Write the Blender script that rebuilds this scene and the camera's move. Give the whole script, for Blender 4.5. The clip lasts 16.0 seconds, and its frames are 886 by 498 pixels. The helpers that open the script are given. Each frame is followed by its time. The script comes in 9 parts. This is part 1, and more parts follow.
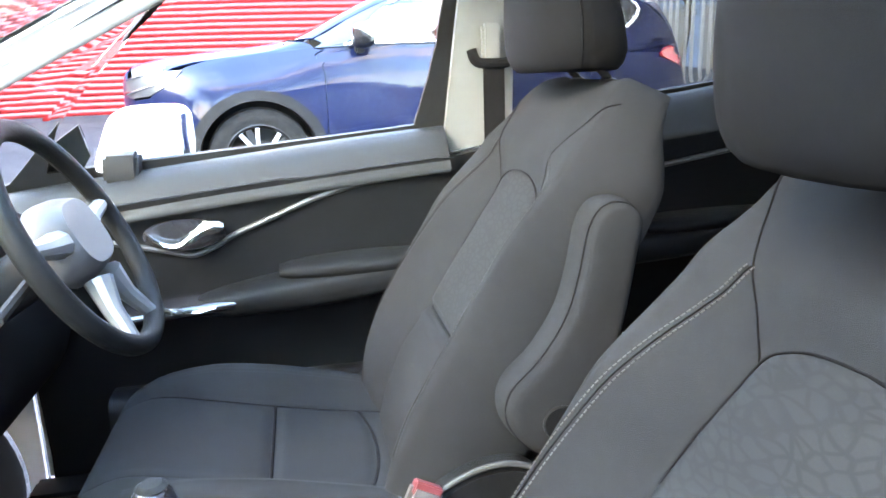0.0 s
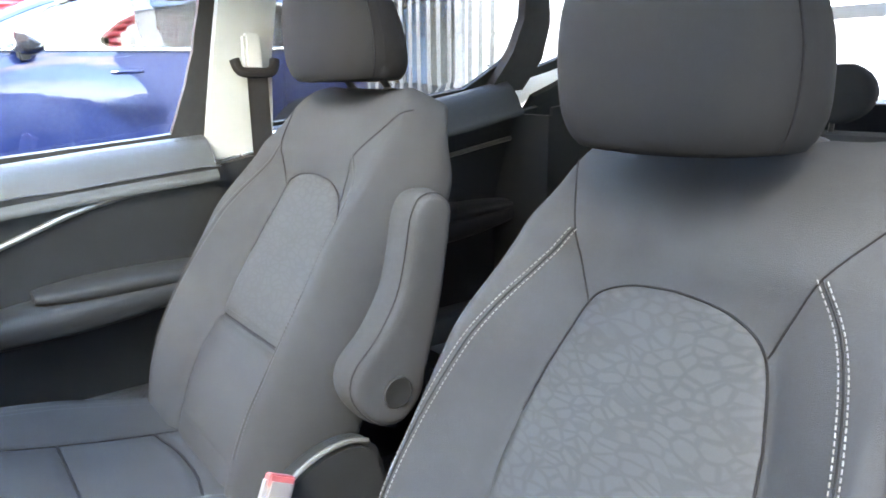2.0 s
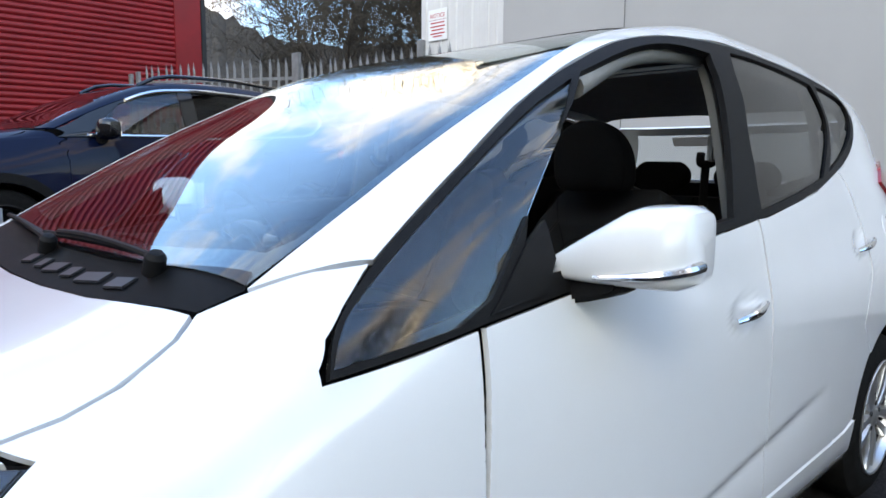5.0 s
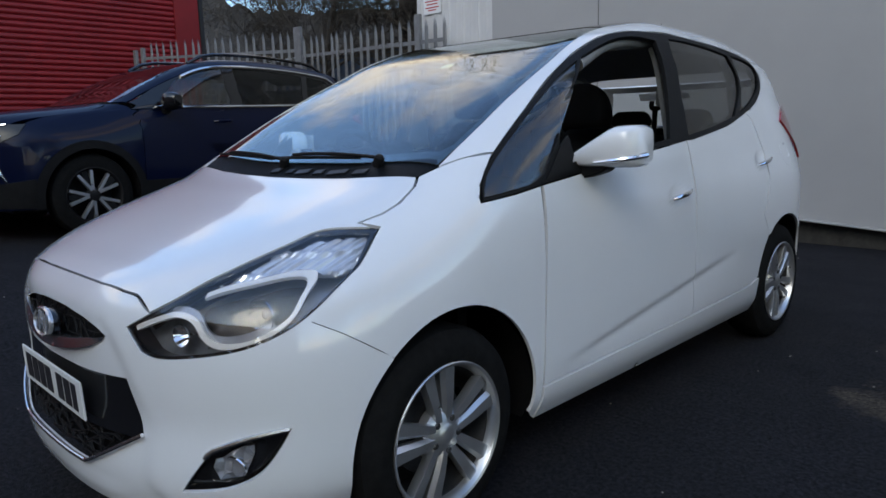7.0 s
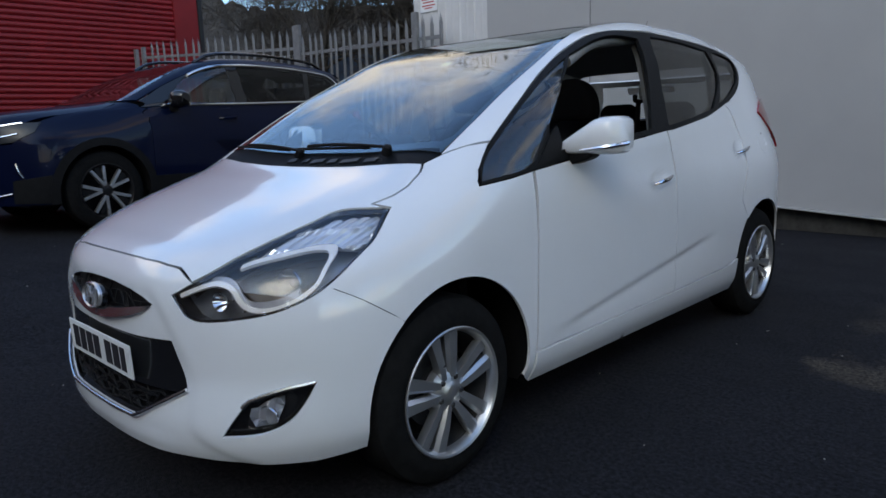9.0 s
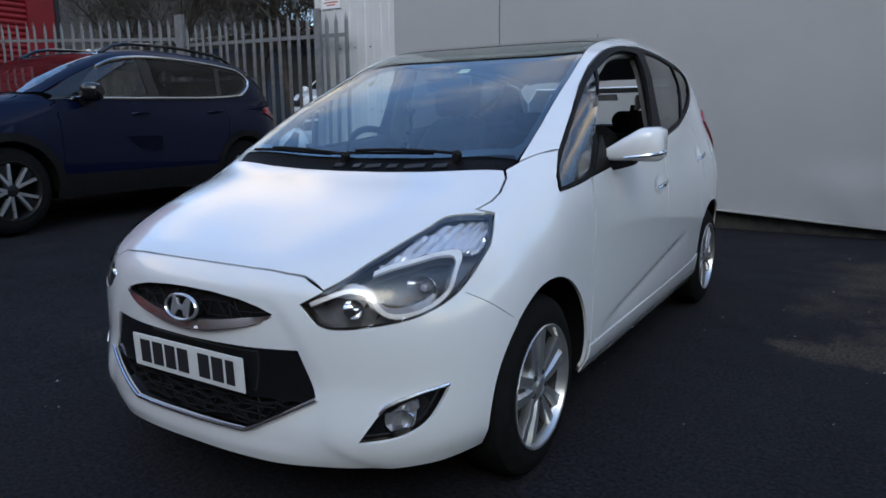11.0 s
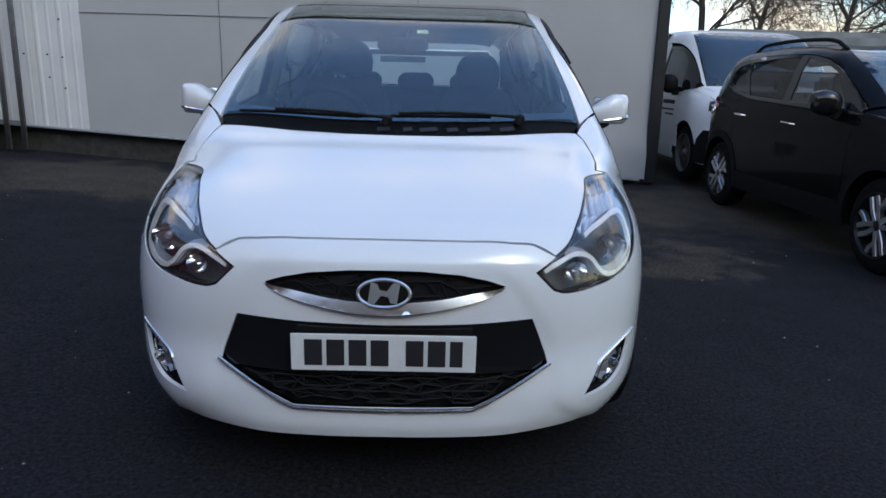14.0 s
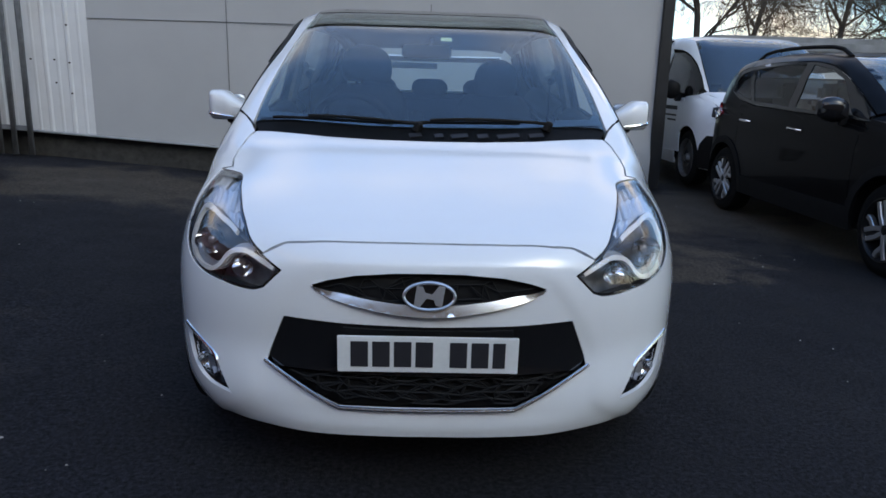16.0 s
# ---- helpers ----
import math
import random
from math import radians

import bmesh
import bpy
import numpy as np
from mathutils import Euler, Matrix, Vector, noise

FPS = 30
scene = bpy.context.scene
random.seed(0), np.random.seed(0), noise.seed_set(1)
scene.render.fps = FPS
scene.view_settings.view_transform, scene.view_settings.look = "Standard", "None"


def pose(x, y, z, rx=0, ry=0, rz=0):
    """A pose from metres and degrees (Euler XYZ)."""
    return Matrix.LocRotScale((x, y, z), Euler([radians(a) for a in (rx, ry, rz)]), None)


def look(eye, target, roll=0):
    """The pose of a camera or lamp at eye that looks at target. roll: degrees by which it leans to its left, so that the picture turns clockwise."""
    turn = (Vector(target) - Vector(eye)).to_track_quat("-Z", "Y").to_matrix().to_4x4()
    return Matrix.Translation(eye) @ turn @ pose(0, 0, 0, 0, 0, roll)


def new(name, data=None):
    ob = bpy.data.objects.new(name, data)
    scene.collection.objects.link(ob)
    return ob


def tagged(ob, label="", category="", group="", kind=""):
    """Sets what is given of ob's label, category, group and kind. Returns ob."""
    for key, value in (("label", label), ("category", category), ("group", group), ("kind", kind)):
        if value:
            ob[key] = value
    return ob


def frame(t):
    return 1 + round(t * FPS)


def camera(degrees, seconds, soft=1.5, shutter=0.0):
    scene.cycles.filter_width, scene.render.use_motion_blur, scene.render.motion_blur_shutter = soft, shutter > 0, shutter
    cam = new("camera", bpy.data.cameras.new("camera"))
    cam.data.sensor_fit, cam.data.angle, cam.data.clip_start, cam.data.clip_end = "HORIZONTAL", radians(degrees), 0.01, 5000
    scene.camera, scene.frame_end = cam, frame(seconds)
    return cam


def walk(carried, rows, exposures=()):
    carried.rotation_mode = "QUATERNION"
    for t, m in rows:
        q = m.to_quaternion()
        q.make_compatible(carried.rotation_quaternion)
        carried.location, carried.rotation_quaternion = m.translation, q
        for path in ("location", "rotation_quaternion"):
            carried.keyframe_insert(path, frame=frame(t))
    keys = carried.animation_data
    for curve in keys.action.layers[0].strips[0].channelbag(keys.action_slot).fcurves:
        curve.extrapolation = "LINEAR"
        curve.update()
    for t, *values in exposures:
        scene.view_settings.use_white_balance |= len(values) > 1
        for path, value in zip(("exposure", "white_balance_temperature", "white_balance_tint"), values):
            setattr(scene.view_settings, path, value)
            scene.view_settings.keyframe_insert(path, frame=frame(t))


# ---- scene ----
cam = camera(64.97, 16.0, soft=1.6, shutter=0.0)


def eye(x, y, z, yaw, pitch, roll):
    return pose(x, y, z, 0, 0, yaw) @ pose(0, 0, 0, 90 + pitch) @ pose(0, 0, 0, 0, 0, -roll)


PATH = [
    (0.0, 0.749, 1.836, 1.242, 78.82, -14.43, 1.74),
    (0.2, 0.756, 1.799, 1.257, 72.87, -14.13, 2.05),
    (0.5, 0.752, 1.741, 1.253, 65.53, -13.25, 1.53),
    (1.0, 0.752, 1.640, 1.242, 53.05, -13.42, 0.83),
    (1.5, 0.755, 1.621, 1.236, 53.00, -14.09, 0.34),
    (2.0, 0.757, 1.620, 1.237, 52.47, -13.77, 0.54),
    (2.5, 0.762, 1.612, 1.240, 52.00, -13.30, 0.61),
    (2.8, 0.776, 1.571, 1.252, 50.84, -11.30, 0.04),
    (3.0, 0.825, 1.537, 1.265, 51.35, -9.03, 0.39),
    (3.1, 0.851, 1.488, 1.266, 50.87, -8.47, -0.07),
    (3.2, 0.891, 1.466, 1.249, 52.08, -7.90, -0.09),
    (3.7, 1.085, 1.170, 1.258, 49.30, -8.00, 0.10),
    (4.4, 1.345, 0.780, 1.262, 47.50, -7.50, 0.00),
    (5.3, 1.679, 0.269, 1.238, 45.86, -7.04, -0.05),
    (5.5, 1.751, 0.144, 1.215, 45.42, -8.02, 0.92),
    (6.0, 1.935, -0.153, 1.200, 46.63, -8.50, 0.72),
    (6.5, 2.077, -0.378, 1.204, 47.33, -10.00, 1.17),
    (7.0, 2.193, -0.592, 1.193, 44.79, -9.94, 1.29),
    (7.5, 2.265, -0.714, 1.193, 43.99, -9.75, 1.14),
    (8.0, 2.324, -0.776, 1.183, 44.24, -10.44, 1.58),
    (8.5, 2.349, -0.790, 1.179, 44.19, -10.31, 1.58),
    (9.0, 2.364, -0.795, 1.180, 44.56, -10.26, 1.81),
    (9.5, 2.371, -0.802, 1.179, 44.94, -10.20, 1.62),
    (9.7, 2.366, -0.815, 1.185, 45.20, -10.04, 1.76),
    (10.4, 2.150, -1.060, 1.205, 40.60, -10.20, 1.40),
    (11.1, 1.730, -1.400, 1.240, 30.50, -10.80, 0.60),
    (11.8, 1.259, -1.650, 1.265, 19.13, -11.31, -0.05),
    (12.0, 1.111, -1.691, 1.246, 17.17, -11.89, -1.19),
    (12.5, 0.780, -1.758, 1.227, 11.95, -11.88, -1.29),
    (13.0, 0.475, -1.831, 1.231, 5.90, -12.27, -1.98),
    (13.5, 0.247, -1.852, 1.250, 1.36, -13.40, -1.88),
    (14.0, 0.122, -1.851, 1.255, -1.16, -14.11, -1.53),
    (14.5, 0.021, -1.880, 1.262, -2.18, -13.89, -1.28),
    (15.0, -0.004, -1.893, 1.264, -1.89, -13.74, -1.59),
    (15.5, -0.013, -1.894, 1.265, -1.79, -13.67, -1.54),
    (16.0, -0.020, -1.894, 1.260, -1.66, -13.70, -1.61),
]
EXPOSURES = [(0.0, 4.95, 11300, 13), (0.6, 5.1, 11100, 14), (1.2, 5.25, 11200, 14), (3.1, 5.55, 11200, 14), (3.8, 2.4, 10000, 13), (4.5, 1.2, 10000, 12), (5.3, 0.45, 10900, 13), (6.0, 0.05, 10500, 13), (6.6, -0.26, 10000, 13), (9.7, -0.38, 9500, 13), (12.0, -0.16, 9500, 13), (16.0, -0.14, 9450, 13)]
walk(cam, [(r[0], eye(*r[1:])) for r in PATH], EXPOSURES)

# daylight: broken bright cloud, soft sun behind the camera's right shoulder
SUN_EL, SUN_AZ = 38, 148
world = bpy.data.worlds.new("sky")
scene.world = world
world.use_nodes = True
wn, wl = world.node_tree.nodes, world.node_tree.links
sky = wn.new("ShaderNodeTexSky")
sky.sky_type = "NISHITA"
sky.sun_disc = False
sky.sun_elevation = radians(SUN_EL)
sky.sun_rotation = radians(SUN_AZ)
co = wn.new("ShaderNodeTexCoord")
cl = wn.new("ShaderNodeTexNoise")
cl.inputs["Scale"].default_value = 2.6
cl.inputs["Detail"].default_value = 7
cl.inputs["Roughness"].default_value = 0.55
cmap = wn.new("ShaderNodeMapping")
cmap.inputs["Scale"].default_value = (1.0, 1.0, 2.4)
wl.new(co.outputs["Generated"], cmap.inputs["Vector"])
wl.new(cmap.outputs["Vector"], cl.inputs["Vector"])
cr = wn.new("ShaderNodeValToRGB")
cr.color_ramp.elements[0].position = 0.45
cr.color_ramp.elements[1].position = 0.66
wl.new(cl.outputs["Fac"], cr.inputs["Fac"])
cmix = wn.new("ShaderNodeMixRGB")
cmix.inputs["Color2"].default_value = (15.0, 14.8, 14.8, 1)
# thinner cloud overhead than towards the horizon
cz = wn.new("ShaderNodeSeparateXYZ")
wl.new(co.outputs["Generated"], cz.inputs["Vector"])
cel = wn.new("ShaderNodeMapRange")
cel.inputs["From Min"].default_value, cel.inputs["From Max"].default_value = 0.50, 0.78
cel.inputs["To Min"].default_value, cel.inputs["To Max"].default_value = 1.0, 0.0
wl.new(cz.outputs["Z"], cel.inputs["Value"])
cmul = wn.new("ShaderNodeMath")
cmul.operation = "MULTIPLY"
wl.new(cr.outputs["Color"], cmul.inputs[0])
wl.new(cel.outputs["Result"], cmul.inputs[1])
wl.new(cmul.outputs[0], cmix.inputs["Fac"])
ctint = wn.new("ShaderNodeMixRGB")
ctint.blend_type = "MULTIPLY"
ctint.inputs["Fac"].default_value = 1
ctint.inputs["Color2"].default_value = (1.9, 3.0, 4.3, 1)
wl.new(sky.outputs["Color"], ctint.inputs["Color1"])
wl.new(ctint.outputs["Color"], cmix.inputs["Color1"])
wl.new(cmix.outputs["Color"], wn["Background"].inputs["Color"])
wn["Background"].inputs["Strength"].default_value = 0.13

sun = new("sun", bpy.data.lights.new("sun", "SUN"))
sun.data.energy = 0.32
sun.data.angle = radians(22)
sun.data.color = (1.0, 0.96, 0.9)
sun.matrix_world = pose(0, 0, 20, 0, 0, 0) @ look((math.sin(radians(SUN_AZ)), math.cos(radians(SUN_AZ)), math.tan(radians(SUN_EL))), (0, 0, 0))

# ---- materials ----
def mat(name, color, rough=0.5, metal=0.0, noise_scale=0.0, noise_amt=0.0, bump=0.0, bump_scale=200.0, coat=0.0, spec=0.5, trans=0.0, ior=1.45, alpha=1.0, rough_var=0.0, emit=0.0, aniso=(1, 1, 1)):
    m = bpy.data.materials.new(name)
    m.use_nodes = True
    nt = m.node_tree
    b = nt.nodes["Principled BSDF"]
    c = (*color, 1) if len(color) == 3 else color
    b.inputs["Base Color"].default_value = c
    b.inputs["Roughness"].default_value = rough
    b.inputs["Metallic"].default_value = metal
    b.inputs["Coat Weight"].default_value = coat
    b.inputs["Coat Roughness"].default_value = 0.03
    b.inputs["Specular IOR Level"].default_value = spec
    b.inputs["Transmission Weight"].default_value = trans
    b.inputs["IOR"].default_value = ior
    b.inputs["Alpha"].default_value = alpha
    tc = nt.nodes.new("ShaderNodeTexCoord")
    mp = nt.nodes.new("ShaderNodeMapping")
    mp.inputs["Scale"].default_value = aniso
    nt.links.new(tc.outputs["Object"], mp.inputs["Vector"])
    if noise_amt:
        n = nt.nodes.new("ShaderNodeTexNoise")
        n.inputs["Scale"].default_value = noise_scale
        n.inputs["Detail"].default_value = 6
        n.inputs["Roughness"].default_value = 0.62
        nt.links.new(mp.outputs["Vector"], n.inputs["Vector"])
        mr = nt.nodes.new("ShaderNodeMapRange")
        mr.inputs["From Min"].default_value, mr.inputs["From Max"].default_value = 0.3, 0.7
        mr.inputs["To Min"].default_value, mr.inputs["To Max"].default_value = 1 - noise_amt, 1 + noise_amt
        nt.links.new(n.outputs["Fac"], mr.inputs["Value"])
        mx = nt.nodes.new("ShaderNodeMixRGB")
        mx.blend_type = "MULTIPLY"
        mx.inputs["Fac"].default_value = 1
        mx.inputs["Color1"].default_value = c
        nt.links.new(mr.outputs["Result"], mx.inputs["Color2"])
        nt.links.new(mx.outputs["Color"], b.inputs["Base Color"])
        if rough_var:
            rr = nt.nodes.new("ShaderNodeMapRange")
            rr.inputs["To Min"].default_value, rr.inputs["To Max"].default_value = max(0, rough - rough_var), min(1, rough + rough_var)
            nt.links.new(n.outputs["Fac"], rr.inputs["Value"])
            nt.links.new(rr.outputs["Result"], b.inputs["Roughness"])
    if bump:
        n2 = nt.nodes.new("ShaderNodeTexNoise")
        n2.inputs["Scale"].default_value = bump_scale
        n2.inputs["Detail"].default_value = 4
        nt.links.new(mp.outputs["Vector"], n2.inputs["Vector"])
        bp = nt.nodes.new("ShaderNodeBump")
        bp.inputs["Strength"].default_value = bump
        bp.inputs["Distance"].default_value = 0.004
        nt.links.new(n2.outputs["Fac"], bp.inputs["Height"])
        nt.links.new(bp.outputs["Normal"], b.inputs["Normal"])
    return m


M_WHITE = mat("white_paint", (0.78, 0.79, 0.80), 0.14, 0, 3, 0.015, coat=1.0, spec=0.7)
M_GLOSSBLACK = mat("gloss_black", (0.008, 0.008, 0.009), 0.12, 0, 30, 0.2, coat=0.5)
M_BLACK = mat("black_plastic", (0.008, 0.008, 0.0085), 0.5, 0, 40, 0.2, bump=0.25, bump_scale=900, spec=0.15)
M_RUBBER = mat("tyre_rubber", (0.009, 0.009, 0.009), 0.82, 0, 25, 0.35, bump=0.3, bump_scale=400, spec=0.08)
M_CHROME = mat("chrome", (0.82, 0.83, 0.84), 0.08, 1.0, 20, 0.03)
M_ALLOY = mat("silver_alloy", (0.56, 0.57, 0.58), 0.3, 0.85, 14, 0.06, rough_var=0.08)
M_DARKMETAL = mat("dark_metal", (0.06, 0.06, 0.062), 0.5, 0.6, 15, 0.3)
M_SCREEN = mat("windscreen_glass", (0.70, 0.90, 0.94), 0.0, 0, trans=1.0, ior=1.56)
M_SIDEGLASS = mat("side_glass", (0.93, 0.97, 0.97), 0.0, 0, trans=1.0, ior=1.5)
M_BRIGHT = mat("bright_trim", (0.80, 0.81, 0.82), 0.24, 1.0, 20, 0.04)
M_PRIVACY = mat("privacy_glass", (0.22, 0.23, 0.23), 0.0, 0, trans=1.0, ior=1.34)
M_NAVY = mat("navy_paint", (0.0012, 0.0046, 0.021), 0.3, 0.1, 400, 0.25, coat=0.28, spec=0.1)
M_BLACKPAINT = mat("black_car_paint", (0.003, 0.003, 0.0035), 0.3, 0.0, 400, 0.25, coat=0.14, spec=0.06)
M_VANWHITE = mat("van_paint", (0.74, 0.76, 0.78), 0.3, 0, 4, 0.03, coat=0.8)
M_RED = mat("red_cladding_paint", (0.21, 0.004, 0.006), 0.5, 0, 1.6, 0.16, rough_var=0.1)
M_WALL = mat("grey_sheet_cladding", (0.36, 0.355, 0.35), 0.55, 0, 0.9, 0.05, bump=0.05, bump_scale=6, rough_var=0.08)
M_WALLWHITE = mat("white_corrugated_sheet", (0.57, 0.56, 0.55), 0.5, 0, 1.8, 0.07, rough_var=0.1)
M_PLINTH = mat("dark_plinth", (0.035, 0.033, 0.03), 0.9, 0, 9, 0.5, bump=0.6, bump_scale=30)
M_GALV = mat("galvanised_steel", (0.20, 0.205, 0.21), 0.55, 0.3, 9, 0.25, rough_var=0.1)
M_TAIL = mat("red_lens", (0.30, 0.008, 0.012), 0.08, 0, 30, 0.2, coat=1.0)
M_AMBER = mat("amber_lens", (0.55, 0.18, 0.03), 0.15, 0, 30, 0.2, coat=1.0)
M_PLATE = mat("plate_reflective", (0.74, 0.75, 0.74), 0.4, 0, 60, 0.04)
M_INK = mat("plate_ink", (0.02, 0.02, 0.025), 0.6, 0, 30, 0.1)
M_FABRIC = mat("dark_seat_fabric", (0.0122, 0.0125, 0.0134), 0.92, 0, 7, 0.14, bump=0.4, bump_scale=1300, spec=0.03)
M_HEADLINER = mat("grey_headliner", (0.26, 0.26, 0.255), 0.95, 0, 30, 0.06, bump=0.3, bump_scale=700)
M_TRIMDARK = mat("dark_door_trim", (0.0042, 0.0044, 0.0047), 0.45, 0, 12, 0.15, bump=0.35, bump_scale=1000, spec=0.08)
M_TRIMGREY = mat("grey_trim", (0.075, 0.078, 0.082), 0.5, 0, 12, 0.08, bump=0.3, bump_scale=1000)
M_PILLAR = mat("beige_pillar_trim", (0.100, 0.100, 0.097), 0.7, 0, 20, 0.05, bump=0.3, bump_scale=900)
M_SILVER = mat("satin_silver_trim", (0.55, 0.56, 0.57), 0.3, 0.8, 30, 0.05)
M_STITCH = mat("pale_stitching", (0.045, 0.044, 0.043), 0.8, 0, 50, 0.1, spec=0.1)


def box_bm(bm, x0, x1, y0, y1, z0, z1, bev=0.0):
    g = bmesh.ops.create_cube(bm, size=1.0, matrix=Matrix.Translation(((x0 + x1) / 2, (y0 + y1) / 2, (z0 + z1) / 2)) @ Matrix.Diagonal((x1 - x0, y1 - y0, z1 - z0, 1)))
    if bev:
        es = {e for v in g["verts"] for e in v.link_edges}
        bmesh.ops.bevel(bm, geom=list(es), offset=bev, segments=2, affect="EDGES", clamp_overlap=True)
    return bm


def box(x0, x1, y0, y1, z0, z1, bev=0.0):
    return box_bm(bmesh.new(), x0, x1, y0, y1, z0, z1, bev)


def mark_sharp(bm, deg=32):
    lim = radians(deg)
    for e in bm.edges:
        e.smooth = not (len(e.link_faces) == 2 and e.calc_face_angle(0) > lim)
    for f in bm.faces:
        f.smooth = True


def part(name, bm, material, parent=None, label="", sharp=32):
    """One mesh object from a bmesh, under a thing or a part."""
    if sharp:
        mark_sharp(bm, sharp)
    me = bpy.data.meshes.new(name)
    bm.to_mesh(me)
    bm.free()
    me.materials.append(material)
    ob = new(name, me)
    if parent is not None:
        ob.parent = parent
    if label:
        ob["label"] = label
    return ob


def thing(name, label, category, group="", kind="", at=(0, 0, 0)):
    ob = new(name)
    ob.empty_display_size = 0.1
    ob.location = at
    return tagged(ob, label, category, group, kind)


def clone(ob, name, mirror=True):
    """A copy of a part under the same parent, mirrored in x."""
    me = ob.data.copy()
    if mirror:
        me.transform(Matrix.Diagonal((-1, 1, 1, 1)))
        me.flip_normals()
    o = new(name, me)
    o.parent = ob.parent
    if "label" in ob:
        o["label"] = ob["label"]
    return o


def words(text, size, material, parent, m, name="lettering"):
    cu = bpy.data.curves.new(name, "FONT")
    cu.body = text
    cu.size = size
    cu.align_x = "CENTER"
    cu.extrude = 0.0006
    o = new(name, cu)
    dg = bpy.context.evaluated_depsgraph_get()
    me = bpy.data.meshes.new_from_object(o.evaluated_get(dg))
    bpy.data.objects.remove(o)
    me.materials.clear()
    me.materials.append(material)
    w = new(name, me)
    w.parent = parent
    w.matrix_basis = m
    return w


def pchip(pairs):
    """A smooth curve through (x, y) pairs, without overshoot."""
    xs = np.array([p[0] for p in pairs], float)
    ys = np.array([p[1] for p in pairs], float)
    h = np.diff(xs)
    d = np.diff(ys) / h
    m = np.zeros(len(xs))
    m[0], m[-1] = d[0], d[-1]
    for i in range(1, len(xs) - 1):
        if d[i - 1] * d[i] > 0:
            w1, w2 = 2 * h[i] + h[i - 1], h[i] + 2 * h[i - 1]
            m[i] = (w1 + w2) / (w1 / d[i - 1] + w2 / d[i])

    def f(x):
        x = min(max(x, xs[0]), xs[-1])
        i = min(max(int(np.searchsorted(xs, x)) - 1, 0), len(h) - 1)
        t = (x - xs[i]) / h[i]
        return float((1 + 2 * t) * (1 - t) ** 2 * ys[i] + t * (1 - t) ** 2 * h[i] * m[i] + t * t * (3 - 2 * t) * ys[i + 1] + t * t * (t - 1) * h[i] * m[i + 1])
    return table(f, float(xs[0]), float(xs[-1]))


def table(fn, a, b, n=1500):
    """A curve read off a fine table."""
    v = [float(fn(a + (b - a) * i / n)) for i in range(n + 1)]
    k = n / (b - a)

    def g(x):
        t = (x - a) * k
        if t <= 0:
            return v[0]
        if t >= n:
            return v[n]
        i = int(t)
        return v[i] + (v[i + 1] - v[i]) * (t - i)
    return g


def smooth_loop(pts, n=6, corner=()):
    """A closed outline through points, rounded between them but for the given corners."""
    out = []
    k = len(pts)
    P = [Vector(p) for p in pts]
    for i in range(k):
        a, b, c, d = P[i - 1], P[i], P[(i + 1) % k], P[(i + 2) % k]
        if i in corner:
            a = b
        if (i + 1) % k in corner:
            d = c
        for j in range(n):
            t = j / n
            out.append(tuple(0.5 * ((2 * b) + (c - a) * t + (2 * a - 5 * b + 4 * c - d) * t * t + (3 * b - a - 3 * c + d) * t ** 3)))
    return out


def smooth_line(pts, n=6):
    P = [Vector(p) for p in pts]
    P = [P[0]] + P + [P[-1]]
    out = []
    for i in range(1, len(P) - 2):
        a, b, c, d = P[i - 1:i + 3]
        for j in range(n):
            t = j / n
            out.append(tuple(0.5 * ((2 * b) + (c - a) * t + (2 * a - 5 * b + 4 * c - d) * t * t + (3 * b - a - 3 * c + d) * t ** 3)))
    return out + [tuple(P[-1])]


def tube(points, radius, seg=8, closed=False):
    """A round bar along a line of points."""
    bm = bmesh.new()
    P = [Vector(p) for p in points]
    rings = []
    up = Vector((0.03, 0.02, 1)).normalized()
    for i, p in enumerate(P):
        a = P[i - 1] if (i or closed) else P[i]
        b = P[(i + 1) % len(P)] if (i < len(P) - 1 or closed) else P[i]
        d = (b - a).normalized()
        u = d.cross(up)
        if u.length < 1e-3:
            u = d.cross(Vector((1, 0, 0)))
        u.normalize()
        w = d.cross(u)
        r = radius[i] if isinstance(radius, (list, tuple)) else radius
        rings.append([bm.verts.new(p + (u * math.cos(2 * math.pi * k / seg) + w * math.sin(2 * math.pi * k / seg)) * r) for k in range(seg)])
    n = len(rings)
    for i in range(n if closed else n - 1):
        A, B = rings[i], rings[(i + 1) % n]
        for k in range(seg):
            bm.faces.new((A[k], A[(k + 1) % seg], B[(k + 1) % seg], B[k]))
    if not closed:
        bm.faces.new(rings[0][::-1])
        bm.faces.new(rings[-1])
    bmesh.ops.recalc_face_normals(bm, faces=bm.faces)
    return bm


def lathe(profile, seg=40, axis="x"):
    """A turned shape: profile of (along, radius), about the x axis."""
    bm = bmesh.new()
    rings = []
    for a, r in profile:
        if r < 1e-5:
            rings.append([bm.verts.new((a, 0, 0))])
        else:
            rings.append([bm.verts.new((a, r * math.cos(2 * math.pi * k / seg), r * math.sin(2 * math.pi * k / seg))) for k in range(seg)])
    for A, B in zip(rings, rings[1:]):
        for k in range(seg):
            k2 = (k + 1) % seg
            if len(A) == 1 and len(B) == 1:
                continue
            if len(A) == 1:
                bm.faces.new((A[0], B[k2], B[k]))
            elif len(B) == 1:
                bm.faces.new((A[k], A[k2], B[0]))
            else:
                bm.faces.new((A[k], A[k2], B[k2], B[k]))
    bmesh.ops.recalc_face_normals(bm, faces=bm.faces)
    return bm


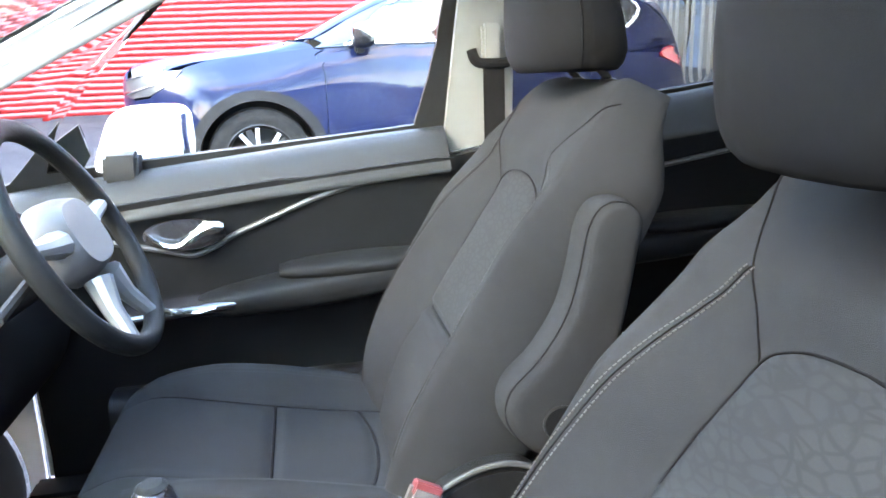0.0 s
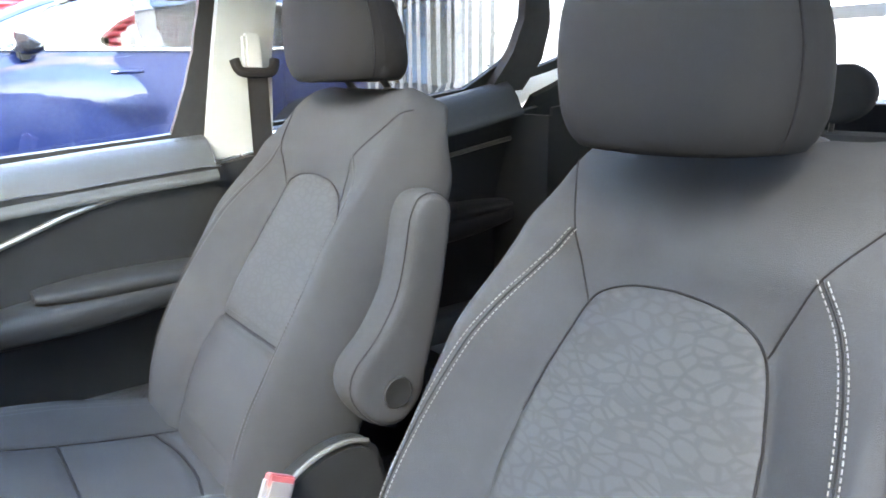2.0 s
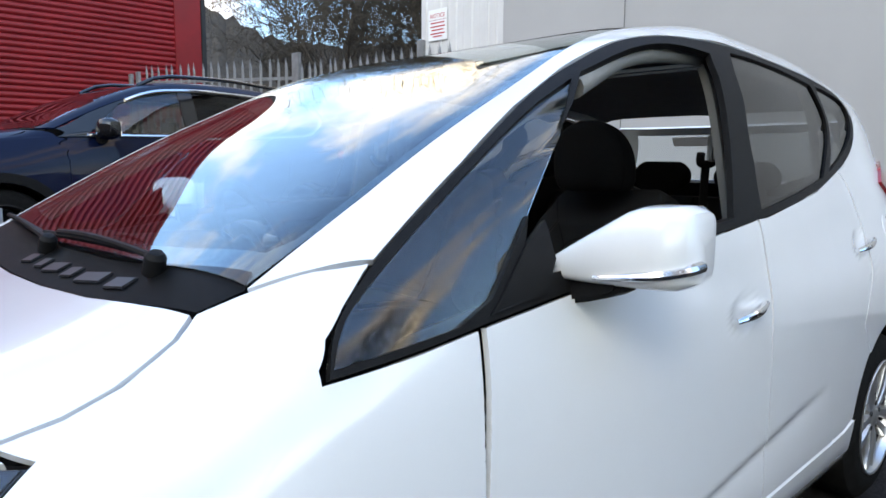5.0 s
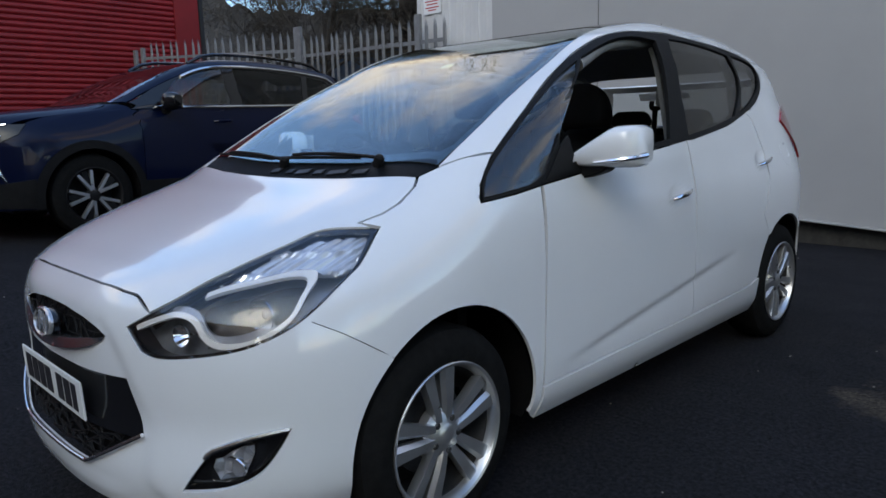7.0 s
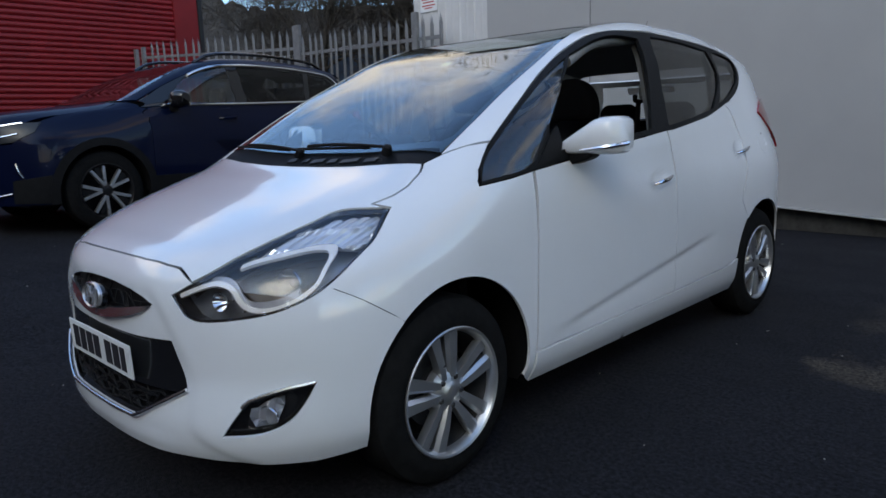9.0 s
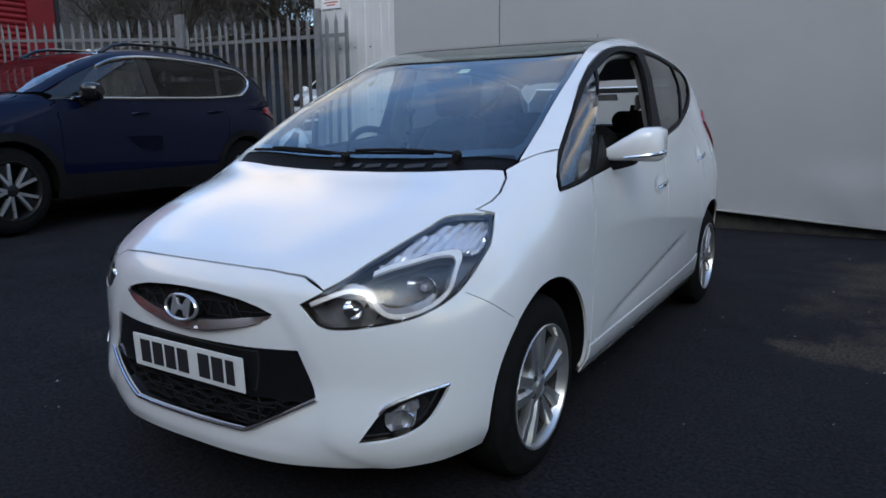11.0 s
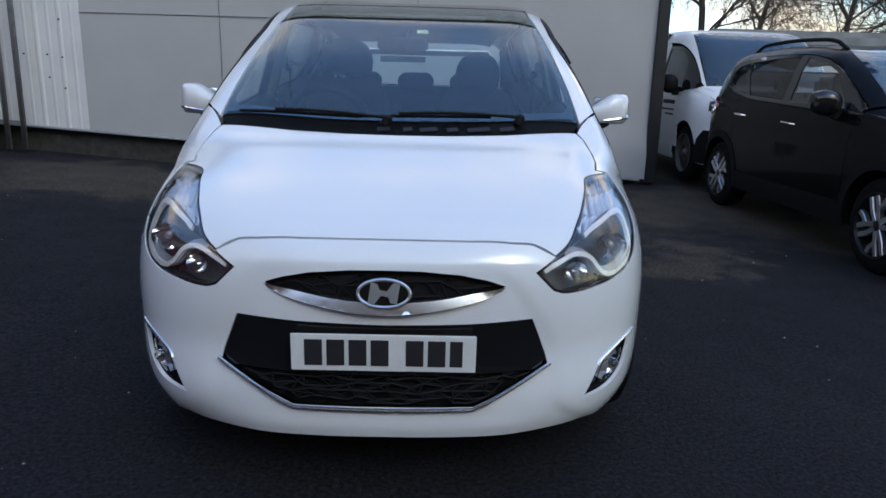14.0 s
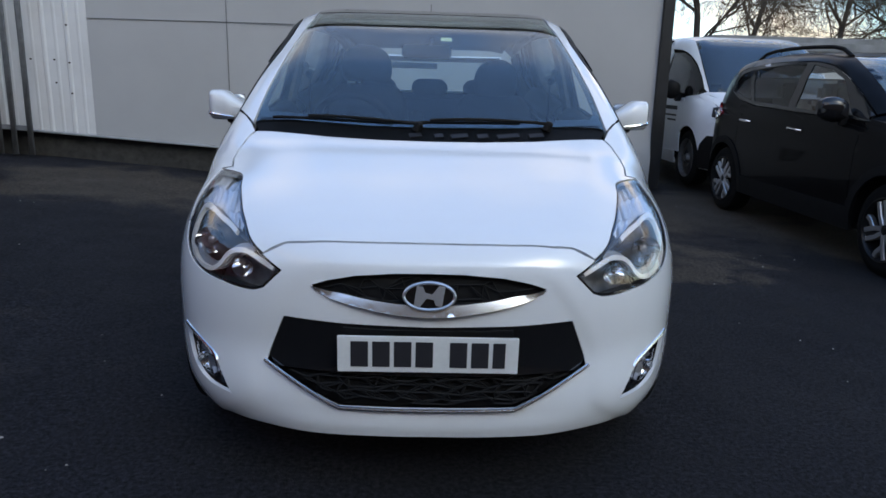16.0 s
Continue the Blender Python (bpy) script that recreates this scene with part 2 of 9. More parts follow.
def prism(outline, d0, d1, plane="xz", bev=0.0):
    """A flat outline pushed out to a thick plate; plane names the outline's axes."""
    bm = bmesh.new()
    ax = {"xz": lambda a, b, d: (a, d, b), "yz": lambda a, b, d: (d, a, b), "xy": lambda a, b, d: (a, b, d)}[plane]
    lo = [bm.verts.new(ax(a, b, d0)) for a, b in outline]
    hi = [bm.verts.new(ax(a, b, d1)) for a, b in outline]
    n = len(lo)
    for i in range(n):
        bm.faces.new((lo[i], lo[(i + 1) % n], hi[(i + 1) % n], hi[i]))
    bm.faces.new(lo)
    bm.faces.new(hi)
    bmesh.ops.recalc_face_normals(bm, faces=bm.faces)
    if bev:
        es = [e for e in bm.edges if (e.verts[0] in lo) == (e.verts[1] in lo)]
        bmesh.ops.bevel(bm, geom=es, offset=bev, segments=2, affect="EDGES", clamp_overlap=True)
    return bm

# ---- car body surfaces ----
from mathutils.geometry import delaunay_2d_cdt


class Skin:
    """A car's outer surface: stations along the car, each a rounded section."""

    def __init__(s, top, belt, half=0.885, nose=-0.012, nose_len=0.75, nose_m=2.7, nose_n=2.5, tail=4.06, tail_len=0.7, tail_m=2.6, tail_n=3.0, z0=0.5, zbot=0.22, k=0.42, side=None, m=None, n=None, lean=None, taper=0.0):
        s.taper = taper
        s.top, s.belt = pchip(top), pchip(belt)
        s.half, s.nose, s.nl, s.nm, s.nn = half, nose, nose_len, nose_m, nose_n
        s.tail, s.tl, s.tm, s.tn = tail, tail_len, tail_m, tail_n
        s.z0, s.zbot, s.k = z0, zbot, k
        s.side = pchip(side)
        s.m, s.n = pchip(m), pchip(n)
        s.lean = pchip(lean)
        ys, L = [], []
        N = 400
        for i in range(N + 1):
            a = (math.pi / 2) * i / N
            ys.append(s.nose + s.nl * (1 - math.cos(a) ** (2 / s.nm)))
        pts = [(s.w(y), y) for y in ys]
        d = [0.0]
        for (x0, y0), (x1, y1) in zip(pts, pts[1:]):
            d.append(d[-1] + math.hypot(x1 - x0, y1 - y0))
        y = s.nose + s.nl
        while y < s.tail - s.tl:
            y += 0.01
            ys.append(y)
            d.append(d[-1] + 0.01)
        px, py = s.w(y), y
        y1 = y
        for i in range(1, N + 1):
            a = (math.pi / 2) * i / N
            y = s.tail - s.tl + s.tl * math.sin(a) ** (2 / s.tm)
            if y <= y1:
                continue
            x = s.w(y)
            ys.append(y)
            d.append(d[-1] + math.hypot(x - px, y - py))
            px, py = x, y
        s._y, s._l = np.array(ys), np.array(d)

    def w(s, y):
        f = 1.0
        if y < s.nose + s.nl:
            q = min(max((s.nose + s.nl - y) / s.nl, 0), 1)
            f = max(1 - q ** s.nm, 0) ** (1 / s.nn)
        if y > s.tail - s.tl:
            q = min(max((y - s.tail + s.tl) / s.tl, 0), 1)
            f *= max(1 - q ** s.tm, 0) ** (1 / s.tn)
        return s.half * f

    def y_of(s, L):
        return float(np.interp(abs(L), s._l, s._y))

    def l_of(s, y):
        return float(np.interp(y, s._y, s._l))

    def wide(s, y, z):
        t = max(0.0, z - s.belt(y))
        a, b = min(max((y - 1.9) / 1.5, 0), 1), min(max((z - 0.85) / 0.5, 0), 1)
        waist = 1 - s.taper * a * a * (3 - 2 * a) * b * b * (3 - 2 * b)
        return s.w(y) * s.side(z) * waist * (1 - s.k * t * t / (t + 0.05))

    def zf(s, y, r):
        """Height and width factor at ring place r (0 roof centre, 1 at z0, 1.4 bottom)."""
        zt, m, n = s.top(y), s.m(y), s.n(y)
        xk = math.sin(math.pi / 4) ** (2 / n)
        qc = math.cos(math.pi / 4) ** (2 / m)
        r = abs(r)
        if r <= 0.5:
            fx = 2 * r * xk
            ph = math.asin(min(1, fx ** (n / 2)))
            q = max(math.cos(ph), 0) ** (2 / m)
        elif r <= 1:
            q = qc * (1 - (r - 0.5) / 0.5)
            ph = math.acos(min(1, q ** (m / 2)))
            fx = math.sin(ph) ** (2 / n)
        else:
            return s.z0 - (s.z0 - s.zbot) * (r - 1) / 0.4, 1.0
        return s.z0 + (zt - s.z0) * q, fx

    def at(s, L, r):
        y = s.y_of(L)
        z, fx = s.zf(y, r)
        x = s.wide(y, z) * fx
        if L < 0 or r < 0:
            x = -x
        return Vector((x, y + s.lean(z) * math.exp(-(y / 0.30) ** 2), z))

    def normal(s, L, r):
        e = 0.004
        r0, r1 = r - e, min(r + e, 1.4)
        a = s.at(L + e, r) - s.at(L - e, r)
        b = s.at(L, r1) - s.at(L, r0)
        n = a.cross(b)
        if n.length < 1e-12:
            return Vector((0, 0, 1))
        n.normalize()
        p = s.at(L, r)
        c = Vector((0, min(max(p.y, 0.9), 3.3), 0.6))
        return n if n.dot(p - c) > 0 else -n

    def sv(s, y, z):
        """Surface place of a point seen from the side."""
        zt, m = s.top(y), s.m(y)
        if z <= s.z0:
            return (s.l_of(y), 1 + 0.4 * (s.z0 - z) / (s.z0 - s.zbot))
        q = min((z - s.z0) / (zt - s.z0), 1)
        qc = math.cos(math.pi / 4) ** (2 / m)
        if q <= qc:
            return (s.l_of(y), 1 - 0.5 * q / qc)
        fx = math.sin(math.acos(min(1, q ** (m / 2)))) ** (2 / s.n(y))
        return (s.l_of(y), fx / 2 / math.sin(math.pi / 4) ** (2 / s.n(y)))

    def tv(s, x, y):
        """Surface place of a point seen from above."""
        lo, hi = 0.0, 1.0
        for _ in range(40):
            r = (lo + hi) / 2
            z, fx = s.zf(y, r)
            if s.wide(y, z) * fx < abs(x):
                lo = r
            else:
                hi = r
        return (s.l_of(y), math.copysign((lo + hi) / 2, x))

    def fv(s, x, z):
        """Surface place of a point seen from the front."""
        lo, hi = s.nose, s.nose + s.nl
        for _ in range(40):
            y = (lo + hi) / 2
            ok = z < s.top(y)
            if ok:
                L, r = s.sv(y, z)
                ok = s.at(L, r).x > abs(x)
            if ok:
                hi = y
            else:
                lo = y
        L, r = s.sv((lo + hi) / 2, z)
        return (math.copysign(L, x) if abs(x) > 1e-6 else 0.0, r)


class Charts:
    """Flat maps of a skin: C by contour length and height, T from above, R from behind."""

    def __init__(c, skin):
        c.s = skin
        c.zs = np.arange(skin.zbot, skin.top(2.6) - 0.004, 0.0075)
        yy = np.linspace(skin.nose - 0.005, skin.tail, 700)
        tops = np.array([skin.top(y) for y in yy])
        peak = int(tops.argmax())
        c.lev = []
        for z in c.zs:
            y0 = float(np.interp(z, tops[:peak], yy[:peak])) if z > tops[0] else skin.nose
            y0 = max(y0, skin.nose)
            y1 = skin.tail
            if z > tops[-1]:
                y1 = min(y1, float(np.interp(-z, -tops[peak:], yy[peak:])))
            n1, n2, n3 = 70, 50, 36
            f1, f3 = y0 + 0.9 * min(1.0, (y1 - y0) / 2), y1 - 0.5 * min(1.0, (y1 - y0) / 2)
            ys = [y0 + (f1 - y0) * (k / n1) ** 3 for k in range(n1)] + [f1 + (f3 - f1) * k / n2 for k in range(n2)] + [y1 - (y1 - f3) * ((n3 - k) / n3) ** 3 for k in range(n3 + 1)]
            xs = []
            for y in ys:
                f = 1.0
                if z > skin.z0:
                    q = min(max((z - skin.z0) / max(skin.top(y) - skin.z0, 1e-4), 0), 1)
                    f = max(1 - q ** skin.m(y), 0) ** (1 / skin.n(y))
                xs.append(skin.wide(y, z) * f)
            xs[0] = xs[-1] = 0.0
            ln = skin.lean(z)
            ya = np.array([y + ln * math.exp(-(y / 0.30) ** 2) for y in ys])
            xa = np.array(xs)
            a = np.concatenate([[0], np.cumsum(np.hypot(np.diff(xa), np.diff(ya)))])
            c.lev.append((a, xa, ya))

    def _k(c, z):
        f = min(max((z - c.zs[0]) / 0.0075, 0), len(c.zs) - 1.001)
        return int(f), f - int(f)

    def C(c, a, z):
        k, f = c._k(z)
        s = -1 if a < 0 else 1
        p = []
        for j in (k, k + 1):
            A, X, Y = c.lev[j]
            p.append((np.interp(abs(a), A, X), np.interp(abs(a), A, Y)))
        return Vector((s * (p[0][0] * (1 - f) + p[1][0] * f), p[0][1] * (1 - f) + p[1][1] * f, z))

    def at_y(c, y, z):
        """Contour place of a side point."""
        k, f = c._k(z)
        r = []
        for j in (k, k + 1):
            A, X, Y = c.lev[j]
            h = int(X.argmax()) if y < 1 else len(Y) - 20
            n = len(Y)
            r.append(np.interp(y, Y[: n - 4], A[: n - 4]))
        return (float(r[0] * (1 - f) + r[1] * f), z)

    def at_x(c, x, z):
        """Contour place of a front point."""
        k, f = c._k(z)
        r = []
        for j in (k, k + 1):
            A, X, Y = c.lev[j]
            h = int(X.argmax())
            r.append(np.interp(abs(x), X[:h], A[:h]))
        return (math.copysign(r[0] * (1 - f) + r[1] * f, x) if x else 0.0, z)

    def near(c, x, y, z):
        """Contour place nearest to a point."""
        k, f = c._k(z)
        A, X, Y = c.lev[k]
        B, U, W = c.lev[k + 1]
        fine = np.linspace(0, A[-1], 3000)
        px = np.interp(fine, A, X) * (1 - f) + np.interp(fine, B, U) * f
        py = np.interp(fine, A, Y) * (1 - f) + np.interp(fine, B, W) * f
        d = (px - abs(x)) ** 2 + (py - y) ** 2
        return (math.copysign(float(fine[d.argmin()]), x), z)

    def x_side(c, y, z):
        return c.C(*c.at_y(y, z)).x

    def T(c, x, y):
        s = c.s
        lo, hi = 0.0, 1.0
        for _ in range(17):
            r = (lo + hi) / 2
            z, fx = s.zf(y, r)
            if s.wide(y, z) * fx < abs(x):
                lo = r
            else:
                hi = r
        z, fx = s.zf(y, (lo + hi) / 2)
        return Vector((x, y, z))

    def R(c, x, z):
        k, f = c._k(z)
        r = []
        for j in (k, k + 1):
            A, X, Y = c.lev[j]
            h = int(X.argmax())
            r.append(np.interp(abs(x), X[h:][::-1], Y[h:][::-1]))
        return Vector((x, r[0] * (1 - f) + r[1] * f, z))


def inside(p, lp):
    c = False
    for i in range(len(lp)):
        (x0, y0), (x1, y1) = lp[i - 1], lp[i]
        if (y0 > p[1]) != (y1 > p[1]) and p[0] < (x1 - x0) * (p[1] - y0) / (y1 - y0) + x0:
            c = not c
    return c


def inset(lp, d):
    """An outline drawn in by d (out where negative)."""
    area = sum(lp[i - 1][0] * lp[i][1] - lp[i][0] * lp[i - 1][1] for i in range(len(lp)))
    s = 1 if area > 0 else -1
    out = []
    n = len(lp)
    for i in range(n):
        a, b, c = Vector(lp[i - 1]), Vector(lp[i]), Vector(lp[(i + 1) % n])
        u, v = (b - a), (c - b)
        if u.length < 1e-9 or v.length < 1e-9:
            out.append(tuple(b))
            continue
        u.normalize(), v.normalize()
        m = Vector((-(u.y + v.y), u.x + v.x)) * s
        if m.length < 1e-6:
            out.append(tuple(b))
            continue
        m.normalize()
        k = max(0.35, abs(m.dot(Vector((-u.y, u.x)))))
        out.append(tuple(b + m * d / k))
    return out


def skin_piece(chart, outline, out=0.0, thick=0.010, step=0.03, holes=(), gap=0.0, bulge=None):
    """A panel on a skin: an outline in a chart, filled, with its thickness inwards."""
    loops = [inset(list(outline), gap) if gap else list(outline)] + [list(h) for h in holes]
    vs, es = [], []
    for lp in loops:
        base = len(vs)
        dense = []
        for i, a in enumerate(lp):
            b = lp[(i + 1) % len(lp)]
            k = max(1, int(math.ceil(math.hypot(b[0] - a[0], b[1] - a[1]) / step)))
            for j in range(k):
                dense.append((a[0] + (b[0] - a[0]) * j / k, a[1] + (b[1] - a[1]) * j / k))
        vs += dense
        es += [(base + i, base + (i + 1) % len(dense)) for i in range(len(dense))]
    border = np.array(vs)
    (l0, r0), (l1, r1) = border.min(0), border.max(0)
    nl, nr = max(1, int((l1 - l0) / step)), max(1, int((r1 - r0) / step))
    for i in range(1, nl):
        for j in range(1, nr):
            p = (l0 + (l1 - l0) * i / nl, r0 + (r1 - r0) * j / nr)
            if inside(p, loops[0]) and not any(inside(p, h) for h in loops[1:]):
                if ((border - p) ** 2).sum(1).min() > (0.45 * step) ** 2:
                    vs.append(p)
    V, E, F, *_ = delaunay_2d_cdt([Vector(v) for v in vs], es, [], 0, 1e-6)
    bm = bmesh.new()
    A = [chart(v.x, v.y) for v in V]
    hi = [bm.verts.new(a) for a in A]
    mid = Vector((0, 0, 0))
    for f in F:
        c = (sum(V[i].x for i in f) / len(f), sum(V[i].y for i in f) / len(f))
        if not inside(c, loops[0]) or any(inside(c, h) for h in loops[1:]):
            continue
        nrm = (A[f[1]] - A[f[0]]).cross(A[f[2]] - A[f[0]])
        p = A[f[0]]
        if nrm.length < 1e-10:
            continue
        g = p - Vector((0, min(max(p.y, 1.1), 3.0), 0.55))
        bm.faces.new([hi[i] for i in (f if nrm.dot(g) > 0 else f[::-1])])
    bm.normal_update()
    N = {v: v.normal.copy() for v in hi}
    lo = {}
    for i, v in enumerate(hi):
        b = bulge(V[i].x, V[i].y) if bulge else 0.0
        lo[v] = v.co + N[v] * (out - thick)
        v.co = v.co + N[v] * (out + b)
    if thick:
        top = list(bm.faces)
        low = {v: bm.verts.new(co) for v, co in lo.items()}
        rim = [e for e in bm.edges if len(e.link_faces) == 1]
        for f in top:
            bm.faces.new([low[v] for v in f.verts][::-1])
        for e in rim:
            lp = e.link_loops[0]
            a, b = lp.vert, lp.link_loop_next.vert
            bm.faces.new((b, a, low[a], low[b]))
    bmesh.ops.delete(bm, geom=[v for v in bm.verts if not v.link_faces], context="VERTS")
    return bm

# ---- the white car ----
S = Skin(
    top=[(-0.02, 0.60), (0.0, 0.69), (0.02, 0.745), (0.07, 0.80), (0.2, 0.853), (0.4, 0.92), (0.6, 0.98), (0.78, 1.036), (0.86, 1.074), (1.0, 1.152), (1.3, 1.315), (1.565, 1.440), (1.72, 1.510), (1.85, 1.556), (2.0, 1.594), (2.4, 1.641), (2.9, 1.638), (3.4, 1.586), (3.7, 1.506), (3.88, 1.40), (3.98, 1.18), (4.04, 1.0), (4.08, 0.8)],
    belt=[(0.8, 0.96), (1.9, 1.03), (2.9, 1.11), (3.6, 1.15)],
    half=0.885, taper=0.12, zbot=0.205, tail=4.08, tail_len=0.75, tail_m=3.0, k=0.22, nose=-0.012, nose_len=0.75, nose_n=2.65,
    side=[(0.15, 0.88), (0.22, 0.94), (0.3, 0.984), (0.42, 0.997), (0.6, 1.0), (0.75, 1.0), (0.9, 0.992), (1.0, 0.977), (1.1, 0.967), (1.6, 0.955)],
    m=[(0.0, 3.0), (0.7, 3.4), (0.9, 5.5), (1.0, 6.5), (1.3, 8.5), (1.9, 10.0), (2.4, 11.0), (3.6, 10.0), (4.0, 4.0)],
    n=[(0.0, 5.0), (0.6, 7.0), (0.9, 10.0), (1.2, 11.0), (1.9, 11.0), (3.6, 9.0), (4.0, 4.0)],
    lean=[(0.15, 0.05), (0.24, -0.02), (0.32, -0.03), (0.5, 0.0), (0.65, 0.0), (0.8, 0.0)],
)
K = Charts(S)
ct = lambda x, y: K.near(x, y, K.T(x, y).z)
c3 = lambda pts: [K.near(*p) for p in pts]
cy = lambda pts: [K.at_y(*p) for p in pts]
cx = lambda pts: [K.at_x(*p) for p in pts]

car = thing("car", "white compact hatchback with black panoramic roof and silver alloy wheels", "car")
GAP = 0.0022
ARCH_R = 0.365
ARCH_F, ARCH_B = (0.785, 0.325), (3.385, 0.325)


def fine(pts, n=6):
    """A line of points divided finely."""
    return [(a[0] + (b[0] - a[0]) * i / n, a[1] + (b[1] - a[1]) * i / n) for a, b in zip(pts, pts[1:]) for i in range(n)] + [pts[-1]]


def vl(*pts, n=10):
    """A seam through side points, finely divided so that it stays straight on the car."""
    out = []
    for a, b in zip(pts, pts[1:]):
        out += [K.at_y(a[0] + (b[0] - a[0]) * i / n, a[1] + (b[1] - a[1]) * i / n) for i in range(n)]
    return out + [K.at_y(*pts[-1])]


def arc(c, r, a0, a1, n=18):
    return [(c[0] + r * math.cos(radians(a0 + (a1 - a0) * i / n)), c[1] + r * math.sin(radians(a0 + (a1 - a0) * i / n))) for i in range(n + 1)]


def both(name, make, material, label="", parent=None, sharp=32):
    """A left part and its mirror image."""
    a = part(name, make(), material, parent or car, label, sharp)
    return a, clone(a, name)


# outlines of the lamps and openings, left side, as (x, y, z)
HL = c3([(0.425, 0.052, 0.714), (0.526, 0.127, 0.780), (0.570, 0.22, 0.830), (0.626, 0.395, 0.895), (0.655, 0.508, 0.928), (0.745, 0.620, 0.928), (0.783, 0.541, 0.873), (0.798, 0.482, 0.832), (0.798, 0.393, 0.775), (0.776, 0.309, 0.720), (0.715, 0.225, 0.678), (0.632, 0.148, 0.657), (0.530, 0.080, 0.646), (0.480, 0.060, 0.658)])
HL = smooth_loop(HL, 5, corner=(0, 5, 13))
FOG = smooth_loop(c3([(0.590, 0.088, 0.314), (0.638, 0.128, 0.400), (0.655, 0.137, 0.424), (0.723, 0.209, 0.455), (0.782, 0.285, 0.472), (0.763, 0.257, 0.414), (0.735, 0.218, 0.360), (0.681, 0.159, 0.326)]), 4, corner=(0, 4))
UG = cx([(-0.342, 0.679), (-0.29, 0.697), (-0.21, 0.713), (-0.1, 0.721), (0, 0.722), (0.1, 0.721), (0.21, 0.713), (0.29, 0.697), (0.342, 0.679), (0.29, 0.651), (0.208, 0.629), (0.1, 0.611), (0, 0.605), (-0.1, 0.611), (-0.208, 0.629), (-0.29, 0.651)])
LG = cx([(-0.425, 0.580), (-0.25, 0.571), (0, 0.566), (0.25, 0.571), (0.425, 0.580), (0.470, 0.470), (0.480, 0.436), (0.260, 0.327), (-0.260, 0.327), (-0.480, 0.436), (-0.470, 0.470)])

# front bumper, with its openings
right = [(0.0, K.T(0, 0.062).z)] + [ct(x, y - 0.004) for x, y in fine([(0.0, 0.066), (0.12, 0.066), (0.23, 0.067), (0.36, 0.076), (0.42, 0.086)])[1:]]
seam = smooth_line(cy([(0.335, 0.737), (0.42, 0.688), (0.535, 0.612)]), 4)
edge = [p for p in arc(ARCH_F, ARCH_R, 131, 196, 14)]
bump_l = right + [HL[3], HL[0]] + HL[::-1][:32] + seam[1:] + cy([(max(y, 0.42), max(z, 0.215)) for y, z in edge]) + [K.near(0.73, 0.30, 0.212), K.near(0.60, 0.14, 0.220), K.near(0.40, 0.03, 0.228), K.at_x(0.2, 0.232), (0.0, 0.233)]
bump_all = bump_l + [(-a, z) for a, z in bump_l[::-1] if a > 1e-6]
cheek = pchip([(0.22, 0.64), (0.33, 0.515), (0.44, 0.505), (0.58, 0.445), (0.68, 0.375), (0.74, 0.30)])


def bumper_form(a, z):
    """Centre set back between the cheeks, and a proud lip along the bottom."""
    x = abs(K.C(a, z).x)
    e = cheek(z)
    t = min(1.0, max(0.0, (e + 0.025 - x) / 0.06))
    lip = min(1.0, max(0.0, (0.300 - z) / 0.022)) * min(1.0, max(0.0, (0.52 - x) / 0.2))
    return -0.007 * t * t * (3 - 2 * t) * min(1.0, max(0.0, (0.735 - z) / 0.03)) + 0.007 * lip * lip * (3 - 2 * lip)


bumper = part("front_bumper", skin_piece(K.C, bump_all, 0, 0.012, 0.020, bulge=bumper_form, holes=[inset(UG, 0.0), inset(LG, 0.0), FOG, [(-a, z) for a, z in FOG]], gap=0.0), M_WHITE, car, "white painted front bumper")

# bonnet
lamp_edge = [(K.C(*p).x, K.C(*p).y) for p in HL[3:25]]
bo = [(0.0, 0.066), (0.12, 0.066), (0.23, 0.067), (0.36, 0.076), (0.42, 0.086)] + lamp_edge + [(0.700, 0.585), (0.715, 0.66), (0.714, 0.72), (0.697, 0.80), (0.672, 0.835), (0.56, 0.812), (0.40, 0.785), (0.2, 0.768), (0.0, 0.763)]
bo_all = bo + [(-x, y) for x, y in bo[::-1] if x > 1e-6]
part("bonnet", skin_piece(K.T, bo_all, 0, 0.012, 0.03, gap=GAP), M_WHITE, car, "white painted bonnet")
part("engine_bay_liner", skin_piece(K.T, inset(bo_all, -0.01), -0.03, 0.006, 0.06), M_BLACK, car)

# scuttle panel, windscreen and roof
ws_edge = [(0.690, 0.905), (0.690, 1.0), (0.682, 1.12), (0.662, 1.30), (0.640, 1.497), (0.612, 1.70), (0.594, 1.835), (0.590, 1.965)]
scut = [(0, 0.768), (0.2, 0.773), (0.40, 0.79), (0.56, 0.817), (0.665, 0.842), (0.692, 0.90), (0.67, 0.925), (0.5, 0.895), (0.25, 0.872), (0, 0.866)]
part("scuttle_panel", skin_piece(K.T, scut + [(-x, y) for x, y in scut[::-1] if x > 1e-6], -0.006, 0.01, 0.03), M_TRIMDARK, car, "black plastic scuttle panel below the windscreen")
ws = [(0, 0.862), (0.25, 0.868), (0.5, 0.890)] + ws_edge + [(0.40, 1.986), (0.2, 1.996), (0, 2.0)]
ws_all = ws + [(-x, y) for x, y in ws[::-1] if x > 1e-6]
ws_x = pchip([(y, x) for x, y in ws_edge])
ws_lo, ws_hi = pchip([(0, 0.862), (0.25, 0.868), (0.5, 0.890), (0.69, 0.905)]), pchip([(0, 2.0), (0.2, 1.996), (0.4, 1.986), (0.590, 1.965)])


